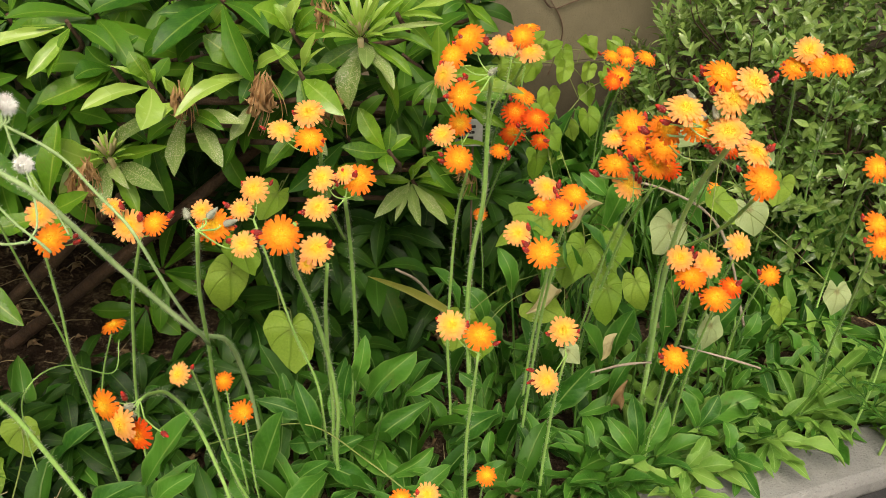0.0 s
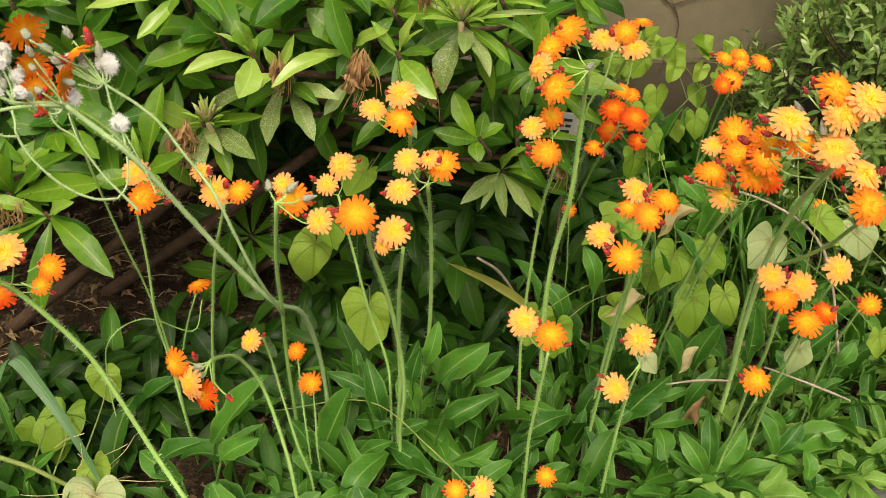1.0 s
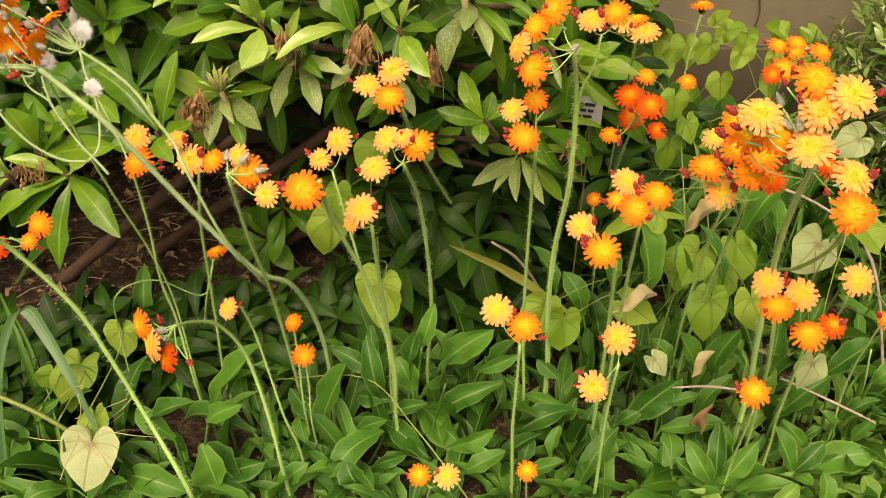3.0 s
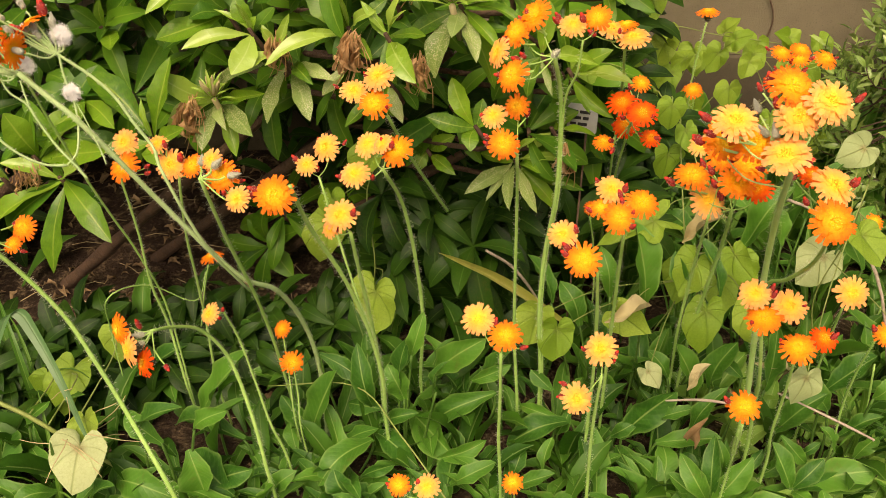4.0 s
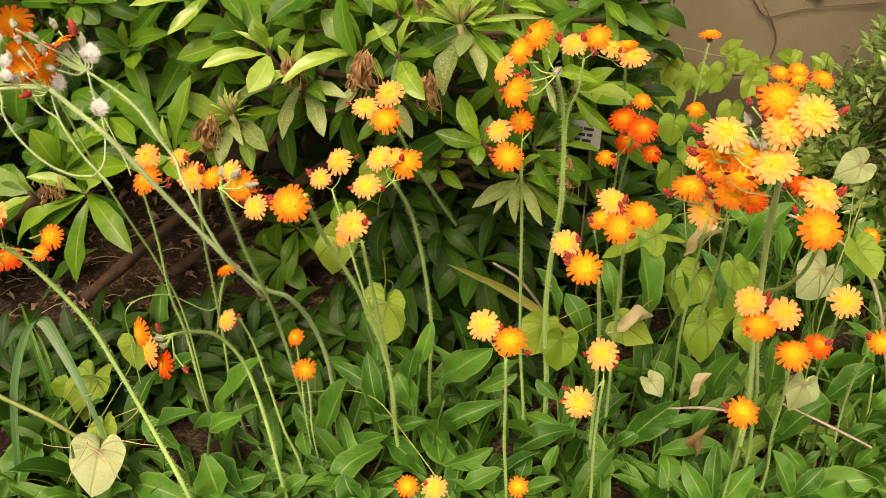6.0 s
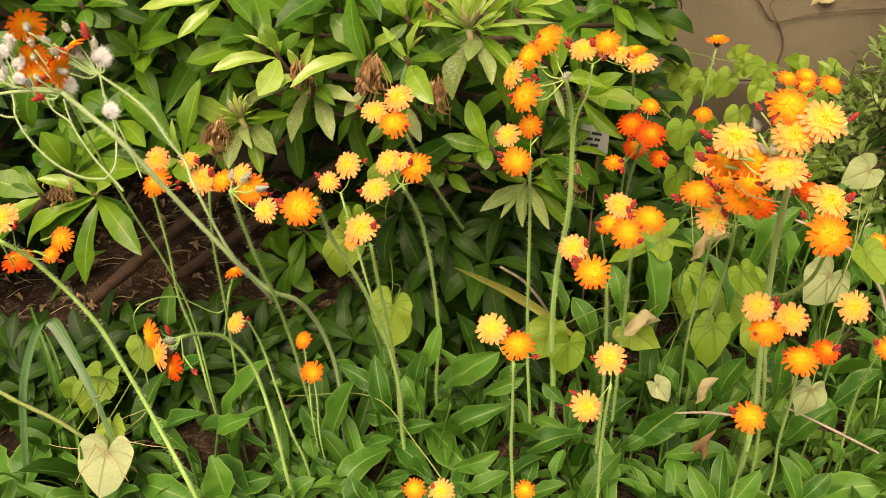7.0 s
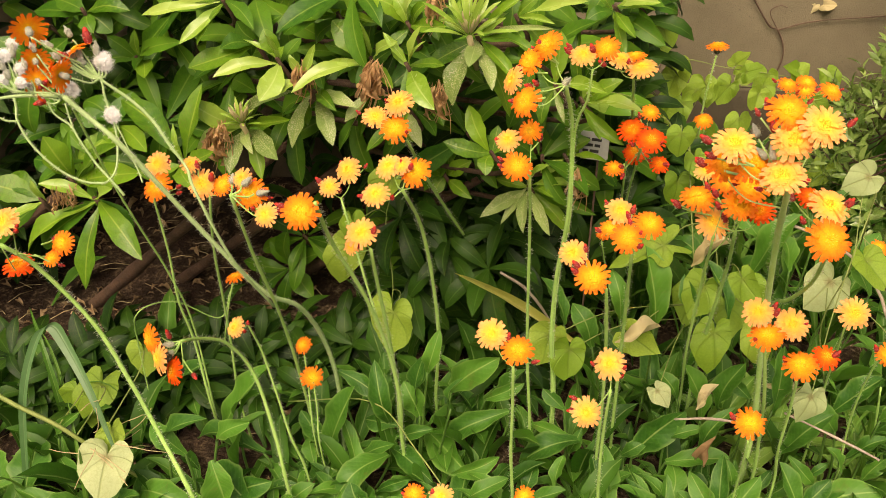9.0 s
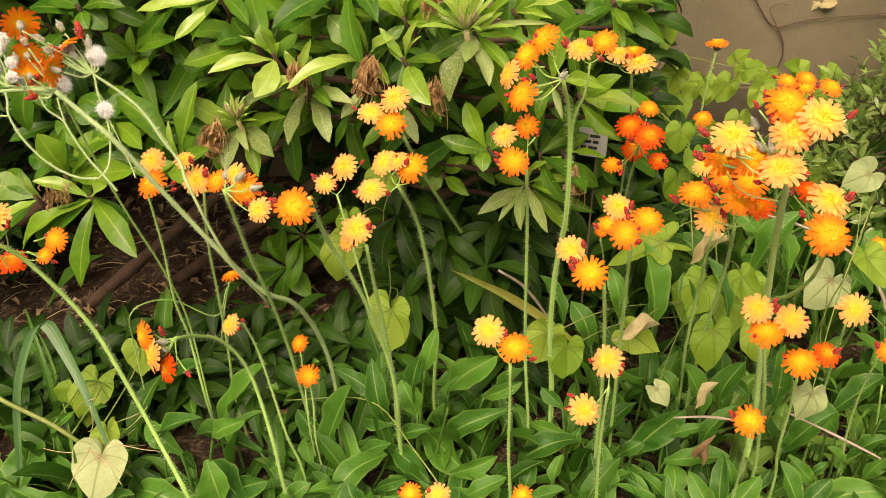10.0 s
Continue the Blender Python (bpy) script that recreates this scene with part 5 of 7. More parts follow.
def calyx_mesh(closed=False):
    b = Build()
    rings = [(-0.75, 0.05), (-0.7, 0.22), (-0.5, 0.33), (-0.25, 0.31), (0.0, 0.26)] + ([(0.25, 0.2), (0.5, 0.13), (0.7, 0.03)] if closed else [])
    line = [Vector((0, 0, z)) for z, r in rings]
    base = len(b.v)
    for p, (z, r) in zip(line, rings):
        for k in range(10):
            w = 6.283 * k / 10
            b.v.append(p + Vector((math.cos(w) * r, math.sin(w) * r, 0)))
            b.uv.append((0, 0))
    for i in range(len(rings) - 1):
        for k in range(10):
            a, c = base + i * 10 + k, base + i * 10 + (k + 1) % 10
            b.f.append((a, c, c + 10, a + 10))
            b.slot.append(0)
    rng = random.Random(8)
    for _ in range(160 if closed else 70):
        w, z = rng.random() * 6.28, rng.uniform(-0.7, 0.3 if closed else -0.1)
        o = Vector((math.cos(w), math.sin(w), 0))
        p = o * (0.28 if z < 0 else 0.2) + Vector((0, 0, z))
        t = Vector((-o.y, o.x, 0)) * 0.014
        k = len(b.v)
        b.v += [p + t, p - t, p + o * rng.uniform(0.1, 0.4 if closed else 0.22) + Vector((0, 0, rng.uniform(-0.1, 0.1)))]
        b.uv += [(0, 0)] * 3
        b.f.append((k, k + 1, k + 2))
        b.slot.append(1)
    return b.mesh("calyx", [M["calyx"], M["hair"]])


FLORETS = {}
for key in "pod":
    FLORETS[key] = []
    for i in range(5):
        v, f = florets_template(i * 7 + ord(key))
        FLORETS[key].append(mesh_of("corolla", v, f, M["petal_" + key], None, False))
DISC, CALYX = disc_mesh(), calyx_mesh()
SPENT = calyx_mesh(True)
SPENT.materials[0] = M["spent"]


def bud_mesh():
    b = Build()
    b.ball((0, 0, 0), 0.0028, 0.0042, slot=0, rings=6, sides=8, bumps=0.05)
    b.ball((0, 0, 0.0034), 0.0017, 0.0026, slot=1, rings=4, sides=7)
    b.hairs([Vector((0, 0, -0.003)), Vector((0, 0, 0)), Vector((0, 0, 0.002))], 0.0024, 6000, 0.0018, 2, random.Random(4))
    return b.mesh("bud", [M["bud_calyx"], M["bud_red"], M["hair"]])


BUD = bud_mesh()
rng = random.Random(77)
WORDS = {"p": "pale orange", "o": "bright orange", "d": "deep red-orange"}
NUMBERS = ("no", "one", "two", "three", "four", "five", "six", "seven", "eight")


def head(thing, base, at, diameter, kind, facing, tilt=0.25, cup=None):
    z = (Vector(facing).normalized() + Vector((rng.uniform(-tilt, tilt), rng.uniform(-tilt, tilt), rng.uniform(-tilt, tilt)))).normalized()
    q = z.to_track_quat("Z", "Y").to_matrix().to_4x4() @ Matrix.Rotation(rng.random() * 6.28, 4, "Z")
    m = Matrix.Translation(Vector(at) - base) @ q @ Matrix.Scale(min(diameter, 0.015 + diameter * 0.36) * 0.5, 4)
    calyx = put("flower_head", cup or CALYX, thing, m, WORDS[kind] + " flower head")
    put("corolla", rng.choice(FLORETS[kind]), calyx, None, WORDS[kind] + " toothed florets")
    put("flower_centre", DISC, calyx)
    return Vector(at) - z * diameter * 0.36


def hawkweed(stem, heads, r=0.001, buds=1, facing=(0.05, -0.62, 0.72), spent=()):
    """A hairy stalk from its tip down to the ground, and the flower heads that it carries."""
    stem = [Vector(p) for p in stem]
    low = stem[-1].copy()
    low.z = soil_at(low.x, low.y) - 0.004
    if stem[-1].z > low.z + 0.004:
        stem.append(low + Vector((0, 0.012, 0)))
    base = stem[-1].copy()
    main = max((h[4] for h in heads), key=[h[4] for h in heads].count)
    words = f"hairy green hawkweed stalk with {NUMBERS[len(heads)]} {WORDS[main]} flower head" + ("s" if len(heads) > 1 else "")
    thing = root("orange_hawkweed", base, words, "flower", "orange hawkweed stalks")
    b = Build()
    line = [p - base for p in curve_points(stem, 5)]
    b.tube(line, r * 0.85, r * 1.15, 6, wobble=0.15)
    b.hairs(line, r, 2500 if r < 0.0013 else 2900, 0.0026 if r < 0.0013 else 0.0032, 1, rng)
    top = stem[0]
    necks = []
    for x, y, z, d, kind in heads:
        end = head(thing, base, (x, y, z), d, kind, facing)
        necks.append(end)
        if (end - top).length > 0.004:
            start = top if (end - top).length < 0.045 else stem[0].lerp(stem[1], min(1, (end - top).length * 8))
            mid = start.lerp(end, 0.55) + Vector((0, 0, -0.18 * (end - start).length))
            twig = [p - base for p in curve_points([end, mid, start], 4)]
            b.tube(twig, min(r * 0.32, 0.0004), min(r * 0.42, 0.0005), 5)
            b.hairs(twig, 0.0004, 700, 0.0014, 1, rng)
    for i in range(buds + (2 if len(heads) > 1 else 0) + (3 if len(heads) > 3 else 0) + (4 if len(heads) > 5 else 0)):
        neck, d = necks[i % len(heads)], heads[i % len(heads)][3]
        c = neck + Vector((rng.choice((-1, 1)) * d * rng.uniform(0.3, 0.55), rng.uniform(-0.007, 0.002), rng.uniform(-0.1, 0.45) * d))
        axis = (c - neck.lerp(top, 0.5) + Vector((0, -0.002, 0.006))).normalized()
        q = axis.to_track_quat("Z", "Y").to_matrix().to_4x4()
        put("bud", BUD, thing, Matrix.Translation(c - base) @ q @ Matrix.Scale(rng.uniform(0.5, 0.8), 4), "dark hairy bud with a crimson tip")
        b.tube([p - base for p in curve_points([c - axis * 0.003, c.lerp(neck.lerp(top, 0.4), 0.5) - Vector((0, 0, 0.001)), neck.lerp(top, 0.4)], 3)], min(r * 0.4, 0.0005), min(r * 0.5, 0.0006), 5)
    for at in spent:
        c = Vector(at)
        axis = (c - top + Vector((rng.uniform(-0.006, 0.006), -0.004, 0.005))).normalized()
        put("spent_head", SPENT, thing, Matrix.Translation(c - base) @ axis.to_track_quat("Z", "Y").to_matrix().to_4x4() @ Matrix.Scale(0.0062, 4), "spent grey-green hairy calyx")
        twig = [p - base for p in curve_points([c - axis * 0.006, c.lerp(top, 0.5) + Vector((0, 0, -0.002)), top], 3)]
        b.tube(twig, 0.0005, 0.0006, 5)
        b.hairs(twig, 0.0005, 2500, 0.002, 1, rng)
    put("stem", b.mesh("stem", [M["stem_brightened" if r > 0.0018 else "stem"], M["hair"]]), thing)
    return thing


hawkweed([(-0.088, 0.582, 0.336), (-0.101, 0.659, 0.27), (-0.097, 0.734, 0.189), (-0.084, 0.803, 0.1)],
         [(-0.096, 0.585, 0.364, 0.0264, "p"), (-0.117, 0.589, 0.349, 0.0219, "p"), (-0.094, 0.573, 0.348, 0.0245, "o")], 0.0015, 1)
hawkweed([(-0.064, 0.516, 0.327), (-0.068, 0.56, 0.278), (-0.071, 0.593, 0.21), (-0.075, 0.618, 0.137), (-0.083, 0.633, 0.06)],
         [(-0.081, 0.531, 0.336, 0.0207, "p"), (-0.054, 0.516, 0.342, 0.0236, "o"), (-0.081, 0.509, 0.324, 0.021, "p"), (-0.063, 0.514, 0.346, 0.0145, "p")], 0.0015, 2, (-0.1, -0.6, 0.65))
hawkweed([(-0.141, 0.572, 0.284), (-0.13, 0.58, 0.221), (-0.121, 0.588, 0.168), (-0.107, 0.593, 0.114), (-0.103, 0.59, 0.06)],
         [(-0.142, 0.588, 0.302, 0.0237, "p"), (-0.148, 0.567, 0.295, 0.0179, "p")], 0.00112, 2)
hawkweed([(-0.074, 0.484, 0.295), (-0.082, 0.513, 0.242), (-0.087, 0.539, 0.184), (-0.089, 0.558, 0.12), (-0.094, 0.576, 0.06)],
         [(-0.08, 0.483, 0.307, 0.0235, "p"), (-0.087, 0.482, 0.296, 0.0131, "p")], 0.0015, 0)
hawkweed([(-0.082, 0.428, 0.352), (-0.092, 0.465, 0.305), (-0.088, 0.5, 0.247), (-0.085, 0.529, 0.185), (-0.084, 0.55, 0.12), (-0.091, 0.569, 0.06)],
         [(-0.089, 0.422, 0.348, 0.025, "o")], 0.00162, 2)
hawkweed([(-0.135, 0.421, 0.351), (-0.154, 0.465, 0.284), (-0.168, 0.508, 0.215), (-0.181, 0.546, 0.144), (-0.187, 0.574, 0.06)],
         [(-0.129, 0.432, 0.349, 0.0221, "o"), (-0.109, 0.416, 0.345, 0.0164, "p"), (-0.135, 0.434, 0.357, 0.0143, "p")], 0.00137, 4, (-0.1, -0.7, 0.55), [(-0.118, 0.43, 0.352), (-0.127, 0.428, 0.359), (-0.146, 0.44, 0.353)])
hawkweed([(-0.187, 0.469, 0.322), (-0.211, 0.497, 0.262), (-0.23, 0.525, 0.201), (-0.247, 0.55, 0.137), (-0.257, 0.565, 0.06)],
         [(-0.193, 0.471, 0.329, 0.0218, "p"), (-0.178, 0.473, 0.33, 0.0176, "o"), (-0.201, 0.471, 0.342, 0.0146, "p")], 0.00112, 2)
hawkweed([(-0.272, 0.511, 0.29), (-0.278, 0.525, 0.234), (-0.284, 0.535, 0.178), (-0.286, 0.549, 0.128), (-0.28, 0.551, 0.06)],
         [(-0.264, 0.508, 0.3, 0.0274, "o"), (-0.279, 0.53, 0.308, 0.0217, "p")], 0.00112, 2)
hawkweed([(-0.292, 0.624, 0.145), (-0.313, 0.636, 0.093), (-0.328, 0.64, 0.03)],
         [(-0.291, 0.629, 0.151, 0.0228, "o")], 0.00088, 0, (0, -0.2, 1))
hawkweed([(-0.183, 0.413, 0.239), (-0.187, 0.44, 0.223), (-0.186, 0.466, 0.202), (-0.178, 0.483, 0.164), (-0.164, 0.482, 0.107), (-0.158, 0.482, 0.06)],
         [(-0.201, 0.404, 0.242, 0.021, "o"), (-0.19, 0.397, 0.234, 0.0235, "p"), (-0.182, 0.399, 0.224, 0.0209, "d")], 0.00137, 2, (-0.5, -0.7, 0.3), [(-0.188, 0.405, 0.24), (-0.186, 0.402, 0.234)])
hawkweed([(-0.17, 0.471, 0.22), (-0.17, 0.485, 0.187), (-0.166, 0.492, 0.145), (-0.158, 0.495, 0.098), (-0.152, 0.503, 0.06)],
         [(-0.177, 0.465, 0.22, 0.0172, "p")], 0.001, 2, (-0.15, -0.75, 0.5))
hawkweed([(-0.174, 0.552, 0.142), (-0.173, 0.553, 0.105), (-0.168, 0.547, 0.06)],
         [(-0.176, 0.554, 0.147, 0.0169, "o")], 0.00075, 0)
hawkweed([(-0.157, 0.535, 0.126), (-0.157, 0.538, 0.096), (-0.156, 0.536, 0.06)],
         [(-0.159, 0.537, 0.129, 0.0206, "o")], 0.00075, 0, (0.45, -0.7, 0.35))
hawkweed([(0.027, 0.492, 0.219), (0.024, 0.509, 0.166), (0.021, 0.524, 0.114), (0.021, 0.537, 0.06)],
         [(0.008, 0.501, 0.237, 0.0236, "p"), (0.028, 0.498, 0.23, 0.0243, "o")], 0.00125, 1)
hawkweed([(0.092, 0.509, 0.206), (0.089, 0.525, 0.157), (0.088, 0.539, 0.107), (0.088, 0.554, 0.06)],
         [(0.089, 0.511, 0.226, 0.0236, "p"), (0.078, 0.504, 0.186, 0.0228, "p")], 0.00125, 3)
hawkweed([(0.038, 0.509, 0.084), (0.035, 0.529, 0.055), (0.034, 0.545, 0.02)],
         [(0.037, 0.511, 0.087, 0.0174, "o")], 0.00075, 0)
hawkweed([(-0.018, 0.44, 0.122), (-0.031, 0.475, 0.072), (-0.044, 0.508, 0.02)],
         [(-0.027, 0.443, 0.128, 0.0167, "o"), (-0.009, 0.449, 0.127, 0.0192, "p")], 0.00075, 1)
hawkweed([(0.08, 0.518, 0.279), (0.079, 0.557, 0.214), (0.078, 0.588, 0.139), (0.076, 0.611, 0.06)],
         [(0.071, 0.514, 0.288, 0.0248, "o"), (0.054, 0.529, 0.295, 0.0207, "p")], 0.00137, 2)
hawkweed([(0.09, 0.551, 0.292), (0.086, 0.596, 0.222), (0.083, 0.633, 0.144), (0.081, 0.662, 0.06)],
         [(0.077, 0.566, 0.314, 0.0214, "p"), (0.098, 0.563, 0.309, 0.023, "o"), (0.086, 0.547, 0.304, 0.0225, "o"), (0.073, 0.557, 0.304, 0.0166, "o")], 0.00137, 3)
hawkweed([(0.019, 0.537, 0.342), (0.012, 0.575, 0.286), (0.008, 0.6, 0.213), (0.006, 0.62, 0.138), (0.009, 0.634, 0.06)],
         [(0.012, 0.529, 0.351, 0.0209, "o"), (0.001, 0.543, 0.363, 0.0183, "p"), (0.013, 0.554, 0.367, 0.0177, "o")], 0.00125, 3)
hawkweed([(0.034, 0.558, 0.4), (0.034, 0.591, 0.358), (0.033, 0.608, 0.284), (0.025, 0.623, 0.22), (0.023, 0.633, 0.152), (0.026, 0.644, 0.09)],
         [(0.002, 0.543, 0.404, 0.02, "p"), (0.008, 0.562, 0.412, 0.0206, "o"), (0.018, 0.564, 0.423, 0.0227, "o"), (0.014, 0.533, 0.394, 0.0226, "o")], 0.00162, 3, (-0.4, -0.6, 0.5), [(0.035, 0.557, 0.403)])
hawkweed([(0.048, 0.571, 0.408), (0.045, 0.578, 0.385), (0.036, 0.592, 0.357), (0.0345, 0.609, 0.284), (0.0265, 0.624, 0.22), (0.0245, 0.634, 0.152), (0.0275, 0.645, 0.09)],
         [(0.041, 0.572, 0.417, 0.0191, "p"), (0.055, 0.575, 0.422, 0.0183, "o")], 0.0009, 1)
hawkweed([(0.064, 0.654, 0.381), (0.056, 0.738, 0.317), (0.046, 0.81, 0.227), (0.039, 0.868, 0.12)],
         [(0.053, 0.654, 0.395, 0.0218, "p"), (0.069, 0.655, 0.39, 0.0271, "p"), (0.062, 0.663, 0.396, 0.0177, "o")], 0.00112, 2, (0.1, -0.4, 0.85))
hawkweed([(0.105, 1.019, 0.312), (0.099, 1.031, 0.24), (0.101, 1.039, 0.165), (0.101, 1.047, 0.1)],
         [(0.105, 1.022, 0.323, 0.0342, "o")], 0.00112, 0, (0.1, -0.3, 0.95))
hawkweed([(0.07, 0.703, 0.308), (0.058, 0.763, 0.248), (0.047, 0.818, 0.18), (0.038, 0.865, 0.1)],
         [(0.063, 0.69, 0.329, 0.0264, "d"), (0.08, 0.681, 0.326, 0.0261, "d"), (0.064, 0.724, 0.298, 0.025, "d"), (0.051, 0.696, 0.292, 0.0175, "o"), (0.087, 0.703, 0.298, 0.0175, "d"), (0.071, 0.734, 0.331, 0.017, "o")], 0.00112, 1)
hawkweed([(0.193, 0.892, 0.316), (0.194, 0.959, 0.256), (0.196, 1.016, 0.175), (0.206, 1.063, 0.08)],
         [(0.18, 0.886, 0.325, 0.0214, "o"), (0.197, 0.897, 0.326, 0.0205, "o"), (0.197, 0.89, 0.32, 0.0192, "o"), (0.22, 0.899, 0.32, 0.0243, "o")], 0.001, 2, (0.1, -0.45, 0.8))
hawkweed([(0.187, 0.865, 0.298), (0.19, 0.931, 0.234), (0.197, 0.99, 0.157), (0.207, 1.047, 0.08)],
         [(0.189, 0.88, 0.304, 0.0286, "o"), (0.178, 0.856, 0.306, 0.0197, "d")], 0.001, 1)
hawkweed([(0.106, 0.999, 0.23), (0.105, 1.03, 0.177), (0.109, 1.05, 0.1)],
         [(0.103, 1.002, 0.241, 0.0234, "o")], 0.00088, 0)
hawkweed([(0.173, 0.471, 0.387), (0.177, 0.534, 0.328), (0.183, 0.59, 0.258), (0.191, 0.633, 0.173), (0.2, 0.667, 0.08)],
         [(0.184, 0.484, 0.417, 0.029, "p"), (0.166, 0.488, 0.421, 0.0235, "o"), (0.169, 0.471, 0.392, 0.0285, "p"), (0.143, 0.475, 0.405, 0.0255, "p"), (0.171, 0.48, 0.409, 0.026, "p"), (0.154, 0.487, 0.39, 0.024, "o"), (0.14, 0.5, 0.383, 0.023, "o")], 0.00213, 5, spent=[(0.152, 0.5, 0.405), (0.15, 0.495, 0.393), (0.157, 0.49, 0.396), (0.162, 0.48, 0.401)])
hawkweed([(0.153, 0.565, 0.313), (0.153, 0.626, 0.251), (0.147, 0.671, 0.165), (0.143, 0.714, 0.08)],
         [(0.126, 0.569, 0.331, 0.0243, "o"), (0.138, 0.571, 0.314, 0.0254, "p"), (0.153, 0.563, 0.333, 0.0271, "o"), (0.128, 0.591, 0.343, 0.0177, "p"), (0.14, 0.592, 0.354, 0.0232, "o"), (0.157, 0.561, 0.347, 0.0253, "o"), (0.166, 0.575, 0.325, 0.0199, "d")], 0.00137, 4)
hawkweed([(0.14, 0.562, 0.308), (0.137, 0.615, 0.238), (0.134, 0.656, 0.154), (0.135, 0.701, 0.08)],
         [(0.143, 0.578, 0.343, 0.0237, "o"), (0.161, 0.581, 0.352, 0.0252, "o")], 0.00112, 1)
hawkweed([(0.201, 0.49, 0.342), (0.202, 0.534, 0.301), (0.196, 0.579, 0.262), (0.189, 0.626, 0.226), (0.193, 0.653, 0.16), (0.199, 0.667, 0.08)],
         [(0.197, 0.496, 0.369, 0.0271, "p"), (0.199, 0.48, 0.356, 0.0285, "o"), (0.189, 0.524, 0.361, 0.0171, "d")], 0.00137, 2)
hawkweed([(0.184, 0.536, 0.247), (0.194, 0.572, 0.184), (0.2, 0.609, 0.126), (0.206, 0.64, 0.06)],
         [(0.176, 0.546, 0.267, 0.0215, "p"), (0.198, 0.549, 0.261, 0.025, "p"), (0.184, 0.538, 0.255, 0.0247, "o")], 0.00137, 2)
hawkweed([(0.238, 0.602, 0.236), (0.243, 0.642, 0.18), (0.248, 0.68, 0.122), (0.254, 0.714, 0.06)],
         [(0.242, 0.607, 0.245, 0.0267, "p")], 0.001, 0)
hawkweed([(0.21, 0.553, 0.217), (0.214, 0.582, 0.167), (0.216, 0.605, 0.111), (0.222, 0.631, 0.06)],
         [(0.21, 0.553, 0.228, 0.025, "o"), (0.226, 0.567, 0.23, 0.0196, "d")], 0.00112, 1)
hawkweed([(0.188, 0.546, 0.161), (0.19, 0.573, 0.112), (0.191, 0.598, 0.06)],
         [(0.187, 0.554, 0.171, 0.0254, "o")], 0.00088, 1)
hawkweed([(-0.315, 0.404, 0.291), (-0.308, 0.423, 0.265), (-0.284, 0.439, 0.213), (-0.268, 0.444, 0.167), (-0.252, 0.446, 0.122), (-0.218, 0.438, 0.06)],
         [(-0.281, 0.382, 0.324, 0.0251, "p"), (-0.295, 0.437, 0.28, 0.0187, "o"), (-0.298, 0.428, 0.272, 0.0142, "o"), (-0.326, 0.423, 0.264, 0.0238, "d")], 0.00175, 3, (0.05, -0.55, 0.75))
hawkweed([(0.298, 0.696, 0.356), (0.339, 0.787, 0.286), (0.374, 0.874, 0.201), (0.4, 0.944, 0.08)],
         [(0.297, 0.699, 0.366, 0.0263, "o"), (0.306, 0.7, 0.381, 0.0305, "p"), (0.316, 0.693, 0.371, 0.0273, "o")], 0.00125, 2)
hawkweed([(0.332, 0.693, 0.359), (0.371, 0.781, 0.282), (0.406, 0.86, 0.187), (0.441, 0.929, 0.08)],
         [(0.334, 0.695, 0.37, 0.0224, "o")], 0.001, 2)
hawkweed([(0.264, 0.602, 0.215), (0.265, 0.63, 0.163), (0.269, 0.655, 0.11), (0.275, 0.672, 0.05)],
         [(0.27, 0.602, 0.22, 0.018, "o")], 0.00088, 1)
hawkweed([(0.277, 0.784, 0.208), (0.302, 0.841, 0.161), (0.328, 0.89, 0.1)],
         [(0.278, 0.787, 0.216, 0.017, "o")], 0.00075, 0)
hawkweed([(0.308, 0.54, 0.328), (0.356, 0.651, 0.28), (0.401, 0.746, 0.195), (0.441, 0.836, 0.1)],
         [(0.304, 0.547, 0.338, 0.0205, "o")], 0.00112, 1)
hawkweed([(0.292, 0.506, 0.291), (0.322, 0.568, 0.214), (0.348, 0.626, 0.13), (0.379, 0.682, 0.05)],
         [(0.296, 0.514, 0.311, 0.0198, "o"), (0.298, 0.507, 0.299, 0.0198, "o")], 0.00112, 2)
hawkweed([(0.039, 0.755, 0.192), (0.042, 0.778, 0.151), (0.045, 0.794, 0.1)],
         [(0.039, 0.759, 0.199, 0.0147, "o")], 0.00075, 0)

# ---------------------------------------------------------------- hawkweed going to seed
rng = random.Random(31)


def down_mesh(count, radius):
    """A round seed head of white down."""
    b = Build()
    r = random.Random(count)
    b.ball((0, 0, 0), radius * 0.55, radius * 0.55, bumps=0.12)
    for _ in range(count):
        o = Vector((r.gauss(0, 1), r.gauss(0, 1), r.gauss(0, 1))).normalized()
        s = o.orthogonal().normalized() * 0.00022
        k = len(b.v)
        tip = o * radius * r.uniform(0.75, 1.05) + Vector((r.gauss(0, 1), r.gauss(0, 1), r.gauss(0, 1))) * radius * 0.12
        b.v += [o * 0.001 + s, o * 0.001 - s, tip]
        b.uv += [(0, 0)] * 3
        b.f.append((k, k + 1, k + 2))
        b.slot.append(0)
    return b.mesh("seed_head", M["pappus"])


SLIM_CALYX = CALYX.copy()
SLIM_CALYX.transform(Matrix.Diagonal((0.6, 0.6, 0.8, 1.0)))
SLIM_CALYX.materials[0] = M["spent"]
DOWN_BALL, DOWN_SMALL = down_mesh(2600, 0.0085), down_mesh(1700, 0.006)
seed_stem = [(-0.2569, 0.4288, 0.3952), (-0.2438, 0.435, 0.3793), (-0.2267, 0.4415, 0.359)] + [(-0.196, 0.474, 0.285), (-0.172, 0.5, 0.231), (-0.161, 0.529, 0.204), (-0.163, 0.568, 0.147), (-0.162, 0.587, 0.084), (-0.155, 0.58, 0.002)]
base = Vector(seed_stem[-1])
plant = root("seeding_hawkweed", base, "tall bent hawkweed stalk with fading flowers and white seed heads", "flower")
b = Build()


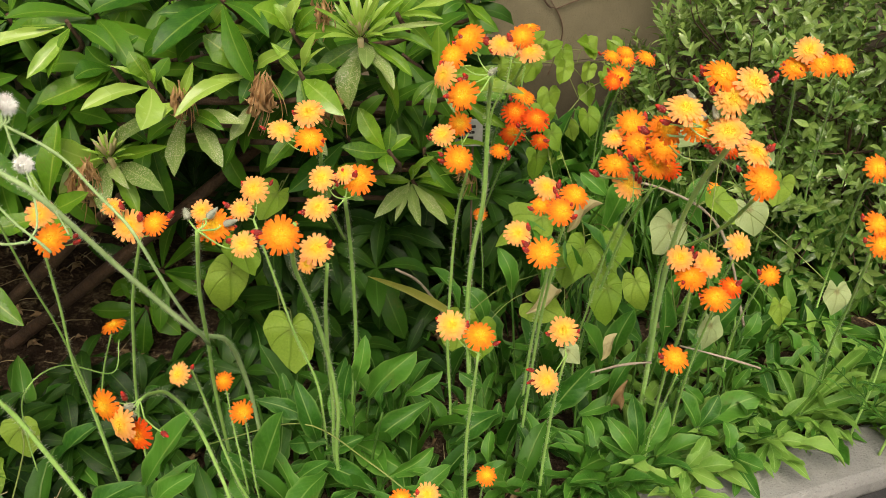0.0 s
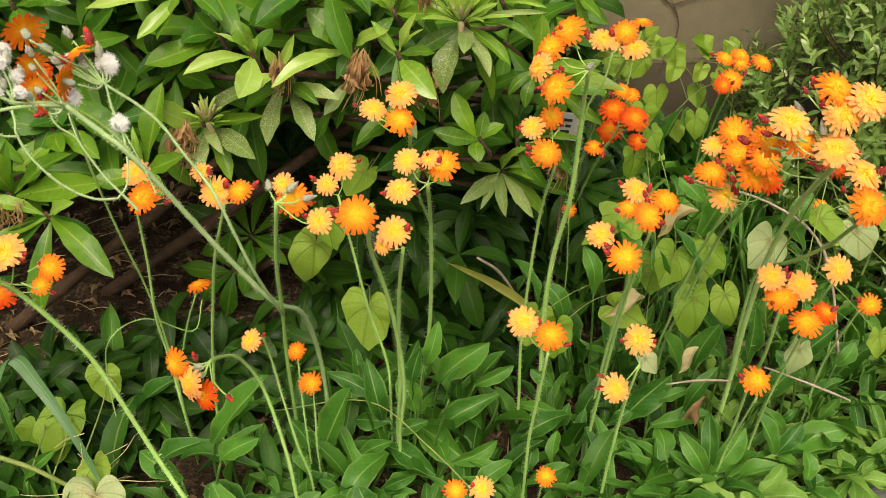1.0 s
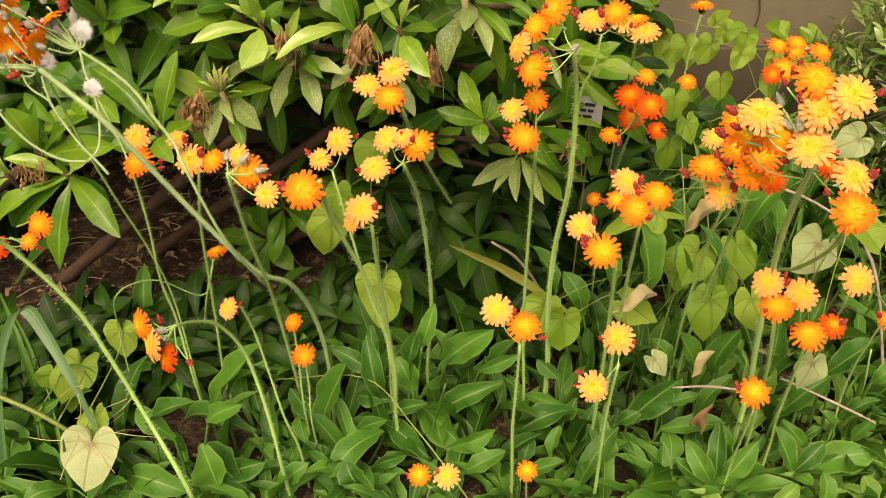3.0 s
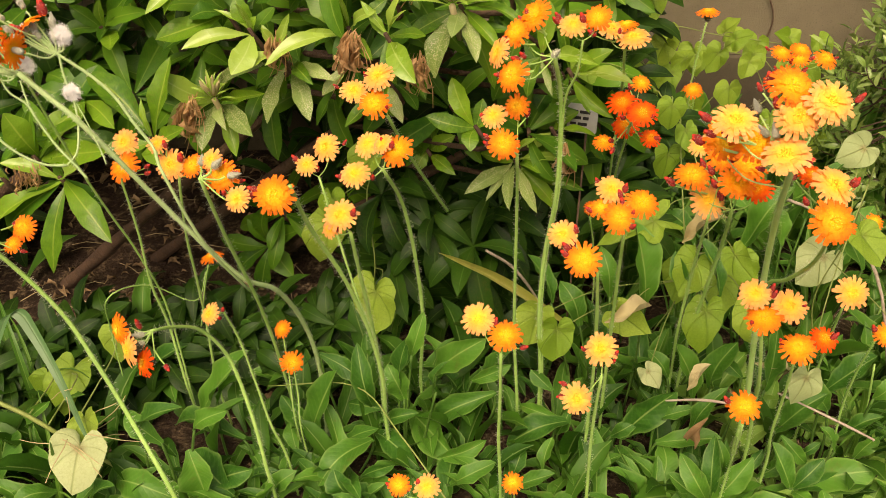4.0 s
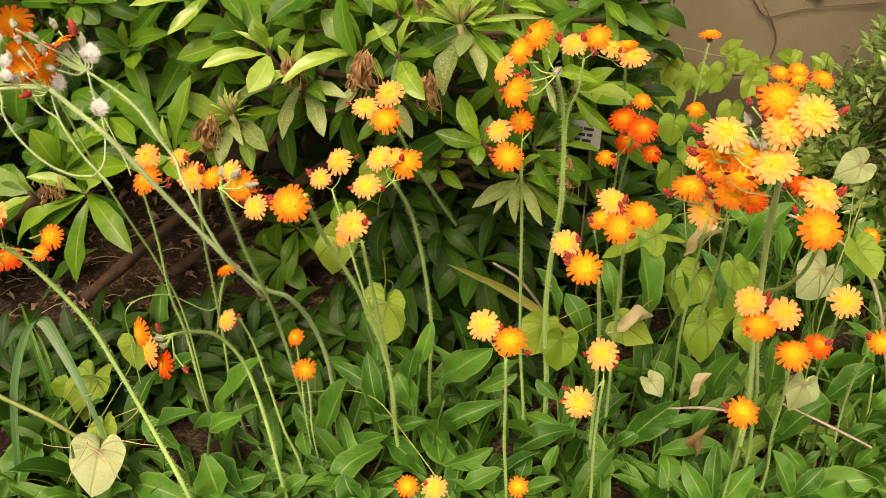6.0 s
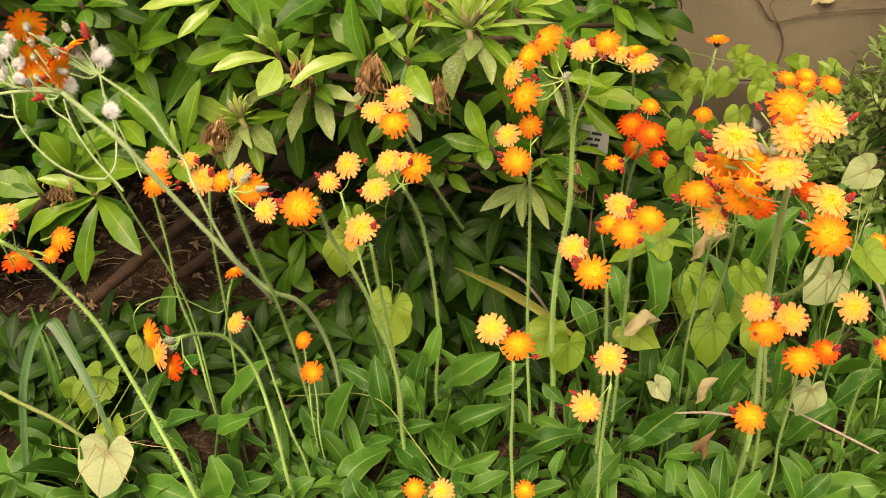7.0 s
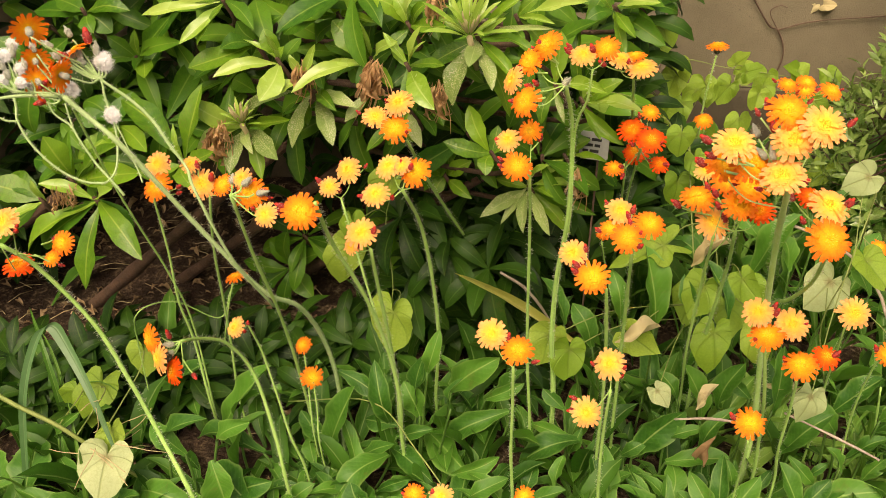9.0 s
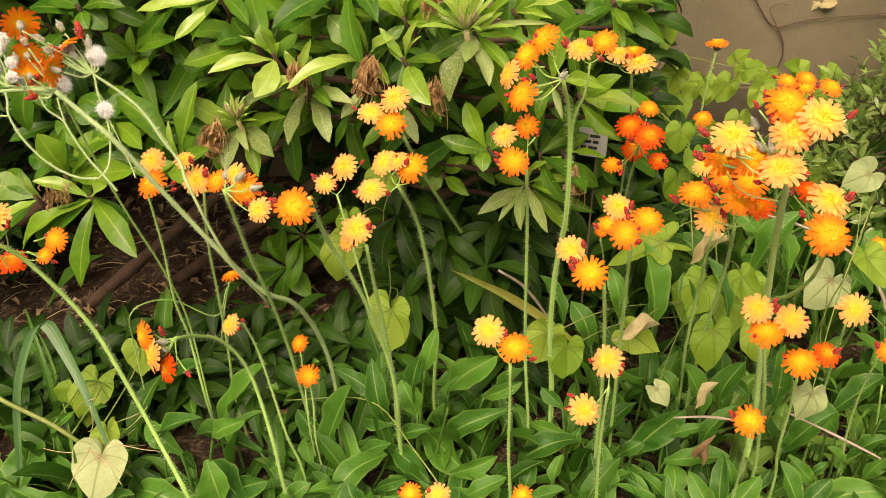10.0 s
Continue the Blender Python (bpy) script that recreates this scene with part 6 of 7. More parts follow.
def seed_branch(points, r0, r1, hairy=1500):
    line = [Vector(p) - base for p in curve_points(points, 5)]
    b.tube(line, r0, r1, 7, wobble=0.12)
    b.hairs(line, r1, hairy, 0.002, 1, rng)


seed_branch(seed_stem, 0.0017, 0.0019, 3600)
# side branches: the arching one, the level ones, the loops below
seed_branch([(-0.2496, 0.4432, 0.4133), (-0.2418, 0.4468, 0.403), (-0.2283, 0.454, 0.3898), (-0.2166, 0.4584, 0.3761), (-0.2061, 0.4595, 0.3591), (-0.1958, 0.4604, 0.3439)] + [(-0.181, 0.447, 0.335), (-0.168, 0.46, 0.28), (-0.165, 0.5, 0.22)], 0.0009, 0.0011)
seed_branch([(-0.2821, 0.4026, 0.3985), (-0.2759, 0.4098, 0.3986), (-0.2672, 0.419, 0.3976), (-0.2569, 0.4288, 0.3952)], 0.001, 0.0014)
seed_branch([(-0.2826, 0.4059, 0.4074), (-0.2765, 0.4105, 0.4019), (-0.2695, 0.4173, 0.3996), (-0.2609, 0.4256, 0.3975), (-0.2568, 0.4287, 0.3949)], 0.0007, 0.001)
seed_branch([(-0.2763, 0.4091, 0.398), (-0.275, 0.4077, 0.3914), (-0.2739, 0.4054, 0.3842), (-0.267, 0.4059, 0.3694), (-0.2554, 0.4102, 0.3539), (-0.2434, 0.4173, 0.344), (-0.2332, 0.4257, 0.3411)], 0.0008, 0.0008)
seed_branch([(-0.2332, 0.4257, 0.3411), (-0.2299, 0.4327, 0.348), (-0.2309, 0.4391, 0.362), (-0.2338, 0.4431, 0.3765), (-0.2385, 0.4446, 0.3898), (-0.2413, 0.447, 0.4022)], 0.0006, 0.0008)
seed_branch([(-0.2813, 0.3988, 0.3882), (-0.2782, 0.4011, 0.3854), (-0.2739, 0.4054, 0.3842)], 0.0006, 0.0007)
seed_branch([(-0.2633, 0.4213, 0.3934), (-0.2596, 0.4217, 0.3853), (-0.2524, 0.4255, 0.3775), (-0.2483, 0.4257, 0.3693), (-0.2393, 0.4266, 0.3536), (-0.2284, 0.429, 0.3386), (-0.2239, 0.4296, 0.3322)], 0.0006, 0.0009)
seed_branch([(-0.2559, 0.4281, 0.3912), (-0.2539, 0.4269, 0.384), (-0.2517, 0.4259, 0.3767)], 0.0005, 0.0006)
seed_branch([(-0.2327, 0.4435, 0.375), (-0.2268, 0.4429, 0.3621), (-0.2197, 0.4413, 0.3463), (-0.2165, 0.4399, 0.3385)], 0.0004, 0.0005)
JOINTS = [(-0.2765, 0.4103, 0.4012), (-0.269, 0.4173, 0.3983), (-0.2576, 0.4284, 0.396), (-0.2423, 0.4464, 0.4034), (-0.2491, 0.4434, 0.4126)]


def pedicel(end, joint):
    j = Vector(JOINTS[joint])
    end = Vector(end)
    seed_branch([end, end.lerp(j, 0.5) + Vector((0.002, 0.001, -0.003)), j], 0.0005, 0.0007)


for at_head, size, kind, way, joint in (((-0.2724, 0.4278, 0.4362), 0.0235, 'o', (-0.55, 0.42, 0.2), 4), ((-0.2722, 0.4276, 0.4174), 0.0185, 'o', (-0.5, 0.5, 0.15), 2), ((-0.2679, 0.4218, 0.4062), 0.0195, 'o', (-0.65, 0.45, 0.1), 2), ((-0.2549, 0.4278, 0.4096), 0.022, 'o', (-0.95, -0.1, 0.2), 3), ((-0.2531, 0.4429, 0.422), 0.019, 'o', (-0.5, -0.1, 0.85), 3), ((-0.2659, 0.4192, 0.3948), 0.0094, 'd', (-0.4, -0.6, -0.5), 2), ((-0.2673, 0.4336, 0.4117), 0.0111, 'd', (-0.5, -0.6, 0.3), 2)):
    pedicel(head(plant, base, at_head, size, kind, way, 0.1, SLIM_CALYX), joint)
for at_head, size, joint in (((-0.2411, 0.4512, 0.4132), 0.82, 3), ((-0.235, 0.4441, 0.381), 0.7, -1), ((-0.2568, 0.4359, 0.3976), 0.7, 2), ((-0.2808, 0.4138, 0.4224), 0.54, 0), ((-0.275, 0.417, 0.4138), 0.5, 1), ((-0.2832, 0.41, 0.4076), 0.5, 0), ((-0.2713, 0.4122, 0.407), 0.47, 1), ((-0.2592, 0.4439, 0.4172), 0.4, 3), ((-0.2821, 0.4219, 0.4273), 0.47, 0)):
    put("seed_head", DOWN_BALL if size > 0.7 else DOWN_SMALL, plant, Matrix.Translation(Vector(at_head) - base) @ Matrix.Scale(size if size > 0.7 else size * 1.4, 4), "white downy seed head")
    if joint >= 0:
        pedicel(at_head, joint)
for at_head, joint, size in (((-0.2569, 0.4428, 0.433), 3, 0.0079), ((-0.2652, 0.4323, 0.4268), 4, 0.0079), ((-0.2707, 0.4262, 0.426), 2, 0.0071), ((-0.2782, 0.4178, 0.4252), 0, 0.0087), ((-0.2736, 0.4197, 0.4167), 1, 0.0079), ((-0.2798, 0.4112, 0.4127), 0, 0.0079), ((-0.2446, 0.451, 0.422), 3, 0.0095), ((-0.2743, 0.4155, 0.4079), 1, 0.0079), ((-0.2821, 0.4108, 0.4181), 0, 0.0079), ((-0.2616, 0.4335, 0.4195), 3, 0.0071), ((-0.2509, 0.4428, 0.4158), 3, 0.0079), ((-0.2709, 0.4177, 0.4041), 1, 0.0071), ((-0.2586, 0.4347, 0.4145), 3, 0.0071)):
    c = Vector(at_head)
    axis = (c - Vector(JOINTS[joint])).normalized()
    m = Matrix.Translation(c - base) @ axis.to_track_quat("Z", "Y").to_matrix().to_4x4()
    put("spent_head", SPENT, plant, m @ Matrix.Scale(size * 0.72, 4), "spent grey-green hairy calyx")
    put("seed_head", DOWN_SMALL, plant, m @ Matrix.Scale(0.4, 4), "tuft of white seed down")
    pedicel(c - axis * size * 0.7, joint)
for at_head, joint, size in (((-0.2485, 0.4494, 0.4284), 3, 1.1), ((-0.2658, 0.4187, 0.3935), 2, 0.8), ((-0.2574, 0.4373, 0.4183), 3, 0.9), ((-0.2658, 0.4229, 0.4032), 1, 0.8)):
    c = Vector(at_head)
    axis = (c - Vector(JOINTS[joint])).normalized()
    put("bud", BUD, plant, Matrix.Translation(c - base) @ axis.to_track_quat("Z", "Y").to_matrix().to_4x4() @ Matrix.Scale(size, 4), "dark hairy bud with a crimson tip")
    pedicel(c, joint)
put("stem", b.mesh("stem", [M["stem_pale"], M["hair"]]), plant)

# bare thin stalks
for pts, r in (([(-0.26, 0.434, 0.394), (-0.27, 0.466, 0.328), (-0.278, 0.498, 0.267), (-0.284, 0.528, 0.21), (-0.29, 0.557, 0.134), (-0.278, 0.557, 0.0)], 0.0010),
               ([(-0.271, 0.592, 0.161), (-0.274, 0.574, 0.14), (-0.298, 0.546, 0.168), (-0.308, 0.51, 0.175), (-0.333, 0.53, 0.12), (-0.338, 0.54, 0.0)], 0.0006)):
    b = Build()
    line = curve_points(pts, 6)
    base = Vector(pts[-1])
    b.tube([p - base for p in line], r * 0.8, r, 6)
    b.hairs([p - base for p in line], r, 1000, 0.0022, 1, rng)
    put_at = put("bare_stalk", b.mesh("bare_stalk", [M["stem"], M["hair"]]), None, Matrix.Translation(base))
    tagged(put_at, "thin hairy green stalk without flowers in the bed", "stalk", "bare stalks")
runner = Build()
runner.tube(curve_points([(-0.2, 0.56, 0.075), (-0.12, 0.57, 0.09), (-0.06, 0.53, 0.085), (-0.01, 0.5, 0.06), (0.02, 0.5, 0.01)], 6), 0.0006, 0.0007, 6)
tagged(put("runner", runner.mesh("runner", M["creeper"])), "thin pale runner arching over the rosette leaves", "runner")

# ---------------------------------------------------------------- heart-leaved vines
rng = random.Random(8)
HEART = [template_mesh("heart_leaf", heart_template(1.0, 0.2 + 0.12 * i, 0.2 + 0.25 * (i % 3), i), M["heart_leaf"]) for i in range(7)]
WITHERED_HEART = template_mesh("heart_leaf", heart_template(1.0, 0.9, 0.5, 5), M["dry_pale"])
LOBED_LEAF = template_mesh("lobed_leaf", heart_template(1.0, 0.25, 0.25, 2, 0.22), M["heart_leaf"])
PALE_HEART = template_mesh("heart_leaf", heart_template(1.0, 0.12, 0.16, 11), M["pale_leaf"])


def vine(stem, leaves, r=0.0008, label="slender vine with yellow-green heart-shaped leaves", stem_mat="creeper"):
    base = Vector(stem[0])
    thing = root("heart_leaved_vine", base, label, "vine", "heart-leaved vines")
    b = Build()
    line = curve_points(stem, 5)
    b.tube([p - base for p in line], r, r * 0.7, 6)
    for x, y, z, size, way, kind in leaves:
        c = Vector((x, y, z))
        near = min(line, key=lambda p: (p - c).length)
        b.tube([p - base for p in curve_points([c, c.lerp(near, 0.4) + Vector((0, 0.018, 0.002)), near], 4)], min(r * 0.6, 0.0006), min(r * 0.7, 0.0008), 5)
        me = {"pale": PALE_HEART, "lobed": LOBED_LEAF}.get(kind) or rng.choice(HEART)
        put("leaf", me, thing, aim(c - base, way, (rng.uniform(-0.25, 0.3), -0.75, 0.65), rng.uniform(-0.35, 0.35), size), "pale yellowish heart-shaped leaf" if kind == "pale" else "")
    put("stem", b.mesh("stem", M[stem_mat]), thing)


vine([(0.02, 1.09, 0.2), (0.1, 1.12, 0.25), (0.17, 1.16, 0.24), (0.27, 1.18, 0.24)],
     [(0.094, 1.1, 0.255, 0.04, (0.1, -0.3, -1), ""), (0.122, 1.12, 0.25, 0.036, (-0.5, -0.3, -0.8), ""), (0.144, 1.17, 0.258, 0.034, (-0.5, -0.3, -0.3), ""),
      (0.165, 1.15, 0.26, 0.034, (-0.05, -0.3, -1), ""), (0.126, 1.16, 0.268, 0.032, (0.4, -0.2, 0.5), ""), (0.065, 1.0, 0.232, 0.04, (0.1, -0.35, -1), ""),
      (0.061, 1.1, 0.274, 0.036, (0.5, -0.3, -0.8), ""), (0.201, 1.15, 0.268, 0.036, (-0.4, -0.3, 0.3), ""), (0.047, 1.02, 0.25, 0.036, (0.3, -0.3, -1), ""), (0.221, 1.075, 0.255, 0.036, (0.6, -0.3, -0.6), "")])
vine([(0.0, 1.07, 0.18), (0.05, 1.08, 0.28), (0.12, 1.13, 0.27), (0.22, 1.17, 0.255)],
     [(0.06, 1.06, 0.27, 0.040, (-0.3, -0.3, -1), ""),
      (0.14, 1.1, 0.275, 0.028, (0.5, -0.2, 0.3), ""), (0.2, 1.15, 0.27, 0.032, (0.4, -0.3, -0.5), ""), (0.04, 1.05, 0.33, 0.044, (0.4, -0.3, -0.8), ""),
      (0.02, 1.03, 0.3, 0.032, (-0.2, -0.4, -1), ""), (0.055, 1.04, 0.23, 0.040, (0.2, -0.4, -1), "")])
vine([(-0.56, 0.42, 0.0), (-0.5, 0.425, 0.1), (-0.44, 0.43, 0.13), (-0.387, 0.435, 0.11), (-0.354, 0.444, 0.09), (-0.327, 0.458, 0.055), (-0.3, 0.48, 0.01)],
     [(-0.302, 0.438, 0.076, 0.05, (0.2, -0.75, -0.62), "pale"), (-0.365, 0.507, 0.084, 0.054, (0.12, -0.6, -0.7), ""), (-0.352, 0.555, 0.095, 0.034, (0.1, -0.4, -0.7), ""),
      (-0.312, 0.46, 0.085, 0.030, (0.45, -0.5, -0.5), ""), (-0.39, 0.5, 0.075, 0.027, (-0.3, -0.4, -0.7), "")],
     0.0024, "thick green creeping stem with large heart-shaped leaves", "creeper")
vine([(-0.18, 0.72, 0.04), (-0.16, 0.71, 0.12), (-0.17, 0.72, 0.2), (-0.14, 0.72, 0.26)],
     [(-0.141, 0.668, 0.12, 0.056, (-0.1, -0.45, -0.85), ""), (-0.198, 0.69, 0.17, 0.056, (0.0, -0.35, -1), ""), (-0.146, 0.68, 0.255, 0.040, (-0.5, -0.3, -0.8), ""),
      (-0.18, 0.67, 0.21, 0.040, (0.2, -0.4, -0.8), "")])
vine([(0.11, 0.78, 0.06), (0.13, 0.76, 0.14), (0.11, 0.8, 0.24), (0.1, 0.82, 0.29)],
     [(0.154, 0.672, 0.165, 0.046, (0.2, -0.5, -0.7), ""), (0.138, 0.722, 0.18, 0.044, (-0.3, -0.4, -0.7), ""), (0.097, 0.806, 0.242, 0.034, (0.1, -0.3, -1), ""),
      (0.087, 0.66, 0.155, 0.040, (0.7, -0.4, -0.2), ""), (0.117, 0.64, 0.118, 0.024, (0.7, -0.3, -0.6), "pale"), (0.017, 0.655, 0.14, 0.042, (-0.1, -0.4, -0.8), ""), (0.036, 0.65, 0.133, 0.04, (0.15, -0.4, -0.9), ""), (0.128, 0.76, 0.147, 0.04, (-0.2, -0.5, -0.8), ""), (0.18, 0.8, 0.148, 0.042, (0.1, -0.4, -0.9), ""), (0.162, 0.76, 0.142, 0.042, (0.15, -0.6, -0.7), "")])
vine([(0.13, 0.8, 0.06), (0.15, 0.78, 0.15), (0.12, 0.8, 0.25), (0.08, 0.81, 0.3)],
     [(0.096, 0.775, 0.3, 0.029, (0.05, -0.35, -1), ""), (0.11, 0.8, 0.27, 0.027, (0.5, -0.3, -0.8), ""), (0.016, 0.775, 0.33, 0.028, (0.4, -0.4, -0.7), ""),
      (0.096, 0.74, 0.205, 0.058, (-0.7, -0.5, -0.35), "lobed"), (0.17, 0.73, 0.19, 0.034, (0.6, -0.4, -0.5), ""), (0.19, 0.71, 0.15, 0.040, (0.4, -0.4, -0.6), "")])
vine([(0.27, 0.82, 0.04), (0.25, 0.8, 0.12), (0.26, 0.78, 0.2), (0.25, 0.7, 0.3)],
     [(0.253, 0.835, 0.148, 0.05, (-0.5, -0.5, -0.6), "pale"), (0.228, 0.6, 0.172, 0.032, (-0.2, -0.4, -0.8), "pale"), (0.263, 0.735, 0.225, 0.040, (0.5, -0.4, -0.4), ""),
      (0.31, 0.77, 0.2, 0.040, (0.2, -0.4, -0.8), "pale"), (0.345, 0.79, 0.22, 0.036, (-0.2, -0.5, -0.8), ""), (0.36, 0.66, 0.17, 0.032, (-0.1, -0.4, -0.9), "pale"),
      (0.264, 0.85, 0.256, 0.036, (-0.8, -0.25, -0.45), "pale"), (0.33, 0.7, 0.13, 0.028, (0.2, -0.4, -0.9), "")])

tangle = []
for _ in range(30):
    p = Vector((rng.uniform(0.0, 0.27), 0, rng.uniform(0.11, 0.27)))
    p.y = rng.uniform(1.0, 1.09) + p.x * 0.36
    tangle.append((p.x, p.y, p.z, rng.uniform(0.024, 0.04), (rng.uniform(-0.6, 0.6), -0.35, -rng.uniform(0.4, 1)), ""))
vine([(-0.02, 1.06, 0.1), (0.06, 1.09, 0.2), (0.14, 1.1, 0.16), (0.22, 1.14, 0.22), (0.3, 1.18, 0.15)], tangle)

# bare woody vine on the wall
b = Build()
w0 = Vector((0.172, 1.28, 0.288))
for pts, r in (([(0.06, 1.245, 0.44), (0.126, 1.263, 0.342), (0.159, 1.275, 0.295), (0.172, 1.28, 0.288), (0.185, 1.285, 0.258), (0.18, 1.283, 0.226), (0.165, 1.27, 0.19)], 0.0014),
               ([(0.172, 1.28, 0.288), (0.22, 1.297, 0.301), (0.326, 1.336, 0.311), (0.45, 1.38, 0.33)], 0.0011),
               ([(0.172, 1.28, 0.288), (0.158, 1.275, 0.312), (0.169, 1.279, 0.321), (0.18, 1.283, 0.318)], 0.0007),
               ([(0.05, 1.22, 0.42), (0.045, 1.2, 0.33), (0.03, 1.17, 0.24), (0.02, 1.12, 0.12)], 0.0009)):
    b.tube([p - w0 for p in curve_points(pts, 6)], r, r * 0.7, 6, wobble=0.4)
wall_vine = root("woody_vine", w0 + N * 0.007, "bare brown woody vine clinging to the rendered wall", "vine")
put("stem", b.mesh("stem", M["vine"]), wall_vine)
for x, y, z, s, way in ((0.226, 1.303, 0.322, 0.022, (0.8, -0.1, 0.15)), (0.213, 1.3, 0.32, 0.018, (-0.3, -0.1, -0.5))):
    put("leaf", WITHERED_HEART, wall_vine, aim(Vector((x, y, z)) - w0, way, (0, -0.8, 0.5), 0, s))

# ---------------------------------------------------------------- grasses
GRASS = [template_mesh("grass_blade", leaf_template(0.16, 0.006, strap, 0.5, 0.35 + 0.3 * i, 0.0, 10, 2, i), M["grass"]) for i in range(4)]


def grass_clump(at, count, size, lean=70):
    base = Vector((at[0], at[1], soil_at(at[0], at[1])))
    thing = root("grass_clump", base, "clump of narrow bright green grass blades", "grass", "grass clumps")
    for i in range(count):
        w, e = rng.random() * 6.28, radians(lean + rng.uniform(-22, 14))
        way = Vector((math.cos(w) * math.cos(e), math.sin(w) * math.cos(e), math.sin(e)))
        put("blade", rng.choice(GRASS), thing, aim(way * 0.002, way, (0, 0, 1), rng.uniform(-0.6, 0.6), size * rng.uniform(0.6, 1.2)))


for x, y, k, s in ((-0.41, 0.5, 4, 0.9), (-0.385, 0.43, 3, 0.7), (0.06, 0.83, 6, 1.2), (0.1, 0.9, 8, 1.3), (0.13, 0.84, 5, 1.2), (0.02, 0.88, 8, 1.3), (0.16, 0.95, 8, 1.3), (0.3, 0.72, 4, 0.9), (0.35, 0.78, 5, 1.0), (-0.33, 0.43, 5, 0.6), (0.27, 0.9, 10, 1.1)):
    grass_clump((x, y), k, s)
# one broad blade folded over near the edge of the bed
b = Build()
mid = curve_points([(-0.389, 0.425, 0.02), (-0.387, 0.445, 0.11), (-0.381, 0.468, 0.158), (-0.372, 0.478, 0.166), (-0.356, 0.474, 0.15), (-0.326, 0.46, 0.12), (-0.298, 0.446, 0.075)], 5)
side, normal = Vector((0.7, 0.55, 0.45)).normalized(), Vector((0.2, -0.8, 0.5))
for i, p in enumerate(mid):
    t = i / (len(mid) - 1)
    w = 0.0058 * min(1, 0.45 + t * 1.6) * (1 - max(0, t - 0.55) / 0.47) ** 0.6
    for s in (-1, -0.5, 0, 0.5, 1):
        b.v.append(p + side * s * w + normal * (abs(s) * 0.35 * w))
        b.uv.append((0.5 + s * 0.5, t))
for i in range(len(mid) - 1):
    for j in range(4):
        a0 = i * 5 + j
        b.f.append((a0, a0 + 1, a0 + 6, a0 + 5))
        b.slot.append(0)
tagged(put("broad_grass_blade", b.mesh("broad_grass_blade", M["blade"])), "broad blue-green grass blade folded over at its bend", "grass")

# ---------------------------------------------------------------- feathery weeds at the kerb end
FERN = leaf_template(0.03, 0.007, elliptic, 0.3, 0.3, 0.05, 5, 2, 3)


def feathery_weed(at, count, size):
    base = Vector((at[0], at[1], soil_at(at[0], at[1])))
    thing = root("feathery_weed", base, "green weed with deeply cut feathery leaves", "weed", "feathery weeds")
    b = Build()
    stalk = curve_points([(0, 0, 0), (0.006, -0.004, 0.06 * size), (0.0, -0.01, 0.12 * size)], 5)
    b.tube(stalk, 0.0014, 0.0009, 6)
    put("stem", b.mesh("stem", M["stem"]), thing)
    for i in range(count):
        w = i * 2.4 + rng.uniform(-0.3, 0.3)
        way = Vector((math.cos(w), math.sin(w), 0.35 + 0.3 * rng.random())).normalized()
        start = stalk[min(len(stalk) - 1, 2 + i)]
        leaf = Build()
        for k in range(5):
            p = way * 0.014 * k
            for s in (-1, 1):
                out = (way + Vector((-way.y, way.x, 0)) * s * 1.1).normalized()
                leaf.place(FERN, aim(p, out, (0, 0, 1), 0, (1.05 - 0.13 * k) * 0.62))
        leaf.place(FERN, aim(way * 0.06, way, (0, 0, 1), 0, 0.6))
        leaf.tube([Vector((0, 0, 0)), way * 0.03, way * 0.065], 0.0006, 0.0004, 5)
        put("leaf", leaf.mesh("leaf", M["rosette_leaf"]), thing, Matrix.Translation(start))


for x, y, k, s in ((0.405, 0.652, 5, 1.45), (0.425, 0.63, 5, 1.1), (0.3, 0.74, 4, 0.9)):
    feathery_weed((x, y), k, s)

# ---------------------------------------------------------------- dry stuff and litter
b = Build()
p0, p1 = Vector((-0.062, 0.619, 0.208)), Vector((0.008, 0.697, 0.119))
b.place(spanned_leaf((p1 - p0).length * 1.3, 0.0095, strap, 1.4, -0.06, 0.05, 0.5, 14, 4, 2), aim(p1 + (p1 - p0) * 0.3, p0 - p1, (0.1, -0.6, 0.75)))
tagged(put("yellowed_blade", b.mesh("yellowed_blade", M["yellow_blade"])), "long yellowing leaf blade leaning across the bed", "leaf")


def dry_twig(pts, r, label, material="twig"):
    b = Build()
    base = Vector(pts[-1])
    b.tube([Vector(p) - base for p in curve_points(pts, 5)], r, r * 1.2, 6, wobble=0.4)
    return tagged(put("dry_twig", b.mesh("dry_twig", M[material]), None, Matrix.Translation(base)), label, "twig", "dry twigs in the bed")


dry_twig([(-0.043, 0.697, 0.171), (-0.02, 0.722, 0.14), (0.004, 0.75, 0.08), (0.01, 0.76, 0.02)], 0.0013, "bare grey-brown twig leaning in the leaves")
dry_twig([(0.135, 0.62, 0.108), (0.16, 0.615, 0.12), (0.179, 0.612, 0.125), (0.186, 0.611, 0.126)], 0.001, "reddish-brown dry twig lying on the leaves", "twig")
dry_twig([(0.218, 0.64, 0.124), (0.25, 0.636, 0.117), (0.286, 0.631, 0.108), (0.292, 0.63, 0.106)], 0.0009, "pale grey dry twig lying on the leaves")
dry_twig([(0.16, 0.86, 0.2), (0.24, 0.83, 0.195), (0.29, 0.78, 0.17), (0.33, 0.76, 0.05)], 0.0013, "pale grey dry twig leaning in the leaves")
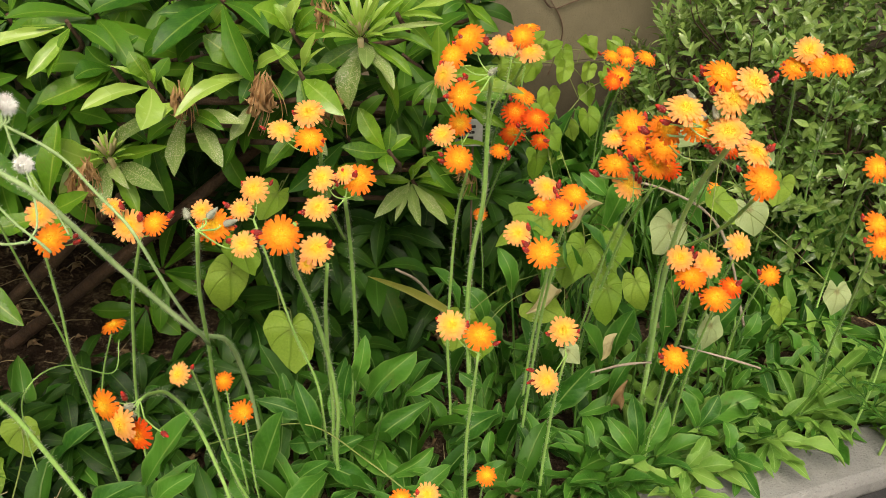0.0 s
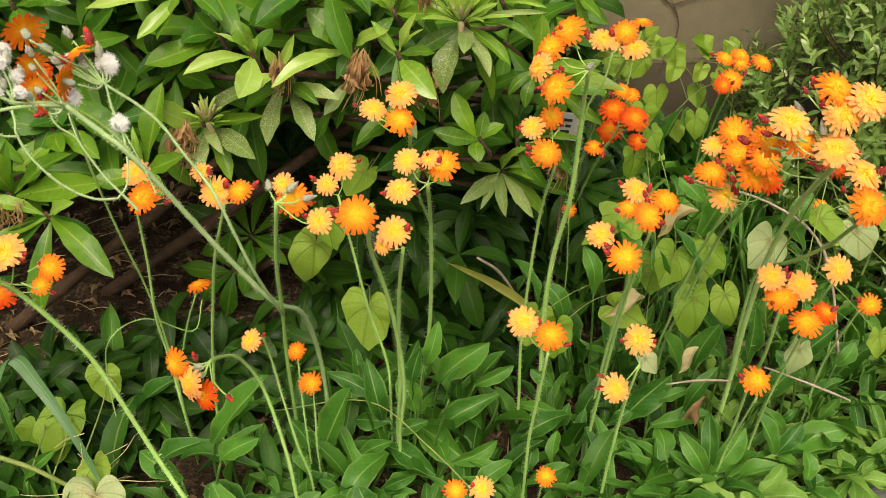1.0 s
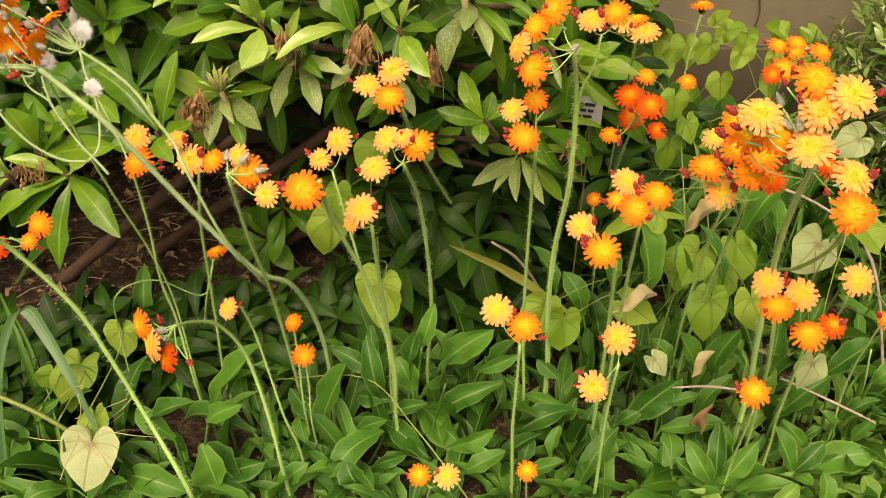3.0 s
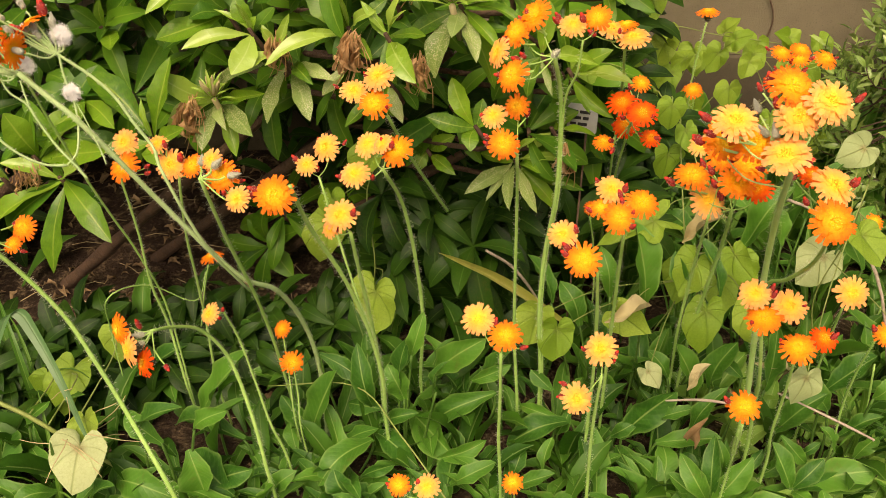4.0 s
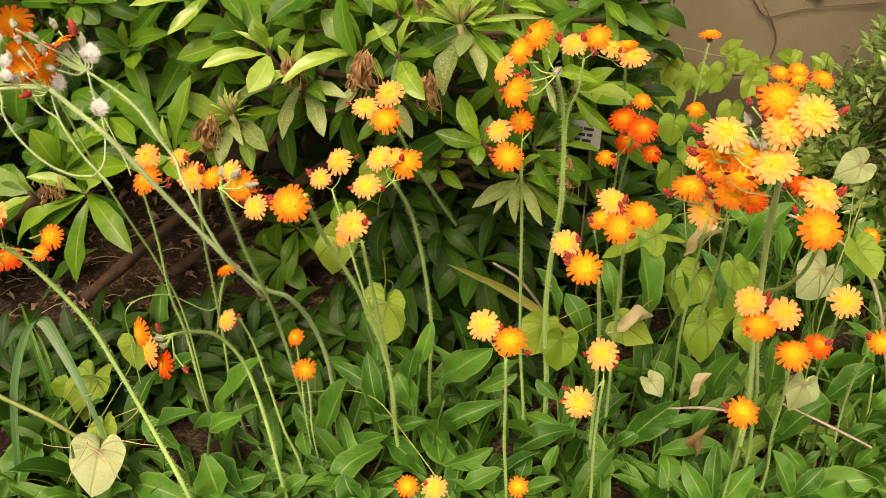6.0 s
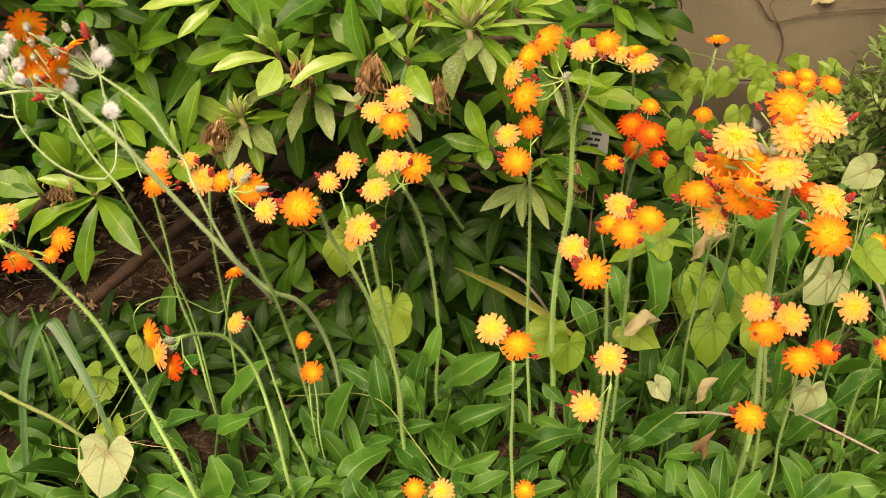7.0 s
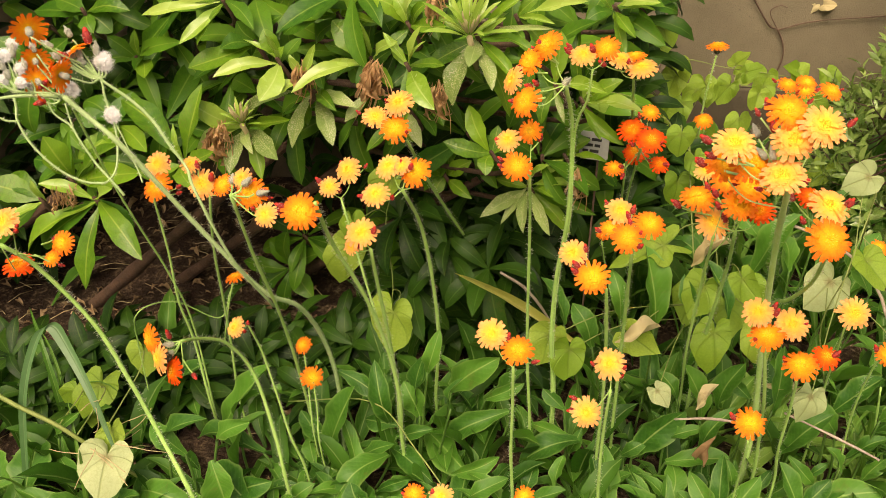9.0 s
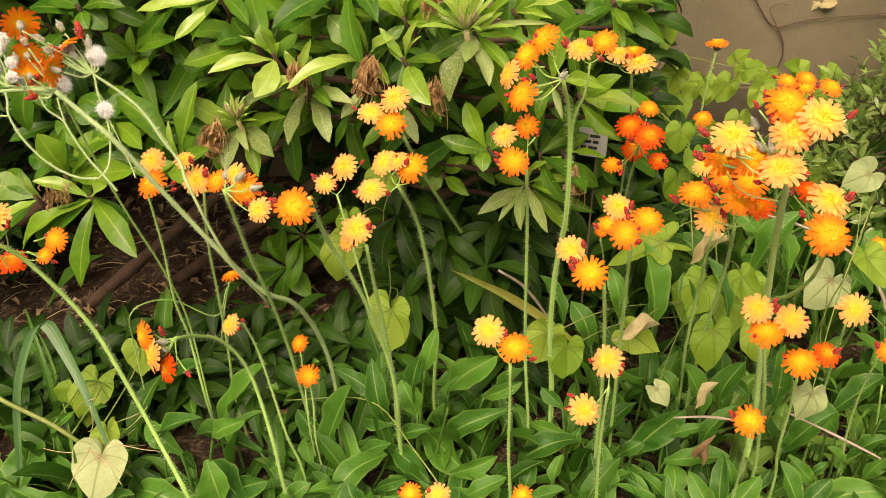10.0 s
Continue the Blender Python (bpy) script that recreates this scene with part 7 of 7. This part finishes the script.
for x, y, z, s, way, kind in ((0.076, 0.64, 0.158, 0.042, (0.8, 0.5, 0.25), "dry_pale"), (0.124, 0.743, 0.188, 0.045, (0.6, 0.1, 0.5), "dry_pale"), (0.15, 0.65, 0.1, 0.03, (0.4, 0.3, 0.6), "dry_pale"), (0.2, 0.68, 0.12, 0.04, (0.6, 0.4, -0.3), "dry_pale"), (0.17, 0.62, 0.1, 0.035, (-0.3, 0.2, -0.8), "dry_leaf")):
    me = template_mesh("dry_leaf", spanned_leaf(s, s * 0.34, lance, 1.6, 0.16, 0.35, 1.6, 14, 6, int(x * 900)), M[kind])
    tagged(put("dry_leaf", me, None, aim((x, y, z), way, (0, -0.6, 0.7))), "curled dry straw-coloured leaf among the green ones" if kind == "dry_pale" else "curled dry brown leaf on the bed", "leaf", "dry leaves in the bed")
litter = Build()
for _ in range(1250):
    u, n = (rng.uniform(-1.1, 0.9), rng.uniform(KERB_IN + 0.02, 1.12)) if _ < 700 else (rng.uniform(-0.9, 0.0), rng.uniform(0.66, 1.1))
    p = bed(u, n, soil_height(u, n) + 0.002)
    w = rng.random() * 6.28
    way = Vector((math.cos(w), math.sin(w), rng.uniform(-0.1, 0.25)))
    if rng.random() < 0.72:
        litter.place(leaf_template(0.03, 0.011, lance, 0.9, 0.9, 0.3, 7, 4, _ % 9), aim(p + Vector((0, 0, 0.003)), way, (0, 0, 1), rng.uniform(-0.6, 0.6), rng.uniform(0.25, 0.8)))
    else:
        end = p + way * rng.uniform(0.01, 0.05)
        litter.tube([p, p.lerp(end, 0.5) + Vector((0, 0, 0.003)), end], 0.0005, 0.0004, 4, 1)
tagged(put("leaf_litter", litter.mesh("leaf_litter", [M["litter"], M["straw"]])), "dry brown leaves and straw scattered on the soil", "litter", kind="stuff")

# dry tendrils beside the pale heart leaf
b = Build()
for _ in range(16):
    p = Vector((-0.325 + rng.uniform(-0.03, 0.05), 0.45 + rng.uniform(-0.015, 0.02), 0.08 + rng.uniform(-0.03, 0.02)))
    line, way = [p], Vector((rng.uniform(-1, 1), rng.uniform(-0.4, 0.4), rng.uniform(-0.7, 0.7))).normalized()
    curl = Vector((rng.uniform(-1, 1), rng.uniform(-0.5, 0.5), rng.uniform(-1, 1)))
    for _ in range(5):
        way = (way + curl * 0.45).normalized()
        curl = curl.lerp(Vector((rng.uniform(-1, 1), 0, rng.uniform(-1, 1))), 0.4)
        line.append(line[-1] + way * 0.009)
    b.tube(curve_points(line, 4), 0.00045, 0.0003, 5)
tagged(put("dry_tendrils", b.mesh("dry_tendrils", M["straw"])), "tangle of dry straw-coloured tendrils round the creeping stem", "tendrils", kind="stuff")

# ---------------------------------------------------------------- plant label
base = Vector((0.029, 0.742, 0.056))
sign = root("plant_label", base, "white plastic plant label with black handwriting", "plant label")
b = Build()


def slab(b, x0, x1, z0, z1, y0, y1, c=0.002):
    k = len(b.v)
    ring = [(x0 + c, z0), (x1 - c, z0), (x1, z0 + c), (x1, z1 - c), (x1 - c, z1), (x0 + c, z1), (x0, z1 - c), (x0, z0 + c)]
    for y in (y0, y1):
        for x, z in ring:
            b.v.append(Vector((x, y, z)))
            b.uv.append((0, 0))
    m = len(ring)
    b.f += [tuple(k + i for i in range(m)), tuple(k + m + i for i in reversed(range(m)))]
    b.f += [(k + (i + 1) % m, k + i, k + m + i, k + m + (i + 1) % m) for i in range(m)]
    b.slot += [0] * (m + 2)


slab(b, -0.017, 0.009, 0.222, 0.248, 0, 0.0012)
put("plate", b.mesh("plate", M["plate"], smooth=False), sign)
b = Build()
b.tube([Vector((0, 0.003, z)) for z in (-0.06, 0.1, 0.24)], 0.001, 0.001, 6)
put("wire", b.mesh("wire", M["vine"]), sign, None, "thin dark wire stake")
for x0, z0, w, h in ((-0.014, 0.24, 0.006, 0.0026), (-0.0065, 0.24, 0.009, 0.0026), (-0.014, 0.2345, 0.009, 0.0026), (-0.0035, 0.2345, 0.005, 0.0026), (-0.014, 0.229, 0.005, 0.0026), (-0.0075, 0.229, 0.008, 0.0026)):
    b = Build()
    slab(b, x0, x0 + w, z0, z0 + h, -0.0006, -0.0001, 0.0003)
    put("pen_stroke", b.mesh("pen_stroke", M["ink"], smooth=False), sign)
